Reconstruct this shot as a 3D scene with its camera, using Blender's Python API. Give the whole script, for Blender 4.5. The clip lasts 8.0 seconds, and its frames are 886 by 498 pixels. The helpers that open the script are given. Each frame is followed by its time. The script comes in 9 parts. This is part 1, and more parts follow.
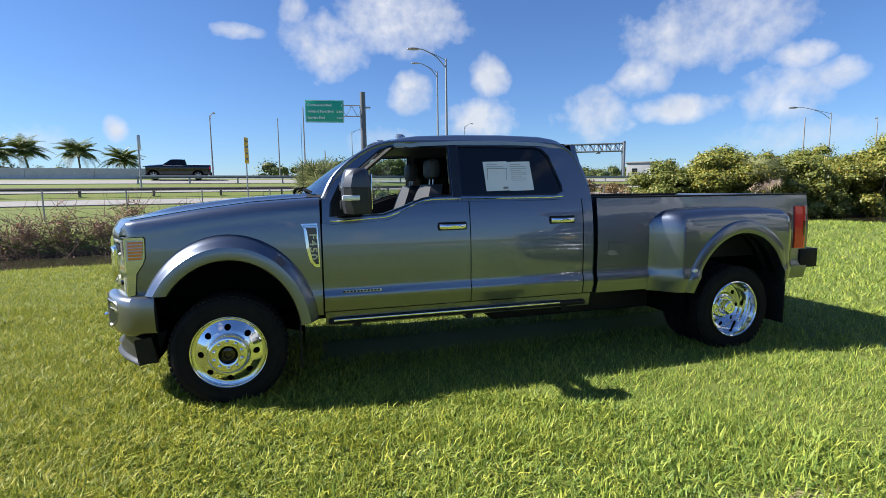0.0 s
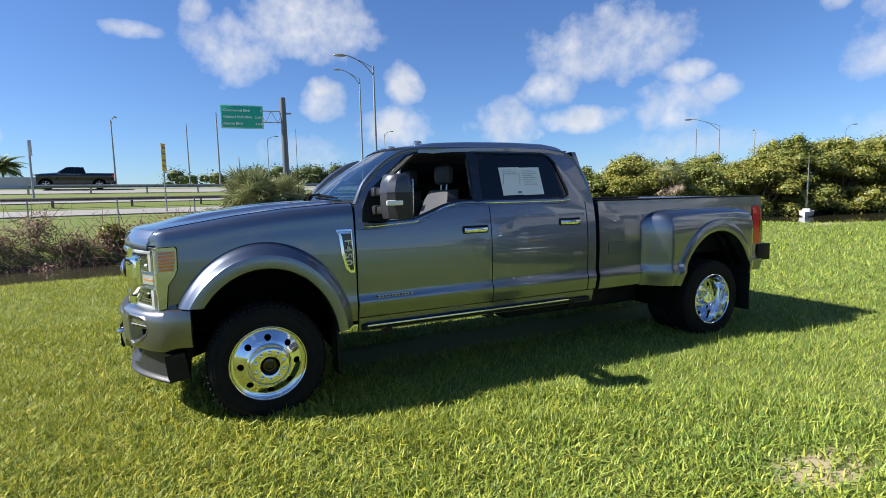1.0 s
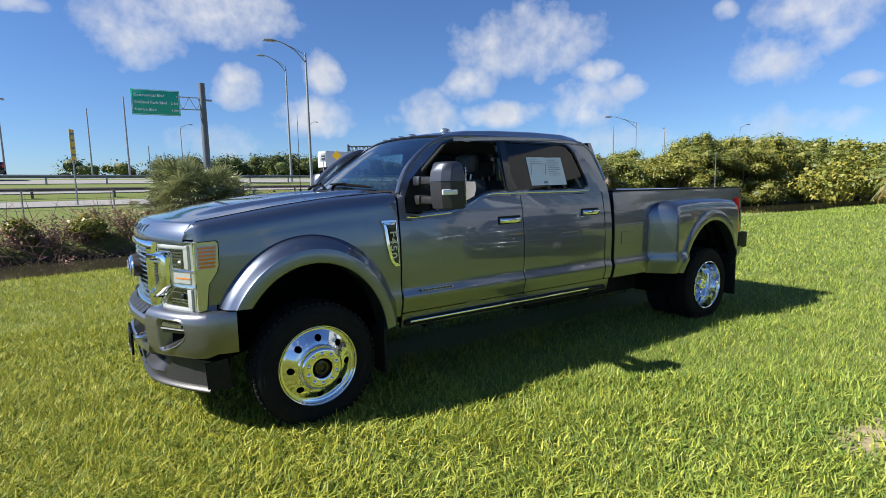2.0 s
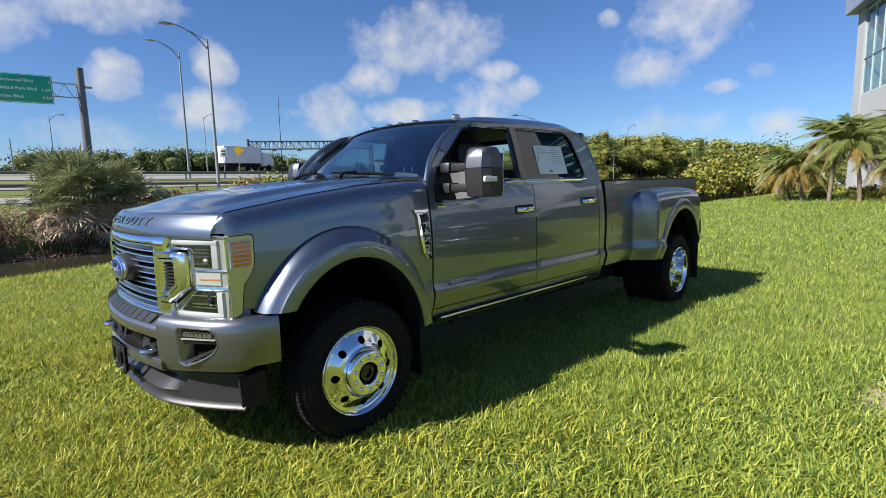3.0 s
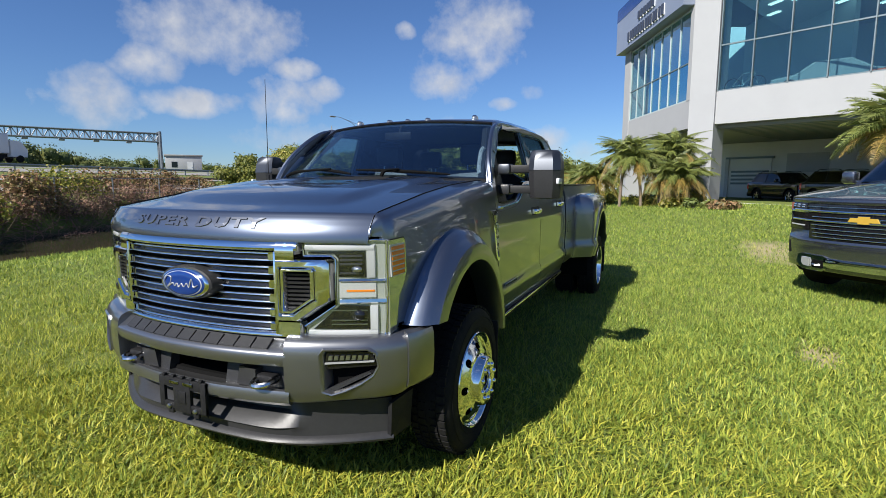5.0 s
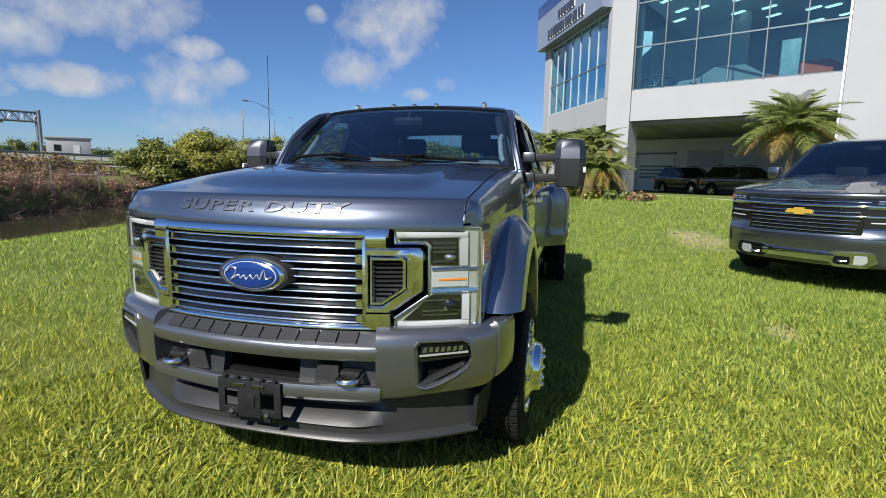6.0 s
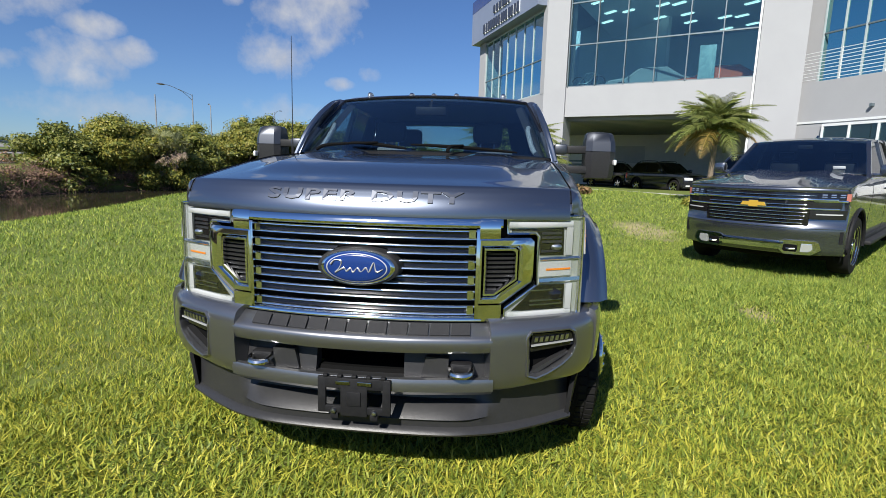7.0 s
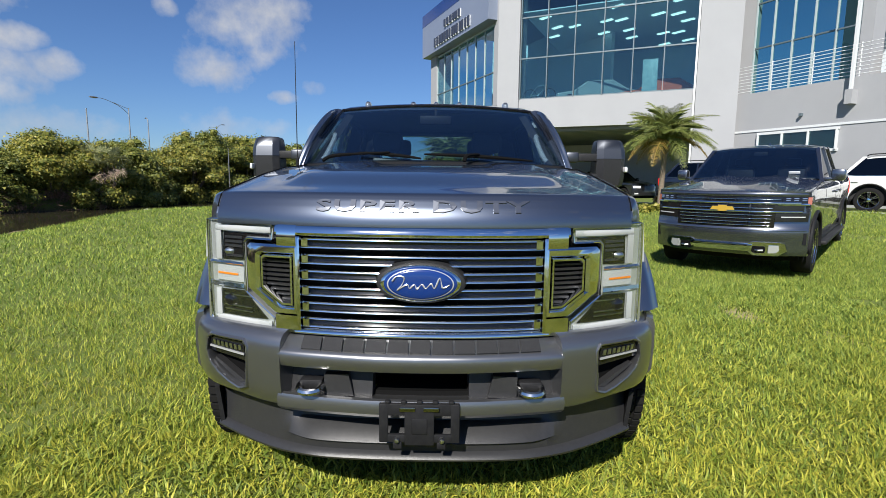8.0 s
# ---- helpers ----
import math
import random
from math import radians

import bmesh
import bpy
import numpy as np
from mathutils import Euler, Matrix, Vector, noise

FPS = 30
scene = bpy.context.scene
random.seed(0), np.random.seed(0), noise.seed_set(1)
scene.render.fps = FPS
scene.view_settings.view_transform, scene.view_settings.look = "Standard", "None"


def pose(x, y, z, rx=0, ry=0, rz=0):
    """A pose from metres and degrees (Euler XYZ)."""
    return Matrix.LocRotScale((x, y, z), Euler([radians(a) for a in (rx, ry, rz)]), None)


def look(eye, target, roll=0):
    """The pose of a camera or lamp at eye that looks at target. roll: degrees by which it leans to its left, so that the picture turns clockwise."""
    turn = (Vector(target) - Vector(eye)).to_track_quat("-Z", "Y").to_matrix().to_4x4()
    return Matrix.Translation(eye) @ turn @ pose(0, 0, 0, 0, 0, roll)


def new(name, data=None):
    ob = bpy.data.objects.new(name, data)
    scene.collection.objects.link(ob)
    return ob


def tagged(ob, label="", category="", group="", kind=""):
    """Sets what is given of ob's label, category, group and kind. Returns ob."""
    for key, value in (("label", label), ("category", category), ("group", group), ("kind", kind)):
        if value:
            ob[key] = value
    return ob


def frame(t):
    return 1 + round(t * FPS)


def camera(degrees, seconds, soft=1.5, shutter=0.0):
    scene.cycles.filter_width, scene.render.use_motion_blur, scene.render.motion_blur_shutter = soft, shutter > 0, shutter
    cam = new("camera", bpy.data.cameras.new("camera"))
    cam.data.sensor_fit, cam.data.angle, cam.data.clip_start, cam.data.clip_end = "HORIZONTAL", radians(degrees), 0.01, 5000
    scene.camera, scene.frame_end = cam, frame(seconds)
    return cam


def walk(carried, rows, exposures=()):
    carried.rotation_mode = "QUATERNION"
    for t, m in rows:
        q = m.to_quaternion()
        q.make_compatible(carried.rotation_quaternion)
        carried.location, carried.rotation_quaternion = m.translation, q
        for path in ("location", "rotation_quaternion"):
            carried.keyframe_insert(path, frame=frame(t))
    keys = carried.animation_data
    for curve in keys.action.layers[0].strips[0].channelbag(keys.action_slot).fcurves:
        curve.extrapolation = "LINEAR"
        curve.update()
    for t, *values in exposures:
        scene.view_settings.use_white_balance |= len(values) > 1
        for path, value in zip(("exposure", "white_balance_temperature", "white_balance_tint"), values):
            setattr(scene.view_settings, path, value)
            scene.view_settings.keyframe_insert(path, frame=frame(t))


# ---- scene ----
cam = camera(81.9, 8.0, soft=0.6)
PATH = [
    (0, (0.509, -4.998, 1.556), (1.057, -3.088, 1.328), -0.7),
    (0.5, (0.054, -4.948, 1.554), (0.749, -3.083, 1.354), -1.1),
    (1, (-0.363, -4.806, 1.55), (0.483, -3.005, 1.345), -1.3),
    (1.5, (-0.753, -4.555, 1.556), (0.218, -2.821, 1.336), -1.2),
    (3, (-1.668, -3.522, 1.494), (-0.285, -2.101, 1.236), -1.4),
    (3.5, (-1.897, -3.153, 1.492), (-0.379, -1.876, 1.236), -1.6),
    (4, (-2.128, -2.776, 1.501), (-0.499, -1.646, 1.232), -1.2),
    (4.5, (-2.393, -2.412, 1.501), (-0.661, -1.445, 1.243), -0.5),
    (6, (-2.793, -1.304, 1.466), (-0.876, -0.811, 1.177), 0.9),
    (6.5, (-2.852, -0.925, 1.445), (-0.904, -0.591, 1.14), 1.3),
    (7, (-2.913, -0.551, 1.438), (-0.948, -0.343, 1.126), 1.6),
    (7.5, (-2.896, -0.274, 1.428), (-0.925, -0.171, 1.106), 1.1),
    (8, (-2.819, -0.097, 1.415), (-0.836, -0.081, 1.153), 0.6),
]
walk(cam, [(t, look(eye, target, roll)) for t, eye, target, roll in PATH], exposures=[(0, 1.10), (2, 0.97), (4.5, 0.76), (6.5, 0.61), (8, 0.57)])

# ---- sun, sky and clouds ----
SUN_AZ, SUN_EL = radians(162.5), radians(41.0)
SUN_DIR = Vector((math.cos(SUN_AZ) * math.cos(SUN_EL), math.sin(SUN_AZ) * math.cos(SUN_EL), math.sin(SUN_EL)))
sun = new("sun", bpy.data.lights.new("sun", "SUN"))
sun.data.energy, sun.data.angle, sun.data.color = 5.2, radians(0.53), (1.0, 0.96, 0.90)
sun.matrix_world = look(SUN_DIR * 60, (0, 0, 0))

# azimuth, elevation, half width, half height of each cloud, in degrees
CLOUDS = [
    (86.2, 15.3, 3.8, 2.9), (89.2, 18.2, 1.3, 1.5), (78.7, 17.9, 6.2, 3.2), (77.1, 10.5, 2.4, 1.8), (68.8, 11.8, 1.8, 1.9),
    (69.4, 7.8, 3.8, 1.9), (58.0, 7.6, 3.6, 2.4), (53.1, 10.9, 2.6, 1.8), (49.6, 7.9, 4.4, 1.2), (47.4, 14.9, 6.9, 3.1),
    (39.6, 11.5, 2.1, 1.1), (36.7, 9.6, 2.3, 1.2), (40.9, 8.4, 3.4, 2.2), (95.4, 15.7, 2.5, 0.7),
    (105.9, 6.1, 0.9, 1.1), (20.5, 15.4, 4.9, 3.5), (24.3, 10.8, 2.9, 2.0), (28.0, 15.7, 1.1, 0.9),
    (17.4, 8.4, 1.3, 0.7), (12.5, 4.8, 2.2, 1.3),
]
# thin low puffs near the horizon
HAZE = [(38.8, 4.5, 5.6, 1.5), (23.7, 5.2, 3.0, 1.5), (18.4, 5.3, 1.7, 0.9), (8.9, 3.4, 1.5, 0.9), (14.4, 9.6, 1.1, 0.6), (112, 4.5, 3, 1.4), (80, 5, 4, 1.6)]


def build_world():
    world = bpy.data.worlds.new("sky")
    scene.world = world
    world.use_nodes = True
    nt = world.node_tree
    nt.nodes.clear()
    N, L = nt.nodes.new, nt.links.new
    out, bg = N("ShaderNodeOutputWorld"), N("ShaderNodeBackground")
    sky = N("ShaderNodeTexSky")
    sky.sky_type, sky.sun_disc = "NISHITA", False
    sky.sun_elevation, sky.sun_rotation = SUN_EL, math.pi / 2 - SUN_AZ
    sky.air_density, sky.dust_density, sky.ozone_density = 1.0, 0.1, 4.0
    co = N("ShaderNodeTexCoord")

    def math_node(op, a, b=None, c=None, clamp=False):
        n = N("ShaderNodeMath")
        n.operation, n.use_clamp = op, clamp
        for i, v in enumerate((a, b, c)):
            if v is None:
                continue
            if isinstance(v, (int, float)):
                n.inputs[i].default_value = v
            else:
                L(v, n.inputs[i])
        return n.outputs[0]

    def dot(vec):
        n = N("ShaderNodeVectorMath")
        n.operation = "DOT_PRODUCT"
        L(co.outputs["Generated"], n.inputs[0])
        n.inputs[1].default_value = vec
        return n.outputs["Value"]

    def blobs(rows):
        total = None
        for az, el, w, h in rows:
            a, e = radians(az), radians(el)
            right = Vector((math.sin(a), -math.cos(a), 0))
            up = Vector((-math.cos(a) * math.sin(e), -math.sin(a) * math.sin(e), math.cos(e)))
            u, v = dot(right / radians(w * 1.15)), dot(up / radians(h * 1.15))
            q = math_node("MULTIPLY_ADD", v, v, math_node("MULTIPLY", u, u))
            b = math_node("SUBTRACT", 1.0, q)
            total = b if total is None else math_node("MAXIMUM", total, b)
        return math_node("MAXIMUM", total, -1.2)

    def cloud_noise(scale, detail, rough):
        n = N("ShaderNodeTexNoise")
        n.inputs["Scale"].default_value, n.inputs["Detail"].default_value, n.inputs["Roughness"].default_value = scale, detail, rough
        L(co.outputs["Generated"], n.inputs["Vector"])
        return n.outputs["Fac"]

    fine, broad, lump = cloud_noise(34, 7, 0.6), cloud_noise(7, 5, 0.6), cloud_noise(13, 3, 0.5)
    # puffs: a soft body whose rim the noise breaks up
    rim = math_node("MULTIPLY_ADD", math_node("SUBTRACT", fine, 0.5), 1.7, math_node("MULTIPLY_ADD", math_node("SUBTRACT", lump, 0.5), 2.6, blobs(CLOUDS)))
    puff = math_node("MULTIPLY", math_node("MULTIPLY_ADD", rim, 0.74, 0.06, clamp=True), 0.86)
    wisp = math_node("MULTIPLY_ADD", math_node("SUBTRACT", fine, 0.5), 3.4, blobs(HAZE))
    thin = math_node("MULTIPLY", math_node("MULTIPLY_ADD", wisp, 0.6, 0.1, clamp=True), 0.42)
    # the rest of the sky, away from the part above, carries the same scattered cloud
    behind = math_node("MULTIPLY_ADD", dot((-0.61, -0.79, 0.0)), 2.2, 0.2, clamp=True)
    field = math_node("MULTIPLY", math_node("MULTIPLY_ADD", broad, 7.0, -4.1, clamp=True), behind)
    mask = math_node("MAXIMUM", math_node("MAXIMUM", puff, thin), math_node("MULTIPLY", field, 0.8))
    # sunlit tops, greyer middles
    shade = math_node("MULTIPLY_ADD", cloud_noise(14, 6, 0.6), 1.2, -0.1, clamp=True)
    tone = N("ShaderNodeMixRGB")
    tone.inputs[1].default_value, tone.inputs[2].default_value = (4.6, 5.1, 6.2, 1), (9.2, 9.1, 9.0, 1)
    L(shade, tone.inputs[0])
    mix = N("ShaderNodeMixRGB")
    L(mask, mix.inputs[0])
    deep = N("ShaderNodeMixRGB")
    deep.blend_type = "MULTIPLY"
    deep.inputs[0].default_value, deep.inputs[2].default_value = 1.0, (0.70, 0.90, 1.22, 1)
    L(sky.outputs[0], deep.inputs[1])
    L(deep.outputs[0], mix.inputs[1])
    L(tone.outputs[0], mix.inputs[2])
    L(mix.outputs[0], bg.inputs["Color"])
    bg.inputs["Strength"].default_value = 0.055
    L(bg.outputs[0], out.inputs[0])


build_world()


# ---- materials ----
def material(name, color, rough=0.5, metal=0.0, second=None, scale=8.0, mix=0.5, bump=0.0, bump_scale=60.0, coat=0.0, island=0.0, spec=0.5,
             objects=0.0, transmission=0.0, ior=1.45, emit=None, stretch=None, rough_var=0.0, subsurface=0.0, alpha=1.0, coat_ior=1.5):
    """A procedural surface: two colours mixed by noise, grain as bump, and variation piece by piece."""
    m = bpy.data.materials.new(name)
    m.use_nodes = True
    nt = m.node_tree
    p = nt.nodes["Principled BSDF"]
    N, L = nt.nodes.new, nt.links.new
    co = N("ShaderNodeTexCoord")
    src = co.outputs["Object"]
    if stretch:
        mp = N("ShaderNodeMapping")
        mp.inputs["Scale"].default_value = stretch
        L(src, mp.inputs["Vector"])
        src = mp.outputs[0]
    p.inputs["Roughness"].default_value, p.inputs["Metallic"].default_value = rough, metal
    p.inputs["Coat Weight"].default_value, p.inputs["Coat Roughness"].default_value = coat, 0.02
    p.inputs["Coat IOR"].default_value = coat_ior
    p.inputs["Transmission Weight"].default_value, p.inputs["IOR"].default_value = transmission, ior
    p.inputs["Base Color"].default_value = (*color, 1)
    p.inputs["Specular IOR Level"].default_value = spec
    noise_out = None
    if second is not None or rough_var:
        n = N("ShaderNodeTexNoise")
        n.inputs["Scale"].default_value, n.inputs["Detail"].default_value, n.inputs["Roughness"].default_value = scale, 6, 0.62
        L(src, n.inputs["Vector"])
        noise_out = n.outputs["Fac"]
    color_out = None
    if second is not None:
        r = N("ShaderNodeMapRange")
        r.inputs["From Min"].default_value, r.inputs["From Max"].default_value = 0.5 - 0.28 * mix - 0.08, 0.5 + 0.28 * (1 - mix) + 0.08
        L(noise_out, r.inputs["Value"])
        mx = N("ShaderNodeMixRGB")
        mx.inputs[1].default_value, mx.inputs[2].default_value = (*color, 1), (*second, 1)
        L(r.outputs[0], mx.inputs[0])
        color_out = mx.outputs[0]
    if island or objects:
        info = N("ShaderNodeNewGeometry") if island else N("ShaderNodeObjectInfo")
        rnd = info.outputs["Random Per Island" if island else "Random"]
        amount = island or objects
        v = N("ShaderNodeMapRange")
        v.inputs["To Min"].default_value, v.inputs["To Max"].default_value = 1 - amount, 1 + amount
        L(rnd, v.inputs["Value"])
        hsv = N("ShaderNodeHueSaturation")
        hsv.inputs["Color"].default_value = (*color, 1)
        if color_out:
            L(color_out, hsv.inputs["Color"])
        L(v.outputs[0], hsv.inputs["Value"])
        hue = N("ShaderNodeMapRange")
        hue.inputs["To Min"].default_value, hue.inputs["To Max"].default_value = 0.5 + 0.06 * amount, 0.5 - 0.09 * amount
        L(rnd, hue.inputs["Value"])
        if island:
            L(hue.outputs[0], hsv.inputs["Hue"])
        color_out = hsv.outputs[0]
    if color_out:
        L(color_out, p.inputs["Base Color"])
    if rough_var:
        rv = N("ShaderNodeMapRange")
        rv.inputs["To Min"].default_value, rv.inputs["To Max"].default_value = max(0.0, rough - rough_var), min(1.0, rough + rough_var)
        L(noise_out, rv.inputs["Value"])
        L(rv.outputs[0], p.inputs["Roughness"])
    if bump:
        b, bn = N("ShaderNodeBump"), N("ShaderNodeTexNoise")
        bn.inputs["Scale"].default_value, bn.inputs["Detail"].default_value = bump_scale, 5
        L(src, bn.inputs["Vector"])
        b.inputs["Strength"].default_value, b.inputs["Distance"].default_value = bump, 0.01
        L(bn.outputs["Fac"], b.inputs["Height"])
        L(b.outputs[0], p.inputs["Normal"])
    if emit:
        p.inputs["Emission Color"].default_value, p.inputs["Emission Strength"].default_value = (*emit[0], 1), emit[1]
    if subsurface:
        tr, ad = N("ShaderNodeBsdfTranslucent"), N("ShaderNodeMixShader")
        if color_out:
            L(color_out, tr.inputs["Color"])
        else:
            tr.inputs["Color"].default_value = (*color, 1)
        ad.inputs[0].default_value = subsurface
        L(p.outputs[0], ad.inputs[1])
        L(tr.outputs[0], ad.inputs[2])
        L(ad.outputs[0], nt.nodes["Material Output"].inputs["Surface"])
    return m


def thin_glass(name, tint, gloss=0.03, ior=1.62):
    """A pane: clear, tinted, with the mirror image that glass has at a slant."""
    m = bpy.data.materials.new(name)
    m.use_nodes = True
    nt = m.node_tree
    nt.nodes.clear()
    N, L = nt.nodes.new, nt.links.new
    out, mix, tr, gl, fr = N("ShaderNodeOutputMaterial"), N("ShaderNodeMixShader"), N("ShaderNodeBsdfTransparent"), N("ShaderNodeBsdfGlossy"), N("ShaderNodeLayerWeight")
    tr.inputs["Color"].default_value = (*tint, 1)
    gl.inputs["Roughness"].default_value = gloss
    fr.inputs["Blend"].default_value = 0.5
    r0 = ((ior - 1) / (ior + 1)) ** 2
    pw, ma = N("ShaderNodeMath"), N("ShaderNodeMath")
    pw.operation, ma.operation = "POWER", "MULTIPLY_ADD"
    pw.inputs[1].default_value, ma.inputs[1].default_value, ma.inputs[2].default_value = 4.0, 1 - r0, r0
    L(fr.outputs["Facing"], pw.inputs[0])
    L(pw.outputs[0], ma.inputs[0])
    L(ma.outputs[0], mix.inputs[0])
    L(tr.outputs[0], mix.inputs[1])
    L(gl.outputs[0], mix.inputs[2])
    L(mix.outputs[0], out.inputs[0])
    return m


M = {}
M["paint"] = material("grey_metallic_paint", (0.138, 0.160, 0.206), 0.33, 0.94, second=(0.155, 0.176, 0.218), scale=900, coat=1.0, coat_ior=1.7)
M["paint_trim"] = material("grey_metallic_bumper_paint", (0.185, 0.188, 0.196), 0.31, 0.85, second=(0.200, 0.203, 0.210), scale=700, coat=1.0)
M["dam_plastic"] = material("moulded_grey_plastic", (0.022, 0.022, 0.023), 0.36, second=(0.028, 0.028, 0.029), scale=50, bump=0.1, bump_scale=500)
M["pale_trim"] = material("pale_silver_trim", (0.46, 0.47, 0.475), 0.3, 0.4)
M["letter"] = material("raised_grey_letters", (0.165, 0.175, 0.200), 0.3, 0.85, coat=1.0)
M["chrome"] = material("chrome", (0.86, 0.87, 0.88), 0.06, 1.0, rough_var=0.03, scale=30)
M["slat_chrome"] = material("bright_chrome_slats", (0.93, 0.94, 0.95), 0.12, 1.0, rough_var=0.02, scale=40)
M["polished"] = material("polished_aluminium", (0.82, 0.83, 0.84), 0.09, 1.0, rough_var=0.04, scale=24)
M["steel"] = material("bolt_steel", (0.55, 0.55, 0.55), 0.3, 1.0)
M["black"] = material("black_plastic", (0.011, 0.011, 0.012), 0.5, second=(0.018, 0.018, 0.019), scale=40, bump=0.1, bump_scale=400, spec=0.18)
M["gloss_black"] = material("gloss_black", (0.008, 0.008, 0.009), 0.08, coat=0.5)
M["dark_grey"] = material("dark_grey_plastic", (0.018, 0.0185, 0.0195), 0.5, second=(0.026, 0.026, 0.027), scale=60, bump=0.1, bump_scale=500, spec=0.22)
M["rubber"] = material("tyre_rubber", (0.008, 0.008, 0.008), 0.8, second=(0.013, 0.0125, 0.012), scale=14, bump=0.2, bump_scale=180, spec=0.2)
# near-black that puts deep shade into recesses; also plain black parts and seams
M["void"] = material("recess_shade_and_black_parts", (0.005, 0.005, 0.005), 0.9, spec=0.08)
M["glass"] = thin_glass("clear_window_glass", (0.80, 0.87, 0.86))
M["windshield"] = thin_glass("windshield_glass", (0.62, 0.76, 0.84), 0.02, 2.3)
M["tint_glass"] = thin_glass("dark_privacy_glass", (0.05, 0.055, 0.06))
M["lens"] = thin_glass("clear_lamp_lens", (0.93, 0.95, 0.95), 0.02)
M["lamp_white"] = material("white_lamp_reflector", (0.75, 0.76, 0.76), 0.25, 0.3)
M["lamp_base"] = material("pale_lamp_body", (0.56, 0.58, 0.575), 0.12, 0.55, coat=1.0)
M["mirror_shell"] = material("satin_grey_mirror_cap", (0.085, 0.092, 0.106), 0.42, 0.9, second=(0.093, 0.100, 0.114), scale=500, spec=0.5)
M["lamp_glass"] = material("grey_lamp_glass", (0.50, 0.52, 0.50), 0.08, 0.8, coat=1.0)
M["amber"] = material("amber_lens", (0.75, 0.22, 0.02), 0.2, coat=0.6)
M["dull_marker"] = material("dull_orange_marker_lens", (0.36, 0.13, 0.09), 0.25, coat=0.6)
M["red"] = material("red_lamp_lens", (0.80, 0.022, 0.014), 0.2, coat=0.6)
M["blue"] = material("blue_enamel", (0.006, 0.028, 0.15), 0.2, coat=0.8)
M["paper"] = material("white_paper", (0.78, 0.79, 0.80), 0.7, second=(0.74, 0.75, 0.77), scale=5)
M["print"] = material("grey_print", (0.25, 0.26, 0.28), 0.8)
M["leather"] = material("grey_leather", (0.05, 0.05, 0.053), 0.5, second=(0.065, 0.065, 0.068), scale=30, bump=0.2, bump_scale=120)
M["leather_light"] = material("light_grey_leather", (0.055, 0.056, 0.06), 0.5, second=(0.07, 0.07, 0.075), scale=30)
M["interior"] = material("dark_interior_trim", (0.016, 0.016, 0.017), 0.6, second=(0.024, 0.024, 0.025), scale=20)
M["lamp_pipe"] = material("milky_light_pipe", (0.40, 0.41, 0.405), 0.22, coat=0.6)
M["letter_bright"] = material("bright_badge_letters", (0.52, 0.53, 0.54), 0.25, 0.5, coat=0.5)
M["recess_grey"] = material("textured_grey_plastic", (0.020, 0.020, 0.021), 0.40, second=(0.026, 0.026, 0.027), scale=70, bump=0.15, bump_scale=600, spec=0.4)
M["hook_steel"] = material("bright_forged_steel", (0.62, 0.62, 0.62), 0.2, 1.0, rough_var=0.1, scale=60)
M["dark_chrome"] = material("smoked_chrome", (0.32, 0.32, 0.33), 0.12, 1.0)
M["gold"] = material("gold_emblem", (0.72, 0.46, 0.07), 0.3, 0.45)


# ---- mesh helpers ----
def to_mesh(name, verts, faces, smooth=True):
    me = bpy.data.meshes.new(name)
    me.from_pydata([tuple(v) for v in verts], [], [tuple(f) for f in faces])
    me.validate()
    if smooth:
        me.polygons.foreach_set("use_smooth", [True] * len(me.polygons))
        me.set_sharp_from_angle(angle=radians(38))
    return me


def put(name, me, mat, parent=None, label=""):
    """Links a mesh as one object under its thing."""
    ob = new(name, me)
    if mat is not None and not me.materials:
        me.materials.append(mat)
    if parent is not None:
        ob.parent = parent
    if label:
        ob["label"] = label
    return ob


def part(name, bm, mat, parent, label="", smooth=True):
    me = bpy.data.meshes.new(name)
    bm.normal_update()
    bm.to_mesh(me)
    bm.free()
    if smooth:
        me.polygons.foreach_set("use_smooth", [True] * len(me.polygons))
        me.set_sharp_from_angle(angle=radians(38))
    return put(name, me, mat, parent, label)


def geo(name, vf, mat, parent=None, label="", smooth=True):
    return put(name, to_mesh(name, vf[0], vf[1], smooth), mat, parent, label)


def thing(name, label, category, m=None, group="", kind=""):
    ob = new(name)
    ob.empty_display_size = 0.3
    if m is not None:
        ob.matrix_world = m
    return tagged(ob, label, category, group, kind)


def join(*parts):
    verts, faces = [], []
    for v, f in parts:
        k = len(verts)
        verts.extend(tuple(p) for p in v)
        faces.extend(tuple(i + k for i in q) for q in f)
    return verts, faces


def moved(vf, m):
    return [tuple(m @ Vector(v)) for v in vf[0]], vf[1]


def mirrored(vf):
    return [(v[0], -v[1], v[2]) for v in vf[0]], [tuple(reversed(q)) for q in vf[1]]


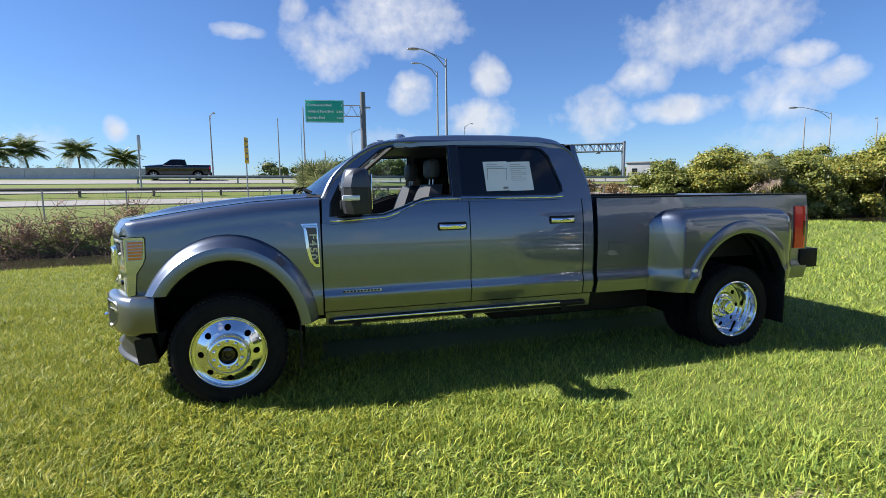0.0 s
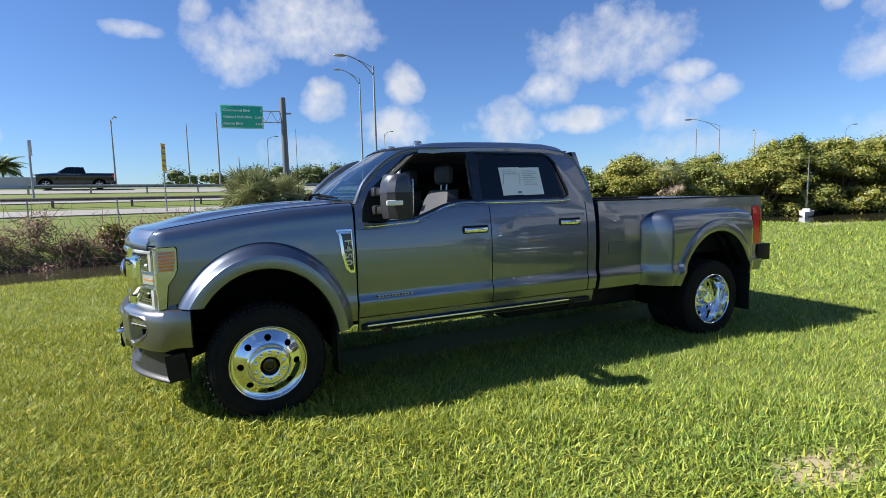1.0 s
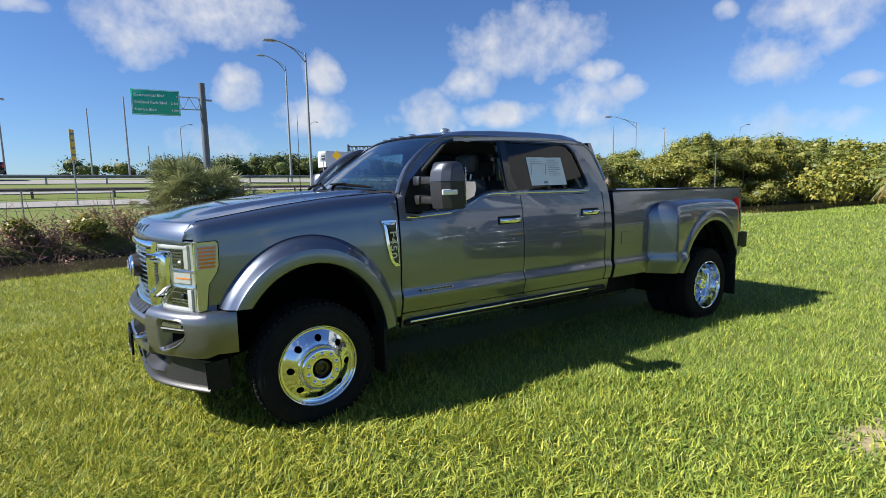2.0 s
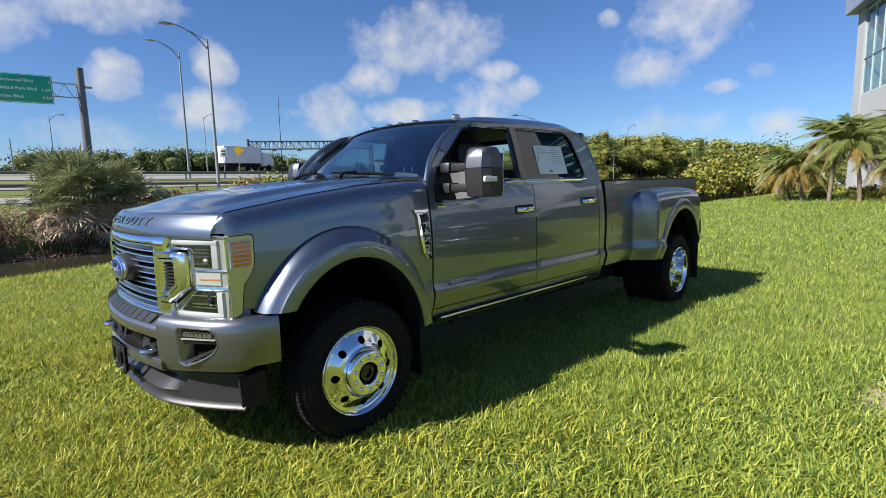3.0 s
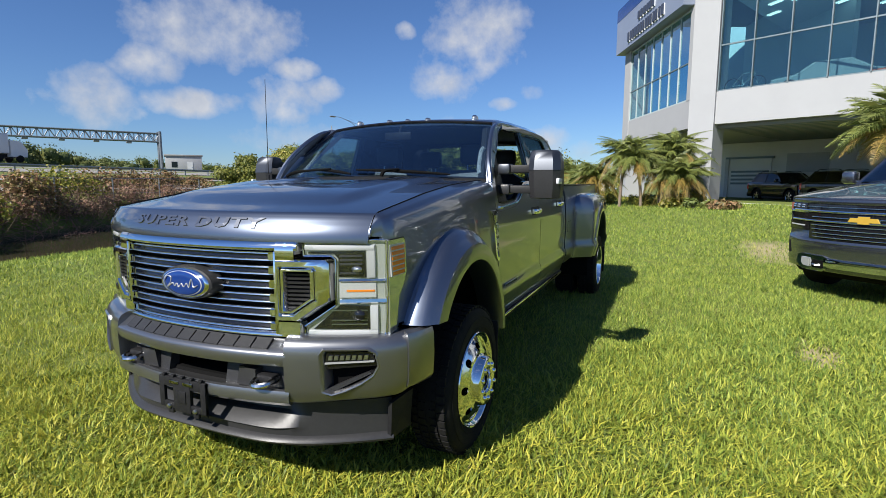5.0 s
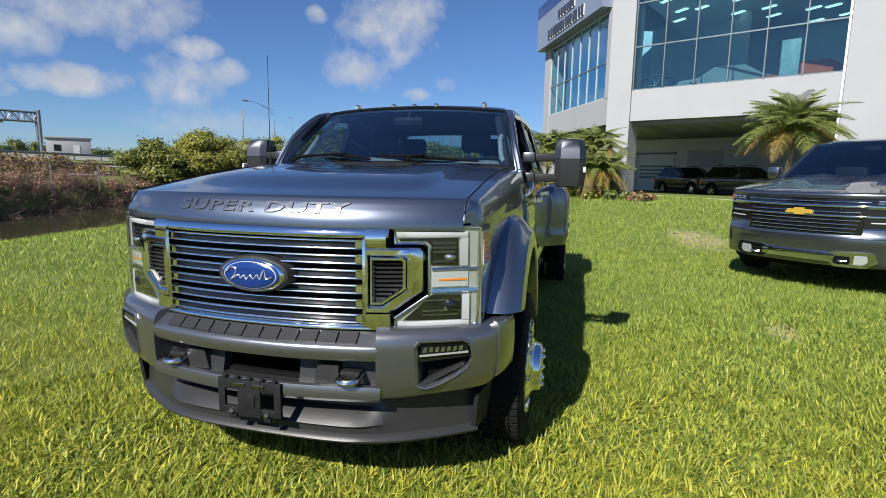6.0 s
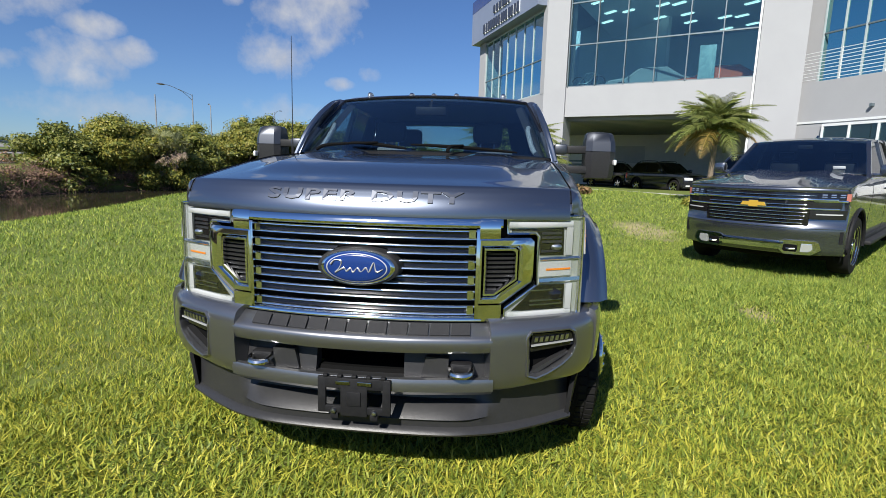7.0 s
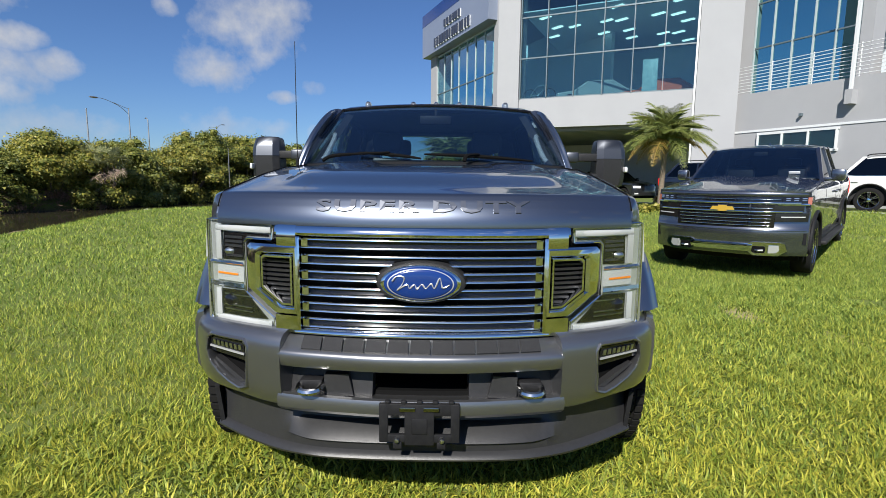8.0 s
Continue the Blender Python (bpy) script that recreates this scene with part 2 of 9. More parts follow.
def box(x0, x1, y0, y1, z0, z1, bevel=0.0):
    """A box; with a bevel its twelve edges are chamfered."""
    x0, x1 = min(x0, x1), max(x0, x1)
    y0, y1 = min(y0, y1), max(y0, y1)
    z0, z1 = min(z0, z1), max(z0, z1)
    b = min(bevel, 0.45 * (x1 - x0), 0.45 * (y1 - y0), 0.45 * (z1 - z0))
    if b <= 0:
        v = [(x, y, z) for x in (x0, x1) for y in (y0, y1) for z in (z0, z1)]
        return v, [(0, 1, 3, 2), (4, 6, 7, 5), (0, 4, 5, 1), (2, 3, 7, 6), (0, 2, 6, 4), (1, 5, 7, 3)]
    bm = bmesh.new()
    r = bmesh.ops.create_cube(bm, size=1.0)
    for p in r["verts"]:
        p.co = ((x0 + x1) / 2 + p.co.x * (x1 - x0), (y0 + y1) / 2 + p.co.y * (y1 - y0), (z0 + z1) / 2 + p.co.z * (z1 - z0))
    bmesh.ops.bevel(bm, geom=bm.edges[:], offset=b, segments=2, profile=0.5, affect="EDGES")
    bm.verts.index_update()
    vf = [tuple(p.co) for p in bm.verts], [tuple(p.index for p in f.verts) for f in bm.faces]
    bm.free()
    return vf


def loft(rings, closed=True, caps=True):
    """Quads between rings of equal length."""
    n = len(rings[0])
    verts = [tuple(p) for r in rings for p in r]
    faces = []
    for i in range(len(rings) - 1):
        for j in range(n if closed else n - 1):
            k = (j + 1) % n
            faces.append((i * n + j, i * n + k, (i + 1) * n + k, (i + 1) * n + j))
    if caps and closed:
        faces.append(tuple(range(n))[::-1])
        faces.append(tuple((len(rings) - 1) * n + j for j in range(n)))
    return verts, faces


def shell(grid, thick, inward):
    """A sheet of points grid[i][j] with a thickness: its back is moved by the vector inward * thick."""
    a = np.array(grid, dtype=float)
    n, m = a.shape[:2]
    d = np.array(inward, dtype=float) * thick
    verts = [tuple(p) for p in a.reshape(-1, 3)] + [tuple(p) for p in (a + d).reshape(-1, 3)]
    k = n * m
    faces = []
    for i in range(n - 1):
        for j in range(m - 1):
            q = (i * m + j, i * m + j + 1, (i + 1) * m + j + 1, (i + 1) * m + j)
            faces.append(q)
            faces.append(tuple(x + k for x in reversed(q)))
    rim = [(i, 0) for i in range(n)] + [(n - 1, j) for j in range(1, m)] + [(i, m - 1) for i in range(n - 2, -1, -1)] + [(0, j) for j in range(m - 2, 0, -1)]
    for (a1, b1), (a2, b2) in zip(rim, rim[1:] + rim[:1]):
        p, q = a1 * m + b1, a2 * m + b2
        faces.append((p, q, q + k, p + k))
    return verts, faces


def revolve(profile, n=48, axis="y", closed=False):
    """Turns (radius, along) points round an axis."""
    rings = []
    for i in range(n):
        a = 2 * math.pi * i / n
        c, s = math.cos(a), math.sin(a)
        if axis == "y":
            rings.append([(r * c, h, r * s) for r, h in profile])
        elif axis == "x":
            rings.append([(h, r * c, r * s) for r, h in profile])
        else:
            rings.append([(r * c, r * s, h) for r, h in profile])
    m = len(profile)
    verts = [p for r in rings for p in r]
    faces = []
    for i in range(n):
        k = (i + 1) % n
        for j in range(m if closed else m - 1):
            l = (j + 1) % m
            faces.append((i * m + j, k * m + j, k * m + l, i * m + l))
    return verts, faces


def tube(points, radius, n=8, caps=True):
    """A round bar along points; radius may be one number or one for each point."""
    pts = [Vector(p) for p in points]
    rs = [radius] * len(pts) if isinstance(radius, (int, float)) else list(radius)
    rings = []
    up = Vector((0, 0, 1))
    for i, p in enumerate(pts):
        d = (pts[min(i + 1, len(pts) - 1)] - pts[max(i - 1, 0)]).normalized()
        side = d.cross(up)
        if side.length < 0.05:
            side = d.cross(Vector((1, 0, 0)))
        side.normalize()
        other = side.cross(d).normalized()
        rings.append([p + (side * math.cos(2 * math.pi * k / n) + other * math.sin(2 * math.pi * k / n)) * rs[i] for k in range(n)])
    return loft(rings, True, caps)


def prism(poly, axis, a, b, bevel=0.0):
    """A flat outline pushed from a to b along an axis; poly holds the two other coordinates in order."""
    def place(p, h):
        return {"x": (h, p[0], p[1]), "y": (p[0], h, p[1]), "z": (p[0], p[1], h)}[axis]
    if bevel <= 0:
        return loft([[place(p, a) for p in poly], [place(p, b) for p in poly]])
    c = (sum(p[0] for p in poly) / len(poly), sum(p[1] for p in poly) / len(poly))
    n = len(poly)
    inner = []
    for i in range(n):
        p0, p1, p2 = Vector(poly[i - 1]), Vector(poly[i]), Vector(poly[(i + 1) % n])
        e1, e2 = (p1 - p0).normalized(), (p2 - p1).normalized()
        nrm = Vector((e1.y + e2.y, -e1.x - e2.x))
        if nrm.length < 1e-6:
            nrm = Vector((e1.y, -e1.x))
        nrm.normalize()
        if nrm.dot(Vector(c) - p1) < 0 and n <= 4:
            nrm = -nrm
        inner.append(tuple(p1 + nrm * bevel))
    area = sum(poly[i][0] * poly[(i + 1) % n][1] - poly[(i + 1) % n][0] * poly[i][1] for i in range(n))
    if area > 0:
        inner = [tuple(2 * Vector(poly[i]) - Vector(inner[i])) for i in range(n)] if n > 4 else inner
    s = bevel if b > a else -bevel
    return loft([[place(p, a) for p in inner], [place(p, a + s) for p in poly], [place(p, b - s) for p in poly], [place(p, b) for p in inner]])


def interp(x, rows):
    return float(np.interp(x, [r[0] for r in rows], [r[1] for r in rows]))


def smoothstep(a, b, x):
    t = np.clip((np.asarray(x, dtype=float) - a) / (b - a), 0, 1)
    return t * t * (3 - 2 * t)


def curve_points(rows, n):
    """n points spread along a smooth curve through rows."""
    p = np.array(rows, dtype=float)
    k = len(p)
    out = []
    for s in np.linspace(0, k - 1, n):
        i = min(int(s), k - 2)
        f = s - i
        p0, p1, p2, p3 = p[max(i - 1, 0)], p[i], p[i + 1], p[min(i + 2, k - 1)]
        out.append(0.5 * (2 * p1 + (p2 - p0) * f + (2 * p0 - 5 * p1 + 4 * p2 - p3) * f * f + (3 * p1 - p0 - 3 * p2 + p3) * f ** 3))
    return out


def big_mesh(name, verts, faces, mat, uniform):
    """A mesh of very many faces, each with the same number of corners."""
    me = bpy.data.meshes.new(name)
    verts, faces = np.asarray(verts, dtype=np.float32), np.asarray(faces, dtype=np.int32)
    me.vertices.add(len(verts))
    me.vertices.foreach_set("co", verts.ravel())
    me.loops.add(faces.size)
    me.loops.foreach_set("vertex_index", faces.ravel())
    me.polygons.add(len(faces))
    me.polygons.foreach_set("loop_start", np.arange(len(faces), dtype=np.int32) * uniform)
    me.update(calc_edges=True)
    me.materials.append(mat)
    return me
# ---- the ground: lawn, canal, far bank and the rising land of the highway ----
HX, HY = math.cos(radians(9)), math.sin(radians(9))   # the way the highway runs
NEAR_SHORE = [(-400, -20), (-40, 7.2), (-6, 9.2), (-2, 9.5), (0, 10.0), (3, 10.9), (7.5, 11.5), (10, 11.9), (14, 13.0), (18, 13.2), (22, 11.6), (26, 8.8), (34, 8.2), (60, 9), (200, 14), (4000, 200)]
FAR_SHORE = [(-400, -44), (-40, 10.2), (0, 16.5), (5, 17.3), (8, 19.0), (14, 21.3), (20, 23.5), (25, 24.0), (30, 22.3), (36, 21.3), (45, 20.0), (60, 17.5), (90, 17), (200, 24), (4000, 420)]
RISE = [(-999, 0.1), (17.6, 0.1), (20, 0.45), (24.2, 1.02), (30, 1.21), (31.5, 1.45), (32, 1.61), (37.9, 1.92), (43.7, 2.36), (51.5, 2.97), (75, 4.0), (100, 4.4), (4000, 6)]
WATER = -0.6


def across(x, y):
    return -x * HY + y * HX


def height(x, y):
    """Height of the ground; takes numbers or arrays."""
    x, y = np.asarray(x, dtype=float), np.asarray(y, dtype=float)
    w = 0.586 * (x - 22.6) - 0.81 * (y + 5.3)
    rise = 0.62 * smoothstep(-11, -0.5, w)
    lawn = rise * (1 - 0.85 * smoothstep(2.0, 6.5, y) * smoothstep(19, 27, x)) + 0.12 * np.exp(-((x - 6.1) ** 2 + (y + 6.1) ** 2) / 12) + 0.28 * np.exp(-((x - 16) ** 2 / 40 + (y - 10) ** 2 / 9)) + 0.03 * np.sin(x * 0.9 + 1) * np.sin(y * 0.7) * smoothstep(1, 3, np.hypot(x, y))
    near = np.interp(x, [r[0] for r in NEAR_SHORE], [r[1] for r in NEAR_SHORE])
    far = np.interp(x, [r[0] for r in FAR_SHORE], [r[1] for r in FAR_SHORE])
    v = across(x, y)
    up = np.interp(v, [r[0] for r in RISE], [r[1] for r in RISE])
    z = lawn * (1 - smoothstep(near - 2.5, near + 0.4, y)) + smoothstep(near - 2.5, near + 0.4, y) * -0.22
    z = z + (-1.3 - z) * smoothstep(near, near + 1.5, y)
    return z + (up - z) * smoothstep(far - 0.4, far + 1.9, y)


def build_ground():
    def steps(lo, hi, fine_lo, fine_hi, fine):
        mid = list(np.arange(fine_lo, fine_hi + 1e-6, fine))
        up, d = [], fine
        x = fine_hi
        while x < hi:
            d *= 1.14
            x += d
            up.append(min(x, hi))
        down, d, x = [], fine, fine_lo
        while x > lo:
            d *= 1.14
            x -= d
            down.append(max(x, lo))
        return np.array(sorted(set(down + mid + up)))
    xs, ys = steps(-3500, 3500, -12, 34, 0.45), steps(-3500, 3500, -12, 50, 0.45)
    X, Y = np.meshgrid(xs, ys, indexing="ij")
    Z = height(X, Y)
    n, m = X.shape
    verts = np.stack([X, Y, Z], -1).reshape(-1, 3)
    i, j = np.meshgrid(np.arange(n - 1), np.arange(m - 1), indexing="ij")
    a = (i * m + j).ravel()
    faces = np.stack([a, a + m, a + m + 1, a + 1], -1)
    mat = material("turf_and_soil", (0.098, 0.142, 0.020), 0.95, second=(0.125, 0.148, 0.028), scale=0.7, mix=0.6, bump=0.6, bump_scale=9)
    nt = mat.node_tree
    p = nt.nodes["Principled BSDF"]
    old = p.inputs["Base Color"].links[0].from_socket
    N, L = nt.nodes.new, nt.links.new
    pos, sep = N("ShaderNodeNewGeometry"), N("ShaderNodeSeparateXYZ")
    L(pos.outputs["Position"], sep.inputs[0])
    prev = old
    # worn spots where the sod is thin: place, half sizes
    for cx, cy, rx, ry in ((2.68, -3.28, 0.55, 0.22), (9.6, -4.0, 1.9, 0.7), (1.6, -3.75, 0.5, 0.15), (27.0, 7.6, 6.0, 0.8), (21.5, 10.3, 2.4, 0.6), (26.5, 30.0, 5.5, 2.2)):
        d = N("ShaderNodeVectorMath")
        d.operation = "MULTIPLY_ADD"
        d.inputs[1].default_value, d.inputs[2].default_value = (1 / rx, 1 / ry, 0), (-cx / rx, -cy / ry, 0)
        L(pos.outputs["Position"], d.inputs[0])
        ln, nz, ad, r = N("ShaderNodeVectorMath"), N("ShaderNodeTexNoise"), N("ShaderNodeMath"), N("ShaderNodeMapRange")
        ln.operation = "LENGTH"
        nz.inputs["Scale"].default_value, nz.inputs["Detail"].default_value = 3.5, 6
        L(pos.outputs["Position"], nz.inputs["Vector"])
        L(d.outputs[0], ln.inputs[0])
        ad.operation = "MULTIPLY_ADD"
        ad.inputs[1].default_value = 1.4
        L(nz.outputs["Fac"], ad.inputs[0])
        L(ln.outputs["Value"], ad.inputs[2])
        r.inputs["From Min"].default_value, r.inputs["From Max"].default_value = 1.15, 1.7
        r.inputs["To Min"].default_value, r.inputs["To Max"].default_value = 1, 0
        L(ad.outputs[0], r.inputs["Value"])
        mx = N("ShaderNodeMixRGB")
        mx.inputs[2].default_value = (0.30, 0.25, 0.14, 1)
        L(r.outputs[0], mx.inputs[0])
        L(prev, mx.inputs[1])
        prev = mx.outputs[0]
    # mud below the water's edge
    r = N("ShaderNodeMapRange")
    r.inputs["From Min"].default_value, r.inputs["From Max"].default_value = -0.25, -0.6
    L(sep.outputs["Z"], r.inputs["Value"])
    mx = N("ShaderNodeMixRGB")
    mx.inputs[2].default_value = (0.05, 0.037, 0.024, 1)
    L(r.outputs[0], mx.inputs[0])
    L(prev, mx.inputs[1])
    L(mx.outputs[0], p.inputs["Base Color"])
    me = big_mesh("ground", verts, faces, mat, 4)
    me.polygons.foreach_set("use_smooth", [True] * len(me.polygons))
    tagged(new("ground", me), "green lawn sloping down to a canal, with worn sandy spots", "ground", kind="structure")

    wmat = material("canal_water", (0.03, 0.028, 0.018), 0.05, second=(0.045, 0.04, 0.022), scale=0.3, bump=0.12, bump_scale=5.0)
    wv, wf = box(-400, 400, 4, 120, WATER - 0.04, WATER)
    tagged(geo("water", (wv, wf), wmat, smooth=False), "still dark brown canal water", "water", kind="structure")


def strip(name, v0, v1, u0, u1, lift, mat, label, category, thick=0.12, step=6.0):
    """A band of road along the highway's way, lying on the ground."""
    rows = []
    for u in np.arange(u0, u1 + 0.1, step):
        row = []
        for v in np.linspace(v0, v1, 4):
            x, y = u * HX - v * HY, u * HY + v * HX
            row.append((x, y, float(np.interp(v, [r[0] for r in RISE], [r[1] for r in RISE])) + lift))
        rows.append(row)
    return tagged(geo(name, shell(rows, thick, (0, 0, -1)), mat, smooth=False), label, category, kind="structure")


def at_uv(u, v, lift=0.0):
    x, y = u * HX - v * HY, u * HY + v * HX
    return x, y, float(np.interp(v, [r[0] for r in RISE], [r[1] for r in RISE])) + lift


build_ground()
M["concrete_road"] = material("pale_road_concrete", (0.255, 0.243, 0.226), 0.9, second=(0.215, 0.205, 0.19), scale=0.5, bump=0.2, bump_scale=30)
M["concrete"] = material("weathered_concrete", (0.56, 0.55, 0.53), 0.9, second=(0.44, 0.43, 0.41), scale=1.4, bump=0.3, bump_scale=40)
strip("road_1", 24.2, 30.0, -160, 200, 0.05, M["concrete_road"], "pale frontage road behind the fence", "road")
strip("road_2", 32.2, 37.9, -160, 200, 0.05, M["concrete_road"], "pale ramp road above the guardrail", "road")
strip("road_3", 43.9, 74.0, -160, 260, 0.05, M["concrete_road"], "wide pale highway on its embankment", "road")

# ---- grass: broad blades, dense where one walks, coarser farther off ----
GREEN = material("lawn_blades", (0.238, 0.328, 0.043), 0.5, island=0.56, subsurface=0.26, spec=0.3)


def vary_turf(m):
    """Yellower turf on the sunny front of the lawn, greener farther in, with soft uneven patches."""
    nt = m.node_tree
    N, L = nt.nodes.new, nt.links.new
    hsv = [n for n in nt.nodes if n.type == "HUE_SAT"][0]
    geom, sep, noise, add, rng, mix = N("ShaderNodeNewGeometry"), N("ShaderNodeSeparateXYZ"), N("ShaderNodeTexNoise"), N("ShaderNodeMath"), N("ShaderNodeMapRange"), N("ShaderNodeMixRGB")
    L(geom.outputs["Position"], sep.inputs[0])
    L(geom.outputs["Position"], noise.inputs["Vector"])
    noise.inputs["Scale"].default_value, noise.inputs["Detail"].default_value = 0.9, 4
    add.operation = "MULTIPLY_ADD"
    add.inputs[1].default_value = 5.0
    L(noise.outputs["Fac"], add.inputs[0])
    L(sep.outputs["X"], add.inputs[2])
    rng.inputs["From Min"].default_value, rng.inputs["From Max"].default_value = 1.6, 5.6
    L(add.outputs[0], rng.inputs["Value"])
    mix.inputs[1].default_value, mix.inputs[2].default_value = (0.285, 0.335, 0.044, 1), (0.225, 0.318, 0.058, 1)
    L(rng.outputs[0], mix.inputs[0])
    L(mix.outputs[0], hsv.inputs["Color"])


vary_turf(GREEN)
WORN = ((2.68, -3.28, 0.5, 0.2), (9.6, -4.0, 1.8, 0.65), (27.0, 7.6, 6.0, 0.8), (1.6, -3.75, 0.45, 0.14))
FOCUS = ((0.4, -4.9), (-0.8, -4.5), (-1.7, -3.5), (-2.2, -2.6), (-2.7, -1.5), (-2.9, -0.4))   # along the edge of the lawn in front of the truck


def grass(name, boxes, count, length, width, seed, near, far, segs=2, label="", grow=0.75, mat=None, skip=(), flat=0.0):
    """Blades between two distances from the front of the lawn, thinner and broader with distance."""
    rng = np.random.default_rng(seed)
    area = [(x1 - x0) * (y1 - y0) for x0, x1, y0, y1 in boxes]
    xs, ys = [], []
    for (x0, x1, y0, y1), a in zip(boxes, area):
        k = int(count * a / sum(area))
        xs.append(rng.uniform(x0, x1, k))
        ys.append(rng.uniform(y0, y1, k))
    x, y = np.concatenate(xs), np.concatenate(ys)
    dist = np.min([np.hypot(x - a, y - b) for a, b in FOCUS], axis=0)
    keep = (dist >= near) & (dist < far)
    keep &= rng.random(len(x)) < (max(near, 1.5) / np.maximum(dist, 1.5)) ** 1.5
    # bare in the canal, under the driveway, below the truck, and thin on the worn spots
    for x0, x1, y0, y1 in skip:
        keep &= ~((x > x0) & (x < x1) & (y > y0) & (y < y1))
    keep &= y < np.interp(x, [r[0] for r in NEAR_SHORE], [r[1] for r in NEAR_SHORE]) + 0.25
    keep &= 0.586 * (x - 22.6) - 0.81 * (y + 5.3) < -0.3
    keep &= ~((x > 0.7) & (x < 5.2) & (abs(y) < 0.3))
    for cx, cy, rx, ry in WORN:
        d = np.hypot((x - cx) / rx, (y - cy) / ry)
        keep &= (d > 1) | (rng.random(len(x)) < 0.42 + 0.5 * np.clip(d - 0.6, 0, 1))
    tuss = np.sin(x * 5.1 + np.sin(y * 3.3) * 1.7) * np.sin(y * 4.7 + np.sin(x * 2.9) * 1.4)
    keep &= rng.random(len(x)) < 0.8 + 0.2 * tuss
    x, y, tuss, dist = x[keep], y[keep], tuss[keep], dist[keep]
    n = len(x)
    z = height(x, y) - 0.012
    ln = length * rng.uniform(0.5, 1.3, n) * (1 + 0.18 * tuss) * (1 + 0.012 * dist)
    wd = width * rng.uniform(0.65, 1.35, n) * (np.maximum(dist, 1.5) / max(near, 1.5)) ** grow
    a = rng.uniform(0, 2 * np.pi, n)
    lean = rng.uniform(0.15, 1.7, n) + flat
    dx, dy = np.cos(a), np.sin(a)
    tw = a + np.pi / 2 + rng.uniform(-0.8, 0.8, n)
    px, py = np.cos(tw) * wd / 2, np.sin(tw) * wd / 2
    rows = []
    for s in range(segs):
        t = s / segs
        out, up = ln * lean * t * t * 0.9, ln * (t - 0.25 * lean * t * t)
        w = 1 - 0.3 * t
        cx, cy, cz = x + dx * out, y + dy * out, z + up
        rows += [np.stack([cx - px * w, cy - py * w, cz], -1), np.stack([cx + px * w, cy + py * w, cz], -1)]
    out, up = ln * lean * 0.9, ln * (1 - 0.25 * lean)
    rows.append(np.stack([x + dx * out, y + dy * out, z + up], -1))
    k = len(rows)
    verts = np.stack(rows, 1).reshape(-1, 3)
    base = np.arange(n)[:, None] * k
    tris = []
    for s in range(segs - 1):
        o = 2 * s
        tris += [base + np.array([o, o + 1, o + 3]), base + np.array([o, o + 3, o + 2])]
    o = 2 * (segs - 1)
    tris.append(base + np.array([o, o + 1, o + 2]))
    faces = np.concatenate(tris, 0)
    tagged(new(name, big_mesh(name, verts, faces, mat or GREEN, 3)), label, "grass", kind="stuff")


STRAW = material("straw_blades", (0.24, 0.235, 0.08), 0.6, island=0.4, subsurface=0.15, spec=0.3)
NEAR_LAWN, MID_LAWN = (-3.6, 5.2, -4.9, 4.2), (-7.5, 11.5, -8.5, 9.6)
grass("lawn_grass", [NEAR_LAWN], 1120000, 0.072, 0.0090, 11, 0.0, 3.7, 2, "dense long yellow-green lawn grass in sun", 0.25)
grass("dry_grass", [NEAR_LAWN], 190000, 0.062, 0.0058, 15, 0.0, 3.7, 1, "straw-coloured dry blades among the lawn grass", 0.3, STRAW, (), 0.9)
grass("lawn_grass", [MID_LAWN], 2900000, 0.070, 0.0066, 12, 2.9, 8.5, 1, "dense lawn grass round the truck", 0.62)
grass("dry_grass", [MID_LAWN], 300000, 0.060, 0.0062, 16, 3.7, 8.5, 1, "straw-coloured dry blades farther off in the lawn", 0.75, STRAW, (), 0.7)
grass("lawn_grass", [(-14, 34, -14, 13)], 1250000, 0.085, 0.0145, 13, 8.5, 34.0, 1, "lawn grass rising towards the building", 0.7)
grass("lawn_grass", [(-14, 14, -15, 9.6)], 1500000, 0.072, 0.0150, 17, 0.0, 3.7, 1, "lawn grass at the open side of the lawn", 0.3, None, (NEAR_LAWN,))
grass("lawn_grass", [(-14, 14, -15, 9.6)], 1000000, 0.074, 0.0150, 18, 3.7, 8.5, 1, "lawn grass along the edge of the lawn", 0.3, None, (MID_LAWN,))
# ---- the big pickup truck: x runs to its tail, its front axle stands over the origin ----
truck = thing("pickup_truck", "large grey crew-cab pickup truck with dual rear wheels on lawn", "truck")
SIDE = [(0.48, 0.95), (0.58, 0.975), (0.66, 0.995), (0.735, 1.013), (0.752, 1.012), (0.79, 0.992), (0.83, 0.992), (0.95, 0.997), (1.06, 0.998), (1.16, 0.994), (1.27, 0.984), (1.36, 0.971), (1.44, 0.954), (1.49, 0.940), (1.75, 0.870), (1.98, 0.795)]


def side_y(x, z):
    """Half width of the body."""
    return interp(z, SIDE) - (0.065 * ((0.6 - x) / 1.25) ** 2 if x < 0.6 else 0.0)


def both(name, vf, mat, parent, label=""):
    """The same part on the two flanks; returns the one on the driver's flank."""
    geo(name, vf, mat, parent, label)
    return geo(name, mirrored(vf), mat, parent, label)


def flank(x0, x1, zlo, zhi, nx=24, nz=22, xs=None, thick=0.03, yfun=side_y):
    grid = []
    for x in (np.linspace(x0, x1, nx) if xs is None else xs):
        lo, hi = zlo(x), zhi(x)
        grid.append([(x, yfun(x, z), z) for z in np.linspace(lo, hi, nz)])
    return shell(grid, thick, (0, -1, 0))


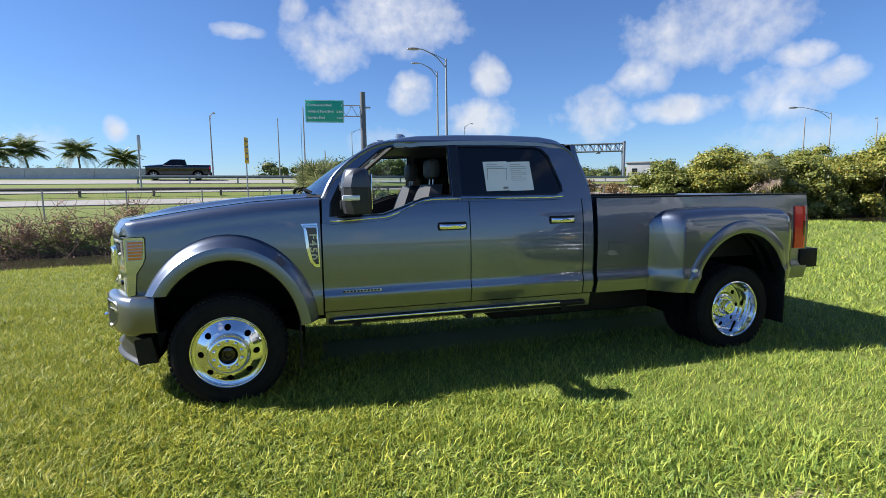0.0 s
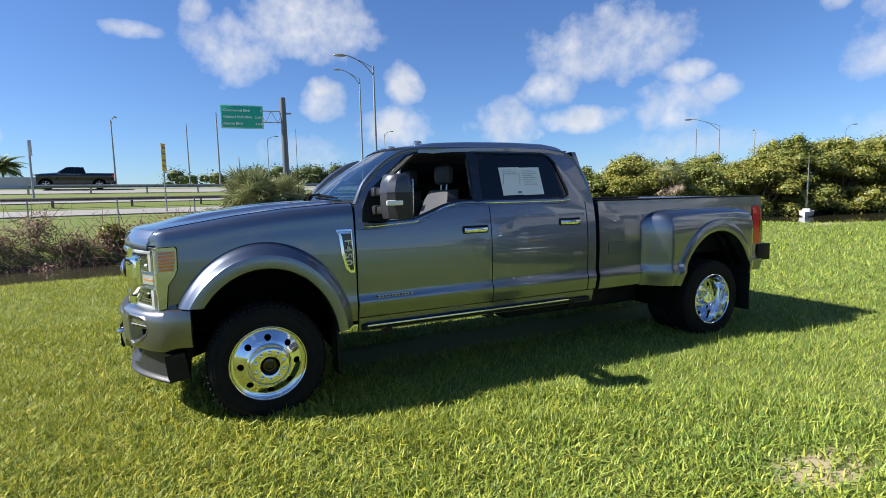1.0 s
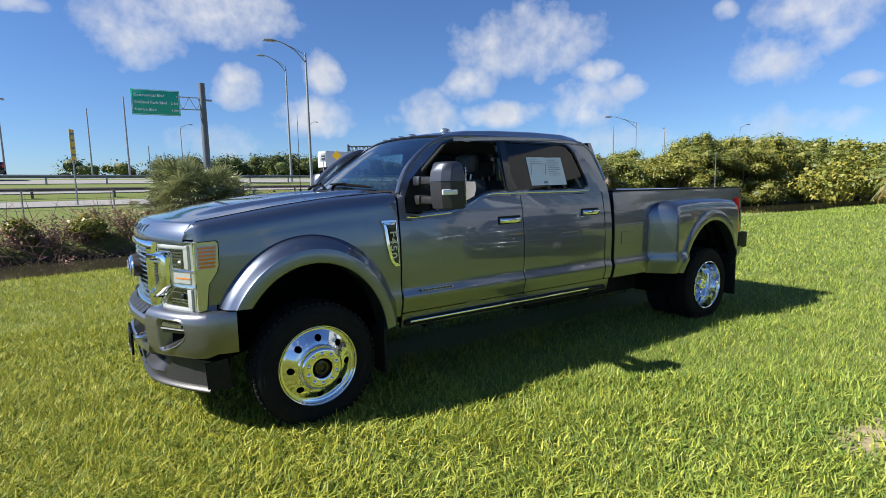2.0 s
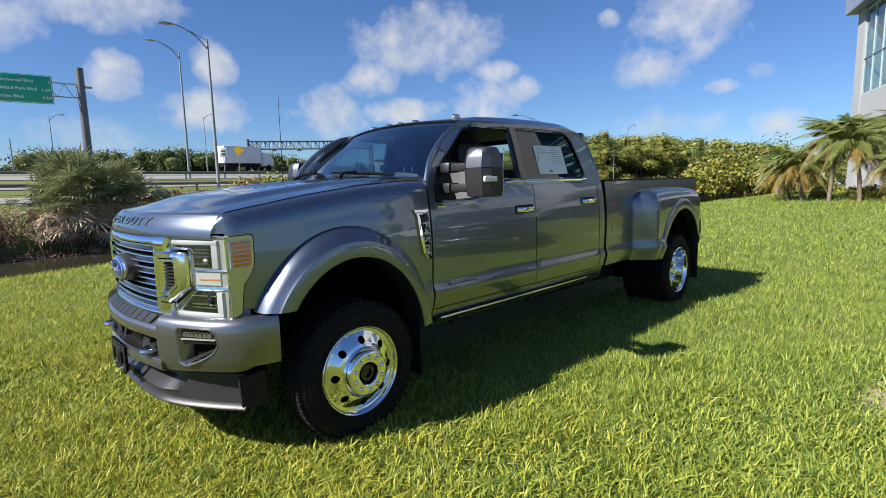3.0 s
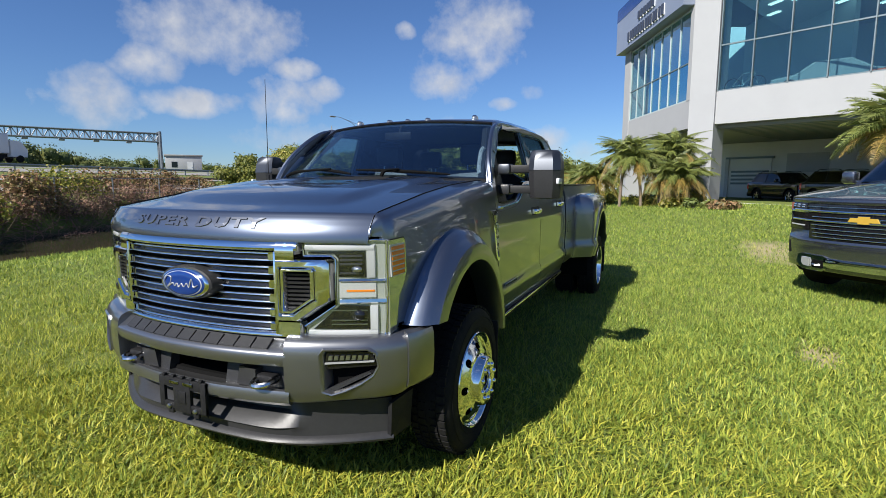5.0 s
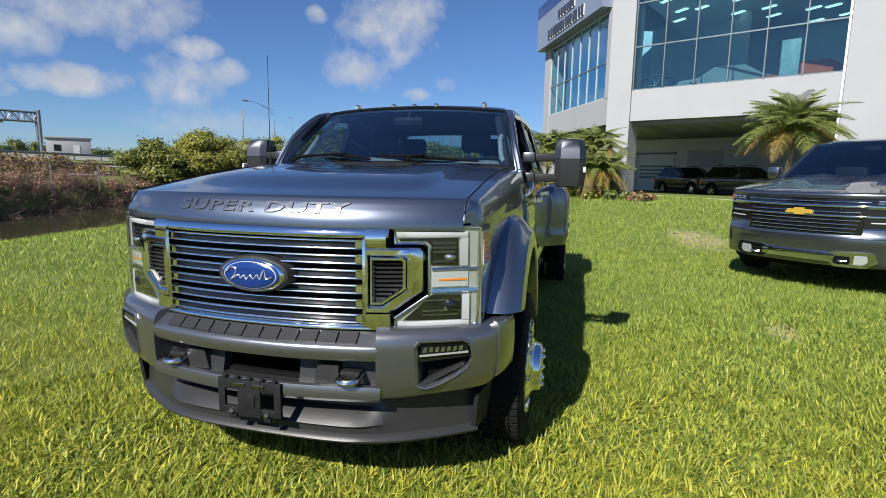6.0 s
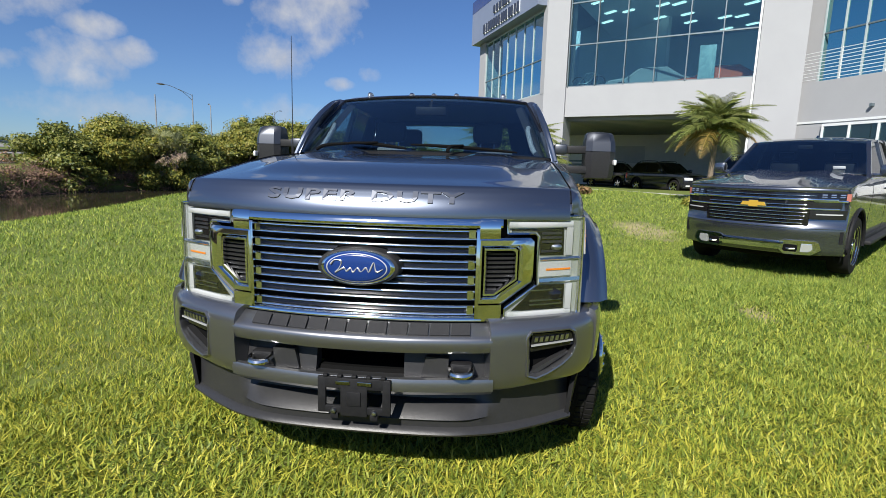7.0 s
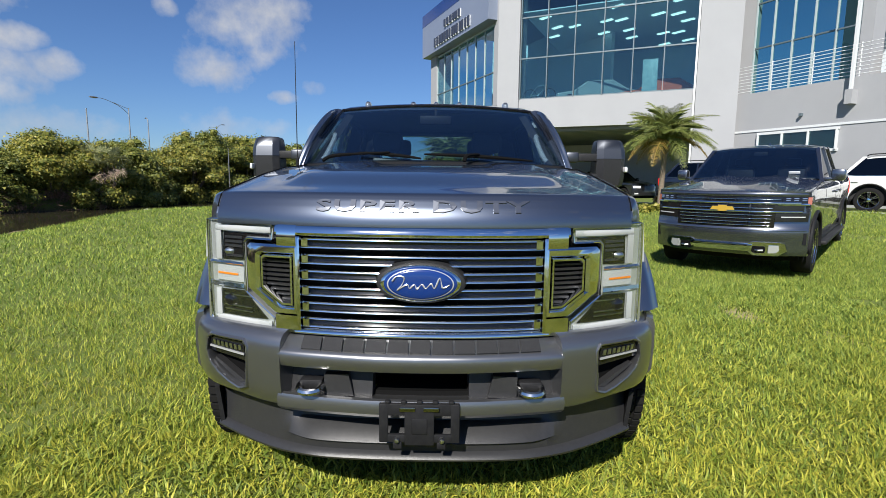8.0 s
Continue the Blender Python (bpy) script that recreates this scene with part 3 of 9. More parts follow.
def ring_panel(inner, outer, thick=0.035, yfun=side_y, sink=0.0):
    rings = []
    a, b = [(x, yfun(x, z) - sink, z) for x, z in outer], [(x, yfun(x, z) - sink, z) for x, z in inner]
    back = lambda r: [(p[0], p[1] - thick, p[2]) for p in r]
    rings = [back(a), a, b, back(b)]
    v, f = loft(rings, True, False)
    n = len(inner)
    f += [(3 * n + j, 3 * n + (j + 1) % n, (j + 1) % n, j) for j in range(n)]
    return v, f


def dense(poly, n=6):
    out = []
    for p, q in zip(poly, poly[1:] + poly[:1]):
        for k in range(n):
            out.append((p[0] + (q[0] - p[0]) * k / n, p[1] + (q[1] - p[1]) * k / n))
    return out


def shrink(poly, d):
    """Moves each corner inward by d (outline runs clockwise as seen with z up)."""
    n, out = len(poly), []
    area = sum(poly[i][0] * poly[(i + 1) % n][1] - poly[(i + 1) % n][0] * poly[i][1] for i in range(n))
    s = 1 if area > 0 else -1
    for i in range(n):
        p0, p1, p2 = Vector(poly[i - 1]), Vector(poly[i]), Vector(poly[(i + 1) % n])
        e1, e2 = (p1 - p0), (p2 - p1)
        e1 = e1.normalized() if e1.length > 1e-9 else e2.normalized()
        e2 = e2.normalized() if e2.length > 1e-9 else e1
        nrm = Vector((-e1.y - e2.y, e1.x + e2.x)) * s
        if nrm.length < 1e-6:
            nrm = Vector((-e1.y, e1.x)) * s
        out.append(tuple(p1 + nrm.normalized() * d))
    return out


# doors, cab corner and sills
BELT = [(0.69, 1.315), (0.80, 1.302), (1.20, 1.325), (1.30, 1.36), (1.45, 1.43), (1.53, 1.452), (1.62, 1.46), (2.66, 1.46), (2.8, 1.47), (3.06, 1.47)]
belt = lambda x: interp(x, BELT)
door_low = lambda x: 0.625
front_door_vf = flank(0.697, 1.896, door_low, belt, 30, 26)
rear_door_vf = flank(1.904, 2.955, door_low, belt, 26, 26)
WIN1 = [(0.755, 1.365), (0.765, 1.47), (0.83, 1.60), (1.02, 1.77), (1.17, 1.89), (1.27, 1.925), (1.762, 1.932), (1.762, 1.505), (1.62, 1.50), (1.52, 1.485), (1.40, 1.44), (1.29, 1.40), (1.18, 1.365), (0.85, 1.352)]
OUT1 = [(0.70, 1.315), (0.705, 1.50), (0.78, 1.64), (0.985, 1.818), (1.13, 1.918), (1.25, 1.955), (1.80, 1.964), (1.80, 1.462), (1.62, 1.462), (1.53, 1.455), (1.43, 1.42), (1.30, 1.362), (1.19, 1.326), (0.82, 1.304)]
WIN2 = [(1.84, 1.505), (1.84, 1.932), (2.56, 1.932), (2.63, 1.91), (2.69, 1.85), (2.785, 1.585), (2.785, 1.535), (2.72, 1.505), (2.30, 1.503)]
OUT2 = [(1.805, 1.462), (1.805, 1.964), (2.60, 1.965), (2.80, 1.945), (2.91, 1.88), (3.03, 1.62), (3.06, 1.52), (3.06, 1.472), (2.30, 1.462)]
for flank_side in (1, -1):
    turn = (lambda vf: vf) if flank_side > 0 else mirrored
    fd = geo("front_door", turn(front_door_vf), M["paint"], truck, "grey door, its window wound down" if flank_side < 0 else "")
    geo("window_frame", turn(ring_panel(WIN1, OUT1)), M["paint"], fd)
    geo("window_trim", turn(ring_panel(shrink(WIN1, 0.016), WIN1, 0.03, sink=0.006)), M["gloss_black"], fd, "black window trim")
    rd = geo("rear_door", turn(rear_door_vf), M["paint"], truck)
    geo("window_frame", turn(ring_panel(WIN2, OUT2)), M["paint"], rd)
    geo("window_trim", turn(ring_panel(shrink(WIN2, 0.014), WIN2, 0.03, sink=0.006)), M["gloss_black"], rd, "black window trim")
    for poly, dr, tint in ((WIN1, fd, "glass"), (WIN2, rd, "tint_glass")):
        if poly is WIN1 and flank_side < 0:
            continue
        pts = shrink(poly, 0.008)
        g = geo("window_glass", turn(loft([[(x, side_y(x, z) - 0.022, z) for x, z in pts], [(x, side_y(x, z) - 0.017, z) for x, z in pts]])), M[tint], dr, "dark tinted pane" if tint == "tint_glass" else "clear pane", )
        g.visible_shadow = False
    geo("pillar_cover", turn(flank(1.766, 1.838, lambda x: 1.50, lambda x: 1.94, 4, 8, thick=0.012, yfun=lambda x, z: side_y(x, z) + 0.003)), M["gloss_black"], truck, "gloss black pillar cover")
    # chrome line along the foot of the windows
    line = [(x, side_y(x, belt(x) + 0.025) + 0.004, belt(x) + 0.028) for x in np.linspace(0.76, 2.78, 44)]
    geo("belt_moulding", turn(tube(line, 0.0075, 6)), M["chrome"], truck, "thin chrome strip")
    # grips
    for hx, dr in ((1.745, fd), (2.755, rd)):
        zc = 1.262 if hx < 2 else 1.288
        hy = lambda x, z: side_y(x, z)
        rim_o = dense([(hx - 0.122, zc - 0.032), (hx - 0.130, zc), (hx - 0.122, zc + 0.034), (hx + 0.118, zc + 0.036), (hx + 0.128, zc), (hx + 0.118, zc - 0.030)], 3)
        geo("handle_cup", turn(loft([[(x, hy(x, z) - 0.004, z) for x, z in rim_o], [(x, hy(x, z) + 0.0025, z) for x, z in rim_o]])), M["black"], dr, "dark cup behind the grip")
        geo("handle", turn(loft([[(x, hy(x, zc) + o + b, zc + z) for b, z in ((-0.012, -0.015), (0.006, -0.020), (0.012, -0.010), (0.013, 0.008), (0.006, 0.018), (-0.012, 0.014))] for x, o in ((hx - 0.116, 0.010), (hx - 0.10, 0.026), (hx - 0.05, 0.033), (hx, 0.035), (hx + 0.05, 0.033), (hx + 0.095, 0.026), (hx + 0.112, 0.010))])), M["chrome"], dr, "chrome door handle")
    # oil-black seams where panels meet
    for x, z0, z1 in ((0.6915, 0.62, 1.31), (1.90, 0.62, 1.46), (2.96, 0.62, 1.47)):
        geo("seam", turn(flank(x - 0.006, x + 0.006, lambda q: z0, lambda q: z1, 2, 18, thick=0.01, yfun=lambda a, b: side_y(a, b) - 0.008)), M["void"], truck)
    geo("cab_corner", turn(flank(2.965, 3.06, door_low, belt, 6, 26)), M["paint"], truck)
    geo("sill", turn(flank(0.70, 3.05, lambda x: 0.50, lambda x: 0.615, 16, 6, yfun=lambda x, z: side_y(x, z) - 0.008)), M["paint"], truck)
    board = geo("running_board", turn(box(0.72, 3.0, 0.84, 0.985, 0.515, 0.556, 0.014)), M["black"], truck, "black running board with a bright edge")
    geo("board_trim", turn(box(0.76, 2.74, 0.982, 0.992, 0.542, 0.556, 0.003)), M["chrome"], board)
    for bx in (0.95, 1.9, 2.8):
        geo("bracket", turn(box(bx - 0.03, bx + 0.03, 0.6, 0.95, 0.47, 0.51)), M["black"], board)


# hood, fenders, flares
def front_x(y):
    return -0.90 + 0.25 * (abs(y) / 0.93) ** 2.4


HOOD_RUN = [(0, 1.262), (0.004, 1.282), (0.018, 1.312), (0.040, 1.343), (0.058, 1.362), (0.070, 1.369), (0.12, 1.378), (0.2, 1.391), (0.3, 1.407), (0.55, 1.447), (0.9, 1.490), (1.3, 1.516), (1.7, 1.528)]
HOOD_HALF = 0.855
hood_rear = lambda y: 0.50 + 0.21 * (abs(y) / HOOD_HALF) ** 2


def hood_z(x, y):
    d = x - (front_x(y) - 0.02)
    a = abs(y)
    z = interp(d, HOOD_RUN) - 0.006 * (a / HOOD_HALF) ** 5
    z += 0.022 * float(smoothstep(0.66, 0.56, a) * smoothstep(0.18, 0.45, d)) - 0.016 * float(smoothstep(0.40, 0.30, a) * smoothstep(0.6, 1.0, d))
    return z


rows = []
for s in np.concatenate([np.linspace(0, 0.06, 16), np.linspace(0.07, 0.16, 6), np.linspace(0.18, 1, 26)]):
    row = []
    for y in np.linspace(-HOOD_HALF, HOOD_HALF, 61):
        x0 = front_x(y) - 0.02
        x = x0 + s * (hood_rear(y) - x0)
        row.append((x, y, hood_z(x, y)))
    rows.append(row)
hood = geo("hood", shell(rows, 0.02, (0, 0, -1)), M["paint"], truck, "broad grey hood with raised lettering on its nose")


def arch(x, c, rx, rz, zc=0.5):
    t = 1 - ((x - c) / rx) ** 2
    return zc + rz * math.sqrt(t) if t > 0 else None


fender_xs = sorted(set([round(v, 4) for v in np.concatenate([np.linspace(-0.712, -0.66, 7), np.linspace(-0.65, -0.53, 7), 0.0 + 0.53 * -np.cos(np.linspace(0.02, math.pi - 0.02, 40)), np.linspace(0.53, 0.684, 8)])]))
grid = []
for x in fender_xs:
    a = arch(x, 0.0, 0.53, 0.62)
    lo = a if a and a > 0.62 else (0.86 if x < 0 else 0.60)
    if x < 0:
        lo = max(lo, 0.86)
    yh = HOOD_HALF + 0.004
    ze = hood_z(x, HOOD_HALF) + 0.002
    turn_in = 0.075 * (max(0.0, -0.60 - x) / 0.112) ** 2
    if x < -0.652:
        lo = min(1.264, ze - 0.012)
    sh = max(ze - 0.15, lo + 0.25 * (ze - lo))
    drop = ze - sh
    ys = max(side_y(x, sh) - turn_in, yh + 0.004)
    col = [(x, max(side_y(x, z) - turn_in, yh + 0.004), z) for z in np.linspace(lo, sh, 14)]
    col += [(x, p[0], p[1]) for p in curve_points([(ys, sh), (ys - 0.08 * (ys - yh), ze - 0.5 * drop), (ys - 0.36 * (ys - yh), ze - 0.147 * drop), (yh + 0.2 * (ys - yh), ze - 0.04 * drop), (yh, ze)], 12)[1:]]
    grid.append(col)
both("fender", shell(grid, 0.02, (0, -1, 0)), M["paint"], truck)


both("hood_seam", tube([(x, HOOD_HALF + 0.002, hood_z(x, HOOD_HALF) + 0.0025) for x in np.linspace(-0.70, 0.70, 40)], 0.0035, 5), M["void"], truck)


def flare_band(cx, inner, outer, a0, foot, base, mid, lip, ret, n=44):
    """A moulded lip round a wheel opening, from angle a0 over the top to a level foot in front."""
    rings = []
    for u in np.linspace(0, 1, n):
        def pt(f):
            rx, rz = inner[0] + (outer[0] - inner[0]) * f, inner[1] + (outer[1] - inner[1]) * f
            a = radians(a0) + (math.pi - math.asin((foot - 0.5) / rz) - radians(a0)) * u
            return cx + rx * math.cos(a), 0.5 + rz * math.sin(a)
        ring = []
        for f, y in ((1.0, None), (0.90, mid - 0.036), (0.74, mid - 0.004), (0.60, mid + 0.014), (0.54, lip - 0.012), (0.16, lip), (0.05, lip - 0.004), (0.0, lip - 0.016), (-0.02, ret)):
            x, z = pt(f)
            ring.append((x, base(x, z) if y is None else y, z))
        x, z = pt(1.0)
        ring.append((x, ret, z))
        rings.append(ring)
    return loft(rings, True, True)


both("fender_flare", flare_band(0.015, (0.495, 0.57), (0.640, 0.755), 6, 0.842, lambda x, z: side_y(x, min(z, 1.3)) + 0.002, 1.058, 1.098, 0.93), M["paint"], truck, "wide moulded wheel-arch flare")
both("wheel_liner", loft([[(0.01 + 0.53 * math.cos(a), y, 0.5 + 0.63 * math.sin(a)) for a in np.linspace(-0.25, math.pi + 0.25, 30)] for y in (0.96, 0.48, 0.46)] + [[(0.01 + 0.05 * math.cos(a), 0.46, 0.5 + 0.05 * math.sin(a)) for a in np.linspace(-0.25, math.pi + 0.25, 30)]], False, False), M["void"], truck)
both("mud_flap", box(0.50, 0.515, 0.86, 1.06, 0.22, 0.62, 0.004), M["black"], truck, "black rubber mud flap")

# bright fender badge with its dark inlay; the letters are plain bars
badge_out = [(0.538, 1.318), (0.662, 1.318), (0.672, 0.985), (0.635, 0.985), (0.598, 1.03), (0.575, 1.13), (0.560, 1.28)]
badge_in = [(0.574, 1.288), (0.656, 1.288), (0.663, 1.008), (0.640, 1.008), (0.618, 1.040), (0.598, 1.13), (0.584, 1.26)]
fy = lambda x, z: side_y(x, z) + 0.016
both("fender_badge", ring_panel(badge_in, badge_out, 0.016, fy), M["chrome"], truck, "chrome fender badge")
badge_vf = (loft([[(x, fy(x, z) - 0.014, z) for x, z in badge_in], [(x, fy(x, z) - 0.005, z) for x, z in badge_in]]))
inlays = {s: geo("badge_inlay", badge_vf if s > 0 else mirrored(badge_vf), M["gloss_black"], truck) for s in (1, -1)}
both("badge_bar", ring_panel([(0.560, 1.294), (0.560, 1.300), (0.652, 1.300), (0.652, 1.294)], [(0.556, 1.291), (0.556, 1.303), (0.656, 1.303), (0.656, 1.291)], 0.004, lambda x, z: fy(x, z) + 0.002), M["dark_grey"], truck)
both("door_script", box(0.845, 1.145, side_y(1, 0.775) + 0.001, side_y(1, 0.775) + 0.008, 0.768, 0.790, 0.003), M["letter_bright"], truck, "small bright engine badge on the door")
for k in range(11):
    both("script_bar", box(0.84 + 0.027 * k, 0.857 + 0.027 * k, side_y(1, 0.775) + 0.006, side_y(1, 0.775) + 0.0105, 0.7725, 0.7855), M["dark_grey"], truck)

# windshield, cowl, pillars, roof
ws_bottom = lambda y: Vector((0.56 + 0.20 * (abs(y) / 0.9) ** 2, y, 1.548 - 0.018 * (abs(y) / 0.9) ** 2))
ws_top = lambda y: Vector((1.215 + 0.085 * (abs(y) / 0.735) ** 2, y, 1.990 - 0.03 * (abs(y) / 0.735) ** 2))
grid = []
for k in np.linspace(-1, 1, 31):
    lo, hi = ws_bottom(0.895 * k), ws_top(0.735 * k)
    grid.append([lo.lerp(hi, t) + Vector((-0.012, 0, 0.016)) * math.sin(math.pi * t) for t in np.linspace(0, 1, 10)])
glass_ob = geo("windshield", shell(grid, 0.006, (0.6, 0, -0.8)), M["windshield"], truck, "raked blue-green windshield")
glass_ob.visible_shadow = False
edge = [ws_top(0.735 * k) + Vector((0.0, 0, 0.002)) for k in np.linspace(-1, 1, 25)]
geo("windshield_band", tube(edge, 0.012, 6), M["gloss_black"], glass_ob)
both("windshield_band", tube([ws_bottom(0.9).lerp(ws_top(0.74), t) + Vector((-0.010, 0, 0.014)) * math.sin(math.pi * t) for t in np.linspace(0, 1, 10)], 0.012, 6), M["gloss_black"], glass_ob)
grid = []
for k in np.linspace(-1, 1, 41):
    a, b = Vector((hood_rear(0.87 * k) - 0.02, 0.87 * k, hood_z(hood_rear(0.87 * k), HOOD_HALF * k) - 0.03)), ws_bottom(0.9 * k)
    grid.append([a, a.lerp(b, 0.5) + Vector((0, 0, -0.004)), b + Vector((0.03, 0, 0.006))])
cowl = geo("cowl", shell(grid, 0.03, (0, 0, -1)), M["black"], truck, "black plastic cowl below the windshield")
for (ya, za), (yb, zb), pivot in (((0.50, 1.602), (0.08, 1.562), 0.74), ((0.06, 1.592), (-0.66, 1.556), -0.20)):
    gx = lambda y, z: 0.552 + 0.20 * (y / 0.9) ** 2 + (z - 1.548) * 1.44 - 0.03
    blade_pts = [Vector((gx(y, z), y, z)) for y, z in zip(np.linspace(ya, yb, 9), [za + (zb - za) * k / 8 + 0.006 * math.sin(math.pi * k / 8) for k in range(9)])]
    arm_pts = curve_points([(gx(pivot, 1.54) - 0.02, pivot, 1.545), (gx(pivot, 1.56) - 0.03, pivot * 0.8 + (ya + yb) * 0.1, 1.582), tuple(blade_pts[4] + Vector((-0.012, 0, 0.014)))], 10)
    wiper = geo("wiper_arm", tube(arm_pts, [0.013] * 6 + [0.010, 0.009, 0.008, 0.007], 6), M["void"], truck, "black wiper lying at the foot of the glass")
    geo("wiper_blade", tube(blade_pts, [0.006, 0.010, 0.012, 0.013, 0.014, 0.013, 0.012, 0.010, 0.006], 6), M["void"], wiper)
grid = []
for t in np.linspace(0, 1, 14):
    a = ws_bottom(0.9).lerp(ws_top(0.74), t)
    x, z = 0.70 + (1.25 - 0.70) * t, 1.50 + 0.452 * t
    if t < 0.45:
        x, z = interp(t, [(0, 0.70), (0.25, 0.795), (0.45, 0.93)]), interp(t, [(0, 1.49), (0.25, 1.655), (0.45, 1.775)])
    b = Vector((x, side_y(x, z), z))
    mid = a.lerp(b, 0.5) + Vector((-0.012, 0.014, 0.012))
    grid.append([a + Vector((0.0, 0.006, 0.004)), a.lerp(mid, 0.5) + Vector((-0.004, 0.004, 0.008)), mid, b.lerp(mid, 0.35) + Vector((-0.002, 0.005, 0.004)), b + Vector((0, 0.003, 0.0))])
both("windshield_pillar", shell(grid, 0.03, (0.3, -0.9, -0.2)), M["paint"], truck)
ROOF = [(1.215, 1.992), (1.30, 2.018), (1.45, 2.037), (1.8, 2.052), (2.3, 2.058), (2.7, 2.050), (2.88, 2.025), (2.96, 1.99), (3.0, 1.94)]
grid = []
for s in np.linspace(0, 1, 36):
    row = []
    for k in np.linspace(-1, 1, 41):
        y = 0.815 * k
        a = abs(k)
        x0, x1 = 1.215 + 0.085 * min(1.0, abs(y) / 0.735) ** 2, 2.995 - 0.10 * a ** 3
        x = x0 + s * (x1 - x0)
        z = interp(1.215 + s * 1.785, ROOF) - 0.030 * a ** 2.2 - 0.055 * float(smoothstep(0.86, 1.0, a)) * min(1, 0.35 + s * 8)
        row.append((x, y, z))
    grid.append(row)
roof = geo("roof", shell(grid, 0.03, (0, 0, -1)), M["paint"], truck)
for y, x in ((0, 1.226), (0.18, 1.238), (-0.18, 1.238), (0.55, 1.35), (-0.55, 1.35)):
    lampv = moved(revolve([(0.0, 0.034), (0.012, 0.033), (0.026, 0.024), (0.034, 0.008), (0.036, -0.02)], 16, "z"), Matrix.Translation((x + 0.06, y, interp(x + 0.05, ROOF) - 0.008)) @ Matrix.Diagonal((1.25, 0.72, 0.72, 1)))
    mk = geo("roof_marker", lampv, M["lamp_glass"], truck, "small clear roof marker lamp")
    geo("marker_lens", moved(revolve([(0.0, 0.014), (0.014, 0.012), (0.02, 0.002)], 12, "z"), Matrix.Translation((x + 0.045, y, interp(x + 0.05, ROOF) + 0.006)) @ Matrix.Diagonal((1.1, 0.8, 0.7, 1))), M["chrome"], mk)
rail_line = curve_points([(0.715, 1.50), (0.80, 1.66), (0.955, 1.805), (1.13, 1.908), (1.28, 1.946), (1.5, 1.958), (1.8, 1.962), (2.3, 1.964), (2.62, 1.960), (2.80, 1.94), (2.92, 1.87), (2.985, 1.75), (3.04, 1.58)], 60)
both("cant_rail", tube([(x, side_y(x, z) - 0.012, z) for x, z in rail_line], 0.020, 8), M["paint"], truck)
rear_out = dense([(-0.94, 0.62), (0.94, 0.62), (0.975, 1.3), (0.93, 1.49), (0.80, 1.95), (-0.80, 1.95), (-0.93, 1.49), (-0.975, 1.3)], 4)
rear_in = dense([(-0.66, 1.56), (0.66, 1.56), (0.68, 1.60), (0.66, 1.70), (0.61, 1.905), (-0.61, 1.905), (-0.66, 1.70), (-0.68, 1.60)], 4)
rx = lambda z: 3.055 - 0.09 * max(0, (z - 1.5) / 0.45)
v, f = loft([[(rx(z) - 0.05, y, z) for y, z in rear_out], [(rx(z), y, z) for y, z in rear_out], [(rx(z), y, z) for y, z in rear_in], [(rx(z) - 0.05, y, z) for y, z in rear_in]], True, False)
geo("cab_back", (v, f), M["paint"], truck)
bg_ob = geo("rear_window", loft([[(rx(z) - 0.03, y, z) for y, z in rear_in], [(rx(z) - 0.025, y, z) for y, z in rear_in]]), M["glass"], truck, "rear cab window")
bg_ob.visible_shadow = False
geo("antenna", join(tube([(0.60, 0.90, 1.47), (0.60, 0.90, 1.56)], 0.011, 8), tube([(0.60, 0.90, 1.55), (0.605, 0.90, 2.30)], [0.0035, 0.002], 6)), M["black"], truck, "thin black whip antenna")

# ---- grille, lamps and bumper ----
def front_bar(y0, y1, section, n=25, fx=front_x):
    """A bar that follows the curve of the nose; section: (z, out)."""
    return loft([[(fx(y) - o, y, z) for z, o in section] for y in np.linspace(y0, y1, n)])


def front_plate(poly, o0, o1, fx=front_x):
    return loft([[(fx(y) - o0, y, z) for y, z in poly], [(fx(y) - o1, y, z) for y, z in poly]])


def front_ring(inner, outer, o0, o1, fx=front_x, cut=0.3):
    """A raised frame with a chamfered face between two outlines of equal length."""
    mid_o = [(a[0] + (b[0] - a[0]) * cut, a[1] + (b[1] - a[1]) * cut) for a, b in zip(outer, inner)]
    mid_i = [(b[0] + (a[0] - b[0]) * cut, b[1] + (a[1] - b[1]) * cut) for a, b in zip(outer, inner)]
    at = lambda poly, o: [(fx(y) - o, y, z) for y, z in poly]
    v, f = loft([at(outer, o0), at(outer, o1 - 0.012), at(mid_o, o1), at(mid_i, o1), at(inner, o1 - 0.014), at(inner, o0)], True, False)
    return v, f


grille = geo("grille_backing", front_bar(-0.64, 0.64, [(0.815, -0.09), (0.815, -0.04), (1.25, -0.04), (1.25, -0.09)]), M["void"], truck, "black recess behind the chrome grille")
geo("grille_top_bar", front_bar(-0.575, 0.575, [(1.200, -0.03), (1.202, 0.020), (1.207, 0.030), (1.216, 0.034), (1.226, 0.031), (1.236, 0.025), (1.245, 0.016), (1.251, 0.004), (1.252, -0.03)]), M["chrome"], truck, "broad chrome bar over the grille")
geo("grille_foot_bar", front_bar(-0.50, 0.50, [(0.814, -0.03), (0.816, 0.024), (0.820, 0.029), (0.826, 0.029), (0.832, 0.025), (0.837, 0.017), (0.839, -0.03)]), M["chrome"], truck)
def lip(z):
    """A thin chrome lip whose rounded face looks forward and up."""
    return front_bar(-0.470, 0.470, [(z - 0.0035, -0.03), (z - 0.0035, 0.012)] + [(z - 0.0035 + 0.0075 * math.sin(a), 0.005 + 0.0075 * math.cos(a)) for a in np.linspace(0.02, 1.5, 9)] + [(z + 0.004, -0.03)], 41)


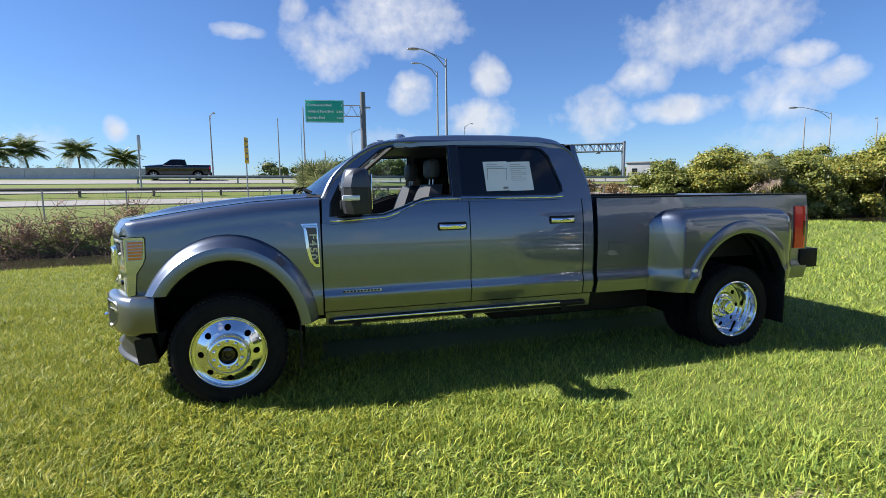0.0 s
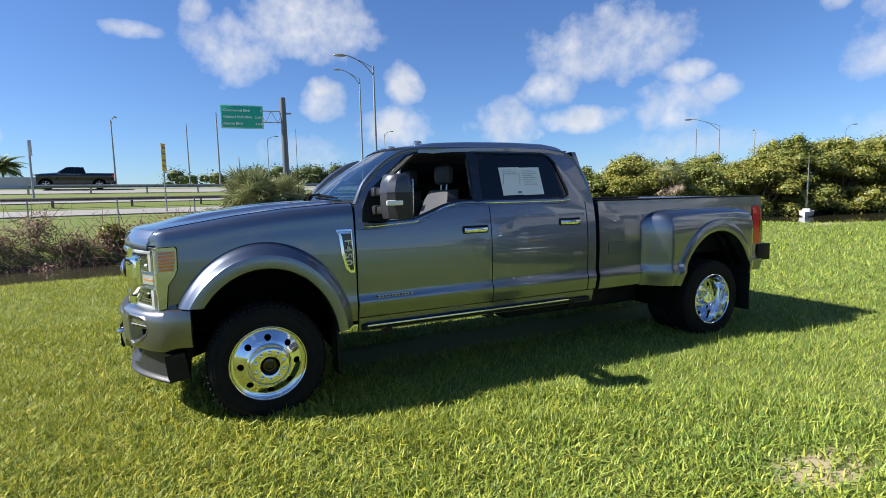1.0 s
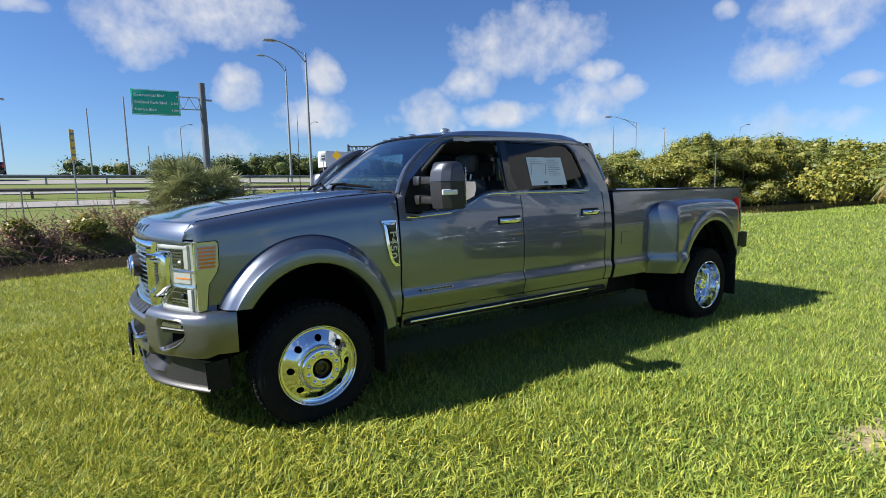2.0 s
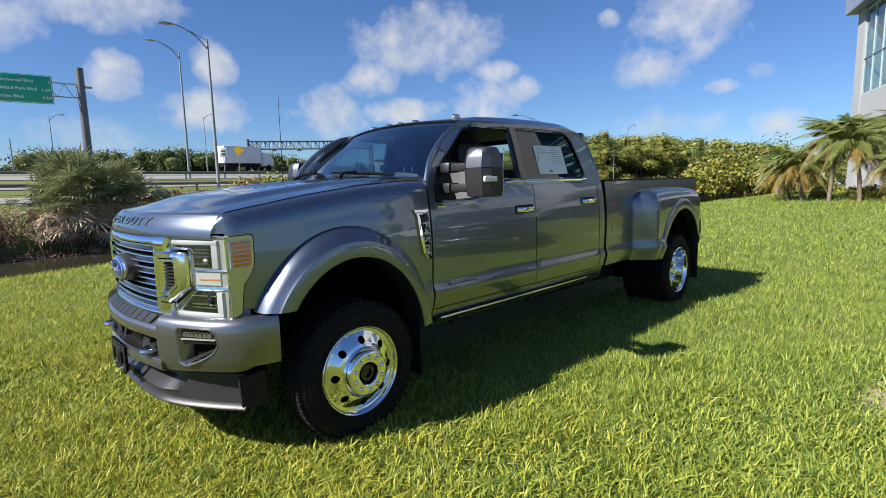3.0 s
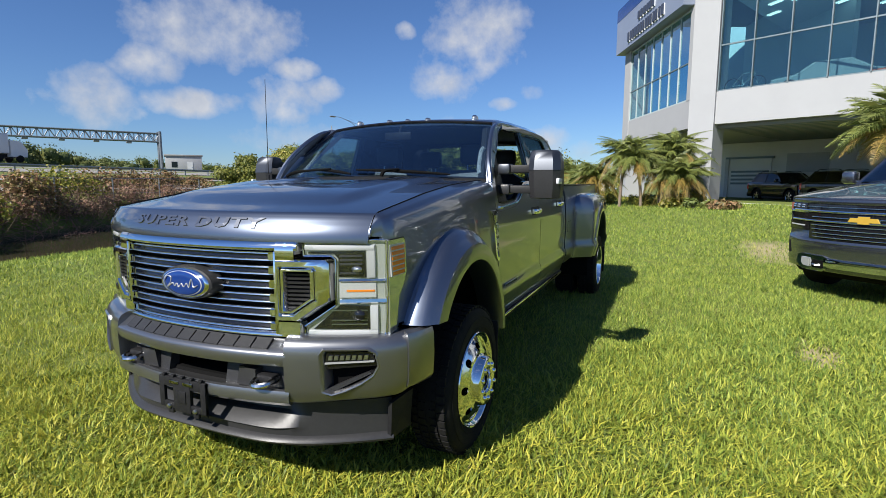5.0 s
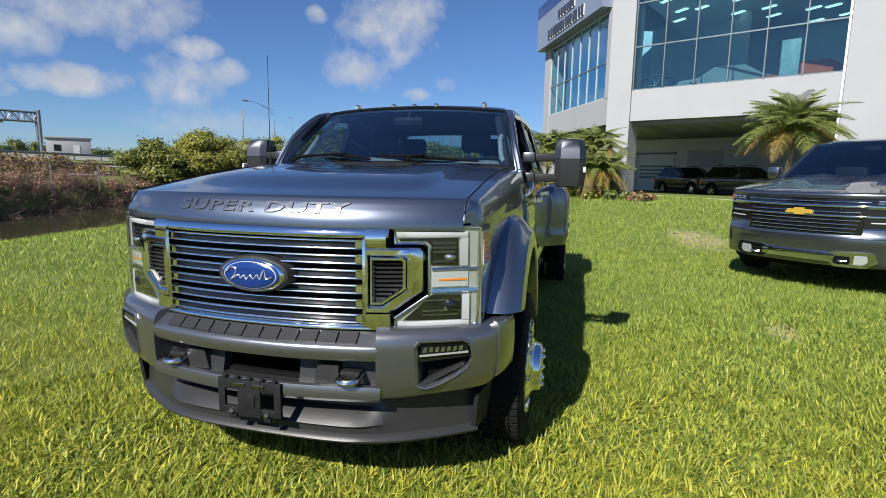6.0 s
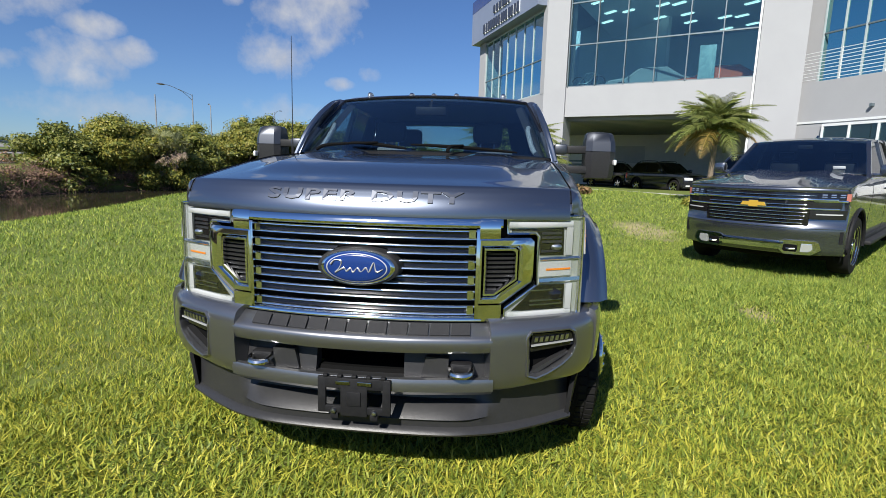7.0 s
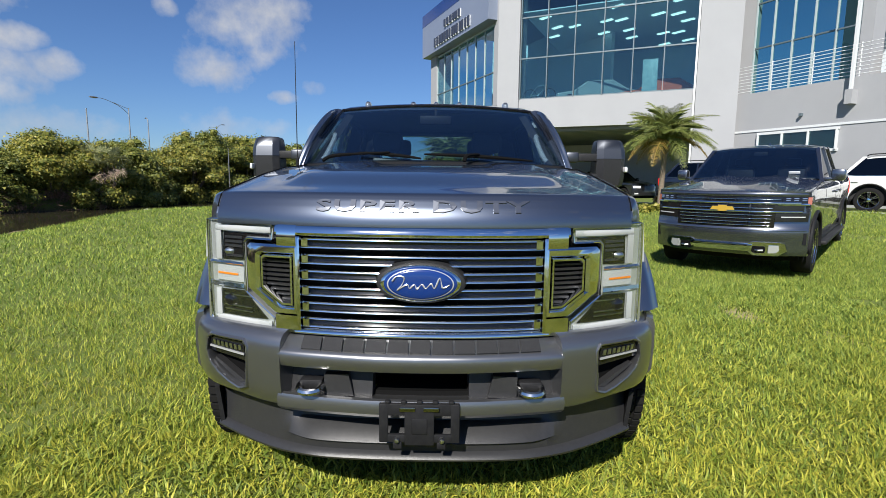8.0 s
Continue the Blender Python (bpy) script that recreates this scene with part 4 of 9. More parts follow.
for k in range(6):
    zc = 1.1755 - 0.0628 * k
    slat = geo("grille_slat", lip(zc + 0.0157), M["slat_chrome"], truck)
    geo("slat_lip", lip(zc - 0.0157), M["slat_chrome"], slat)
    geo("slat_face", front_bar(-0.462, 0.462, [(zc - 0.014, -0.03), (zc - 0.014, -0.012), (zc + 0.012, -0.006), (zc + 0.012, -0.03)]), M["gloss_black"], slat)
    for s in (-1, 1):
        geo("slat_end", front_bar(s * 0.440 if s > 0 else -0.466, 0.466 if s > 0 else -0.440, [(zc - 0.018, -0.02), (zc - 0.018, 0.012), (zc - 0.013, 0.019), (zc + 0.013, 0.019), (zc + 0.020, 0.010), (zc + 0.020, -0.02)], 4), M["chrome"], slat)
C_OUT = dense([(0.484, 1.166), (0.690, 1.166), (0.706, 1.150), (0.706, 0.984), (0.582, 0.890), (0.484, 0.890)], 3)
C_MID = dense([(0.498, 1.128), (0.634, 1.128), (0.646, 1.118), (0.646, 0.988), (0.552, 0.921), (0.498, 0.921)], 3)
C_IN = dense([(0.516, 1.110), (0.616, 1.110), (0.626, 1.102), (0.626, 1.000), (0.546, 0.942), (0.516, 0.942)], 3)
for s in (1, -1):
    turn = (lambda vf: vf) if s > 0 else mirrored
    clamp = geo("grille_clamp", turn(front_ring(C_MID, C_OUT, -0.04, 0.040, cut=0.24)), M["chrome"], truck, "heavy chrome frame round a side vent")
    geo("inner_frame", turn(front_ring(C_IN, shrink(C_MID, 0.002), -0.03, 0.034, cut=0.30)), M["chrome"], clamp)
    geo("vent_back", turn(front_plate(C_IN, -0.03, -0.01)), M["void"], clamp)
    for k in range(9):
        zc = 1.098 - 0.0185 * k
        y1 = 0.624 if zc > 1.0 else 0.624 - (1.0 - zc) * 1.35
        geo("vent_slat", turn(front_bar(0.518, y1, [(zc - 0.006, -0.012), (zc - 0.005, 0.010), (zc + 0.003, 0.012), (zc + 0.005, -0.012)], 4)), M["dam_plastic"], clamp)
    geo("grille_shoulder", turn(front_bar(0.484, 0.566, [(1.150, -0.04), (1.150, 0.024), (1.165, 0.034), (1.212, 0.036), (1.240, 0.026), (1.252, 0.008), (1.252, -0.04)], 6)), M["chrome"], truck)
    geo("grille_side_bar", turn(front_bar(0.472, 0.486, [(0.826, -0.03), (0.826, 0.026), (0.84, 0.030), (1.19, 0.030), (1.20, 0.026), (1.20, -0.03)], 3)), M["chrome"], truck)
    geo("grille_corner", turn(front_plate([(0.486, 0.818), (0.572, 0.818), (0.580, 0.826), (0.580, 0.886), (0.486, 0.886)], -0.04, 0.028)), M["chrome"], truck)
    # head lamp: bright housing, pale light pipes round dark lenses, amber reflector at the corner
    HL = [(0.596, 1.182), (0.590, 1.242), (0.885, 1.252), (0.918, 1.250), (0.922, 1.00), (0.915, 0.835), (0.905, 0.818), (0.606, 0.804), (0.594, 0.812), (0.592, 0.866), (0.722, 0.962), (0.724, 1.166), (0.708, 1.182)]
    lamp_ob = geo("head_lamp", turn(front_plate(HL, -0.10, 0.0)), M["lamp_base"], truck, "tall head lamp with pale light pipes and dark lenses")
    UL = [(0.732, 1.088), (0.838, 1.084), (0.834, 1.202), (0.610, 1.200), (0.610, 1.190), (0.714, 1.190), (0.732, 1.170)]
    LL = [(0.624, 0.853), (0.850, 0.848), (0.850, 0.958), (0.736, 0.962)]
    geo("upper_lens", turn(front_plate(UL, -0.01, 0.004)), M["gloss_black"], lamp_ob, "dark upper lens")
    geo("lower_lens", turn(front_plate(LL, -0.01, 0.004)), M["gloss_black"], lamp_ob, "dark lower lens")
    for zz in (1.176, 1.158, 1.140, 1.100):
        geo("lens_step", turn(front_bar(0.738, 0.826, [(zz, 0.002), (zz, 0.008), (zz + 0.009, 0.0065), (zz + 0.010, 0.002)], 4)), M["dam_plastic"], lamp_ob)
    geo("projector", turn(moved(revolve([(0.0, -0.012), (0.018, -0.010), (0.027, -0.003), (0.030, 0.006)], 20, "x"), Matrix.Translation((front_x(0.80) - 0.004, 0.800, 1.122)) @ Matrix.Diagonal((1, 0.9, 0.55, 1)))), M["steel"], lamp_ob)
    geo("projector", turn(moved(revolve([(0.0, -0.010), (0.02, -0.008), (0.030, -0.002), (0.034, 0.006)], 20, "x"), Matrix.Translation((front_x(0.80) - 0.004, 0.80, 0.915)) @ Matrix.Diagonal((1, 1.1, 0.8, 1)))), M["gloss_black"], lamp_ob)
    for zz in (0.872, 0.890, 0.935):
        geo("lens_step", turn(front_bar(0.70, 0.842, [(zz, 0.002), (zz, 0.0065), (zz + 0.004, 0.0065), (zz + 0.005, 0.002)], 4)), M["steel"], lamp_ob)
    geo("light_pipe", turn(front_bar(0.600, 0.874, [(1.205, 0.0), (1.206, 0.010), (1.211, 0.0125), (1.224, 0.0125), (1.230, 0.009), (1.231, 0.0)], 12)), M["lamp_pipe"], lamp_ob)
    geo("light_pipe", turn(front_bar(0.845, 0.875, [(1.084, 0.0), (1.085, 0.011), (1.089, 0.0125), (1.205, 0.0125), (1.206, 0.0)], 5)), M["lamp_pipe"], lamp_ob)
    geo("light_pipe", turn(front_bar(0.606, 0.884, [(0.824, 0.0), (0.825, 0.010), (0.830, 0.0125), (0.843, 0.0125), (0.848, 0.009), (0.849, 0.0)], 12)), M["lamp_pipe"], lamp_ob)
    geo("light_pipe", turn(front_bar(0.856, 0.884, [(0.849, 0.0), (0.849, 0.0125), (0.956, 0.0125), (0.960, 0.010), (0.961, 0.0)], 5)), M["lamp_pipe"], lamp_ob)
    geo("marker_panel", turn(front_bar(0.736, 0.876, [(0.996, -0.01), (0.996, 0.006), (1.060, 0.004), (1.060, -0.01)], 6)), M["lamp_pipe"], lamp_ob, "pale marker panel between the lenses")
    geo("lamp_bar", turn(front_bar(0.736, 0.918, [(0.968, -0.01), (0.968, 0.005), (0.974, 0.011), (0.988, 0.008), (0.992, -0.01)], 6)), M["chrome"], lamp_ob)
    geo("lamp_bar", turn(front_bar(0.736, 0.918, [(1.066, -0.01), (1.066, 0.008), (1.070, 0.011), (1.078, 0.006), (1.080, -0.01)], 6)), M["chrome"], lamp_ob)
    geo("lamp_bar", turn(front_bar(0.764, 0.872, [(1.022, 0.0), (1.022, 0.008), (1.030, 0.008), (1.030, 0.0)], 6)), M["amber"], lamp_ob)
    geo("lamp_edge", turn(tube([(front_x(y) - 0.012, y, z) for y, z in HL + HL[:1]], 0.0042, 6, False)), M["chrome"], lamp_ob, "thin bright rim of the lamp")
    wrap = lambda pts, o: [(x, side_y(x, z) + o, z) for x, z in pts]
    sp = [(-0.664, 1.246), (-0.545, 1.250), (-0.534, 1.236), (-0.538, 1.10), (-0.556, 1.055), (-0.600, 0.990), (-0.617, 0.838), (-0.664, 0.826)]
    geo("lamp_side", turn(loft([wrap(sp, -0.03), wrap(sp, 0.006)])), M["lamp_glass"], lamp_ob)
    cover = geo("lamp_cover", turn(front_plate(HL, 0.014, 0.017)), M["lens"], lamp_ob, "clear lamp cover")
    cover.visible_shadow = False
    am = [(-0.656, 1.085), (-0.556, 1.088), (-0.546, 1.228), (-0.656, 1.228)]
    geo("amber_back", turn(loft([wrap(am, 0.0), wrap(am, 0.007)])), M["pale_trim"], lamp_ob)
    gp = [(max(x, -0.645), z) for x, z in sp]
    geo("lamp_gasket", turn(ring_panel(gp, [(x + (0.006 if x > -0.64 else 0.0), z + (0.005 if z > 1.2 else 0.0)) for x, z in gp], 0.02, lambda x, z: side_y(x, z) + 0.003)), M["black"], lamp_ob)
    for k in range(6):
        z0 = 1.090 + 0.0225 * k
        q = [(-0.646, z0), (-0.556 + 0.002 * k, z0 + 0.003), (-0.555 + 0.002 * k, z0 + 0.0185), (-0.646, z0 + 0.0155)]
        geo("amber_strip", turn(loft([wrap(q, 0.003), wrap(q, 0.0082)])), M["amber"], lamp_ob)
# the badge: ovals inside one another
oval = lambda r0, r1, o0, o1, mat, label="": geo("emblem", moved(join(revolve([(0.0, -o1 - 0.005), (r0 * 0.3, -o1 - 0.0047), (r0 * 0.6, -o1 - 0.0035), (r0 * 0.85, -o1 - 0.001), (r0 * 0.95, -o1 + 0.002), (r0, -o1 + 0.006), (r1, -o0)], 48, "x")), Matrix.Translation((front_x(0), 0, 1.037)) @ Matrix.Diagonal((1, 0.178, 0.083, 1))), mat, truck, label)
oval(0.93, 1.0, -0.02, 0.048, M["dark_grey"], "dark oval badge surround")
oval(0.84, 0.90, 0.03, 0.058, M["chrome"], "chrome oval ring")
oval(0.77, 0.80, 0.03, 0.063, M["blue"], "blue oval badge with a plain pale flourish")
oval(0.735, 0.75, 0.03, 0.0645, M["pale_trim"])
oval(0.70, 0.735, 0.03, 0.0665, M["blue"])
flourish = curve_points([(0.105, 0.012), (0.088, 0.030), (0.060, 0.026), (0.070, -0.004), (0.086, -0.022), (0.050, 0.000), (0.040, -0.014), (0.022, 0.000), (0.012, -0.016), (-0.006, 0.002), (-0.020, -0.014), (-0.040, 0.004), (-0.052, -0.014), (-0.072, 0.026), (-0.082, -0.010), (-0.108, 0.0)], 70)
geo("emblem_stroke", tube([(front_x(0) - 0.0715, p[0], 1.037 + p[1]) for p in flourish], [0.0034 * (0.75 + 0.35 * math.sin(0.9 * k)) for k in range(70)], 6), M["letter_bright"], truck, "plain pale flourish across the badge")

BUMP = [(-0.984, 0.0), (-0.976, 0.2), (-0.938, 0.45), (-0.902, 0.585), (-0.846, 0.72), (-0.764, 0.87), (-0.676, 0.966), (-0.580, 1.018), (-0.455, 1.046)]


def bumper_path(t0, t1, n):
    """Places and outward normals along the bumper's plan, t counted in its corners."""
    k = len(BUMP) - 1
    p = curve_points(BUMP, k * 12 + 1)
    out = []
    for t in np.linspace(t0, t1, n):
        i = t * 12
        a, b = p[min(int(i), len(p) - 2)], p[min(int(i) + 1, len(p) - 1)]
        q = a + (b - a) * (i - min(int(i), len(p) - 2))
        d = (b - a) / max(1e-9, np.linalg.norm(b - a))
        out.append((q, (-d[1], d[0])))
    return out


def bumper_band(t0, t1, section, n=24, whole=False):
    rings = [[(q[0] + nrm[0] * o, q[1] + nrm[1] * o, z) for o, z in section] for q, nrm in bumper_path(t0, t1, n)]
    if whole:
        rings = [[(x, -y, z) for x, y, z in r] for r in reversed(rings[1:])] + rings
    return loft(rings)


def bumper_x(y):
    pts = curve_points(BUMP, 97)
    return float(np.interp(abs(y), [p[1] for p in pts], [p[0] for p in pts]))


def inside(poly, u, v):
    hit = False
    for (x0, y0), (x1, y1) in zip(poly, poly[1:] + poly[:1]):
        if (y0 > v) != (y1 > v) and u < (x1 - x0) * (v - y0) / (y1 - y0) + x0:
            hit = not hit
    return hit


bumper = geo("front_bumper", bumper_band(0, 2.72, [(-0.12, 0.814), (-0.060, 0.808), (-0.014, 0.772), (0.002, 0.764), (0.010, 0.752), (0.008, 0.718), (-0.002, 0.700), (-0.12, 0.694)], 22, True), M["paint_trim"], truck, "grey front bumper with ribbed step pads")
geo("lower_beam", bumper_band(0, 2.80, [(-0.10, 0.574), (-0.040, 0.578), (-0.012, 0.592), (0.002, 0.588), (0.010, 0.566), (0.006, 0.536), (-0.016, 0.516), (-0.10, 0.512)], 22, True), M["paint_trim"], bumper)
FOG = [(0.699, 0.756), (0.714, 0.778), (0.876, 0.776), (0.903, 0.758), (0.912, 0.702), (0.893, 0.662), (0.850, 0.630), (0.790, 0.600), (0.740, 0.584), (0.706, 0.596)]
for s in (1, -1):
    turn = (lambda vf: vf) if s > 0 else mirrored
    low_rise = lambda t: -0.022 + 0.016 * float(smoothstep(3.0, 5.0, t)) + 0.045 * float(smoothstep(6.0, 7.7, t))
    sect = curve_points([(-0.10, 0.832), (-0.050, 0.828), (-0.020, 0.818), (0.000, 0.795), (0.009, 0.755), (0.010, 0.69), (0.006, 0.62), (-0.006, 0.578), (-0.028, 0.548), (-0.10, 0.540)], 30)
    ts = np.linspace(2.66, 7.75, 84)
    pts = [[(q[0] + nrm[0] * o, q[1] + nrm[1] * o, z + low_rise(t) * float(smoothstep(0.74, 0.56, z))) for o, z in sect] for t, (q, nrm) in zip(ts, bumper_path(2.66, 7.75, 84))]
    vs = [p for r in pts for p in r]
    fs = []
    for a in range(len(pts) - 1):
        for b in range(len(sect) - 1):
            ids = (a * 30 + b, a * 30 + b + 1, (a + 1) * 30 + b + 1, (a + 1) * 30 + b)
            cy, cz = sum(vs[k][1] for k in ids) / 4, sum(vs[k][2] for k in ids) / 4
            if a < 62 and inside(FOG, cy, cz):
                continue
            fs.append(ids)
    fs.append(tuple(range(30)))
    geo("bumper_corner", turn((vs, fs)), M["paint_trim"], bumper)
    geo("bumper_rib", turn(bumper_band(6.5, 7.8, [(-0.02, 0.836), (0.006, 0.828), (0.016, 0.80), (0.018, 0.70), (0.012, 0.60), (-0.004, 0.575), (-0.03, 0.57)], 10)), M["paint_trim"], bumper, "ribbed end of the bumper by the wheel")
    rim = dense(FOG, 4)
    wide, inn = shrink(rim, -0.013), shrink(rim, 0.006)
    at = lambda poly, o: [(bumper_x(y) + o, y, z) for y, z in poly]
    pocket = geo("fog_pocket", turn(loft([at(wide, -0.006), at(shrink(rim, -0.006), -0.0165), at(rim, -0.014), at(inn, 0.002), at(inn, 0.06)], True, False)), M["paint_trim"], bumper, "rounded rim of the fog lamp pocket")
    # the floor's near-black colour stands in for the shade in the pocket
    geo("pocket_back", turn(loft([at(rim, 0.058), at(rim, 0.066)])), M["void"], pocket, "black pocket floor")
    shelf = [(0.712, 0.690), (0.905, 0.700), (0.900, 0.716), (0.706, 0.708)]
    geo("pocket_ledge", turn(loft([at(shelf, 0.056), at(shelf, 0.008)])), M["gloss_black"], pocket)
    sill_q = [(0.712, 0.600), (0.745, 0.592), (0.880, 0.664), (0.872, 0.674)]
    geo("pocket_sill", turn(loft([at(sill_q, 0.056), at(sill_q, 0.012)])), M["dam_plastic"], pocket)
    lampq = [(0.710, 0.718), (0.897, 0.722), (0.890, 0.764), (0.716, 0.768)]
    fog = geo("fog_lamp", turn(loft([at(lampq, 0.054), at(lampq, 0.002)])), M["gloss_black"], bumper, "strip of small fog lamp diodes")
    for k in range(7):
        yy = 0.724 + 0.0225 * k
        geo("diode", turn(loft([[(bumper_x(yy + d) - o, yy + d, z) for d, z in ((0, 0.734), (0.014, 0.734), (0.017, 0.754), (0.004, 0.754))] for o in (-0.004, 0.003)])), M["steel"], fog)
    geo("diode_lip", turn(loft([[(bumper_x(y) - o, y, z) for y, z in ((0.712, 0.716), (0.896, 0.720), (0.896, 0.727), (0.712, 0.723))] for o in (-0.006, 0.005)])), M["pale_trim"], fog)
    hook = geo("tow_hook", turn(tube(curve_points([(-0.87, 0.395, 0.626), (-0.930, 0.386, 0.622), (-0.962, 0.398, 0.617), (-0.974, 0.428, 0.615), (-0.962, 0.458, 0.617), (-0.930, 0.470, 0.622), (-0.87, 0.461, 0.626)], 24), 0.0135, 8)), M["hook_steel"], bumper, "bright steel tow hook")
    geo("hook_plate", turn(box(-0.922, -0.87, 0.382, 0.474, 0.604, 0.646, 0.01)), M["black"], hook)
    geo("recess_block", turn(loft([[(x, y, z) for y, z in ((0.262, 0.580), (0.374, 0.580), (0.376, 0.664), (0.282, 0.668))] for x in (-0.85, -0.918)])), M["dam_plastic"], bumper)
    recess_vf = bumper_band(0.98, 2.74, [(-0.12, 0.712), (-0.090, 0.712), (-0.062, 0.575), (-0.12, 0.575)], 22)
    geo("bumper_recess", turn(recess_vf), M["recess_grey"], bumper, "dark recessed panel between the beams")
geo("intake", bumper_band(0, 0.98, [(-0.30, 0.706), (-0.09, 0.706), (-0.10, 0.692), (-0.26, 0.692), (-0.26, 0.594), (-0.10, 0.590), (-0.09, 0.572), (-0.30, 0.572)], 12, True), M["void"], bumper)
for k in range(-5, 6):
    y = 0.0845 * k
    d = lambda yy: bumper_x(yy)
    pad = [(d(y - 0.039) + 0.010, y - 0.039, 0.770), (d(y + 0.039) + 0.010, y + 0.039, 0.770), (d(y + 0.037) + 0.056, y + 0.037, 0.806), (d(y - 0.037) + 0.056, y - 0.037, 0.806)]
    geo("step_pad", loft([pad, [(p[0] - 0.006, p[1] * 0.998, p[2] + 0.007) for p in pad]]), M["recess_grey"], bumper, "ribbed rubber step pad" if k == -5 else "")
# solid strip coloured near-black where only shade would lie
geo("gap_shade_strip", bumper_band(0, 2.72, [(-0.14, 0.806), (-0.070, 0.806), (-0.070, 0.820), (-0.14, 0.824)], 22, True), M["void"], bumper, "near-black strip standing in for the shaded gap under the grille")

# air dam: a lip that bows across the front and runs straight back along the flanks, a slanted ridge over it
DAM_PLAN = [(-0.934, 0.0), (-0.930, 0.2), (-0.916, 0.38), (-0.888, 0.495), (-0.828, 0.63), (-0.735, 0.785), (-0.635, 0.925)]
DAM_FRONT = [(-0.22, 0.530), (-0.095, 0.510), (-0.080, 0.456), (-0.058, 0.448), (-0.006, 0.390), (-0.022, 0.380), (-0.024, 0.350), (-0.004, 0.340), (0.004, 0.328), (-0.002, 0.318), (-0.12, 0.314)]
DAM_FLANK = [(-0.22, 0.530), (-0.034, 0.505), (-0.034, 0.456), (-0.033, 0.440), (-0.030, 0.390), (-0.029, 0.380), (-0.026, 0.346), (-0.004, 0.334), (0.002, 0.322), (-0.003, 0.311), (-0.12, 0.308)]
line = curve_points(DAM_PLAN, 61)
rings = []
for i, p in enumerate(line):
    q = line[min(i + 1, 60)] - line[max(i - 1, 0)]
    q = q / np.linalg.norm(q)
    flat = float(smoothstep(0.44, 0.62, p[1]))
    rings.append([(p[0] - q[1] * o, p[1] + q[0] * o, z) for o, z in [(a[0] + (b[0] - a[0]) * flat, a[1] + (b[1] - a[1]) * flat) for a, b in zip(DAM_FRONT, DAM_FLANK)]])
rings = [[(x, -y, z) for x, y, z in r] for r in reversed(rings[1:])] + rings
valance = geo("air_dam", loft(rings), M["dam_plastic"], truck, "dark grey plastic air dam below the bumper")
both("dam_return", loft([[(x, y - d, z) for x, y, z in ((-0.640, 0.914, 0.315), (-0.655, 0.930, 0.50), (-0.53, 0.972, 0.53), (-0.50, 0.945, 0.33))] for d in (0.0, 0.02)]), M["black"], valance)
plate_x = -1.002
frame_box = lambda y0, y1, z0, z1, d=0.0: box(plate_x - d, plate_x + 0.016, y0, y1, z0, z1, 0.004)
bracket = geo("plate_bracket", join(frame_box(-0.152, 0.152, 0.540, 0.588), frame_box(-0.152, 0.152, 0.434, 0.466), frame_box(-0.152, -0.118, 0.434, 0.587, 0.001), frame_box(0.118, 0.152, 0.434, 0.587, 0.001), frame_box(-0.056, 0.056, 0.424, 0.587, 0.003), frame_box(-0.030, 0.030, 0.470, 0.532, 0.008), frame_box(-0.100, -0.066, 0.408, 0.436), frame_box(0.066, 0.100, 0.408, 0.436), *[frame_box(y - 0.010, y + 0.010, 0.586, 0.600, 0.002) for y in (-0.12, -0.06, 0.0, 0.06, 0.12)]), M["black"], truck, "empty black licence plate bracket")
for y, z in ((-0.085, 0.446), (0.085, 0.446)):
    geo("bolt", moved(revolve([(0.0, -0.012), (0.008, -0.011), (0.012, -0.004), (0.012, 0.004)], 10, "x"), Matrix.Translation((plate_x - 0.002, y, z))), M["steel"], bracket)
for y in (-0.045, 0.045):
    geo("clip", box(plate_x - 0.008, plate_x + 0.004, y - 0.030, y + 0.030, 0.560, 0.577, 0.003), M["dark_chrome"], bracket)
    geo("foot_tab", prism([(-0.955, 0.432), (-0.945, 0.388), (-0.935, 0.390), (-0.945, 0.434)], "y", y * 1.3 - 0.034, y * 1.3 + 0.034), M["dam_plastic"], bracket)


def split_letters(me, name, mat, parent, label=""):
    """Each letter of a word mesh becomes a part of its own."""
    bm = bmesh.new()
    bm.from_mesh(me)
    bm.verts.ensure_lookup_table()
    seen = set()
    for v in bm.verts:
        if v.index in seen:
            continue
        stack, ids = [v], []
        seen.add(v.index)
        while stack:
            q = stack.pop()
            ids.append(q.index)
            for e in q.link_edges:
                o = e.other_vert(q)
                if o.index not in seen:
                    seen.add(o.index)
                    stack.append(o)
        where = {k: n for n, k in enumerate(ids)}
        polys = [[where[c.index] for c in f.verts] for f in bm.faces if f.verts[0].index in where]
        geo(name, ([bm.verts[k].co.copy() for k in ids], polys), mat, parent, label, smooth=False)
    bm.free()


# raised words on the nose of the hood
def raised_words(text, size, place, parent, mat, label="raised bright letter", space=1.12, thick=0.0022):
    cu = bpy.data.curves.new("lettering", "FONT")
    cu.body, cu.size, cu.extrude, cu.align_x, cu.resolution_u, cu.space_character = text, size, 0.02, "CENTER", 2, space
    cu.offset = thick
    tmp = bpy.data.objects.new("tmp_lettering", cu)
    scene.collection.objects.link(tmp)
    me = bpy.data.meshes.new_from_object(tmp.evaluated_get(bpy.context.evaluated_depsgraph_get()))
    bpy.data.objects.remove(tmp)
    for vert in me.vertices:
        vert.co = place(vert.co.x, vert.co.y, vert.co.z)
    split_letters(me, "letter", mat, parent, label)


def on_hood(u, v, w):
    d = 0.012 + v * 0.47
    x = front_x(u) - 0.02 + d
    return Vector((x, -u, hood_z(x, u))) + Vector((-0.67, 0, 0.74)) * (0.0055 if w > 0 else -0.01)


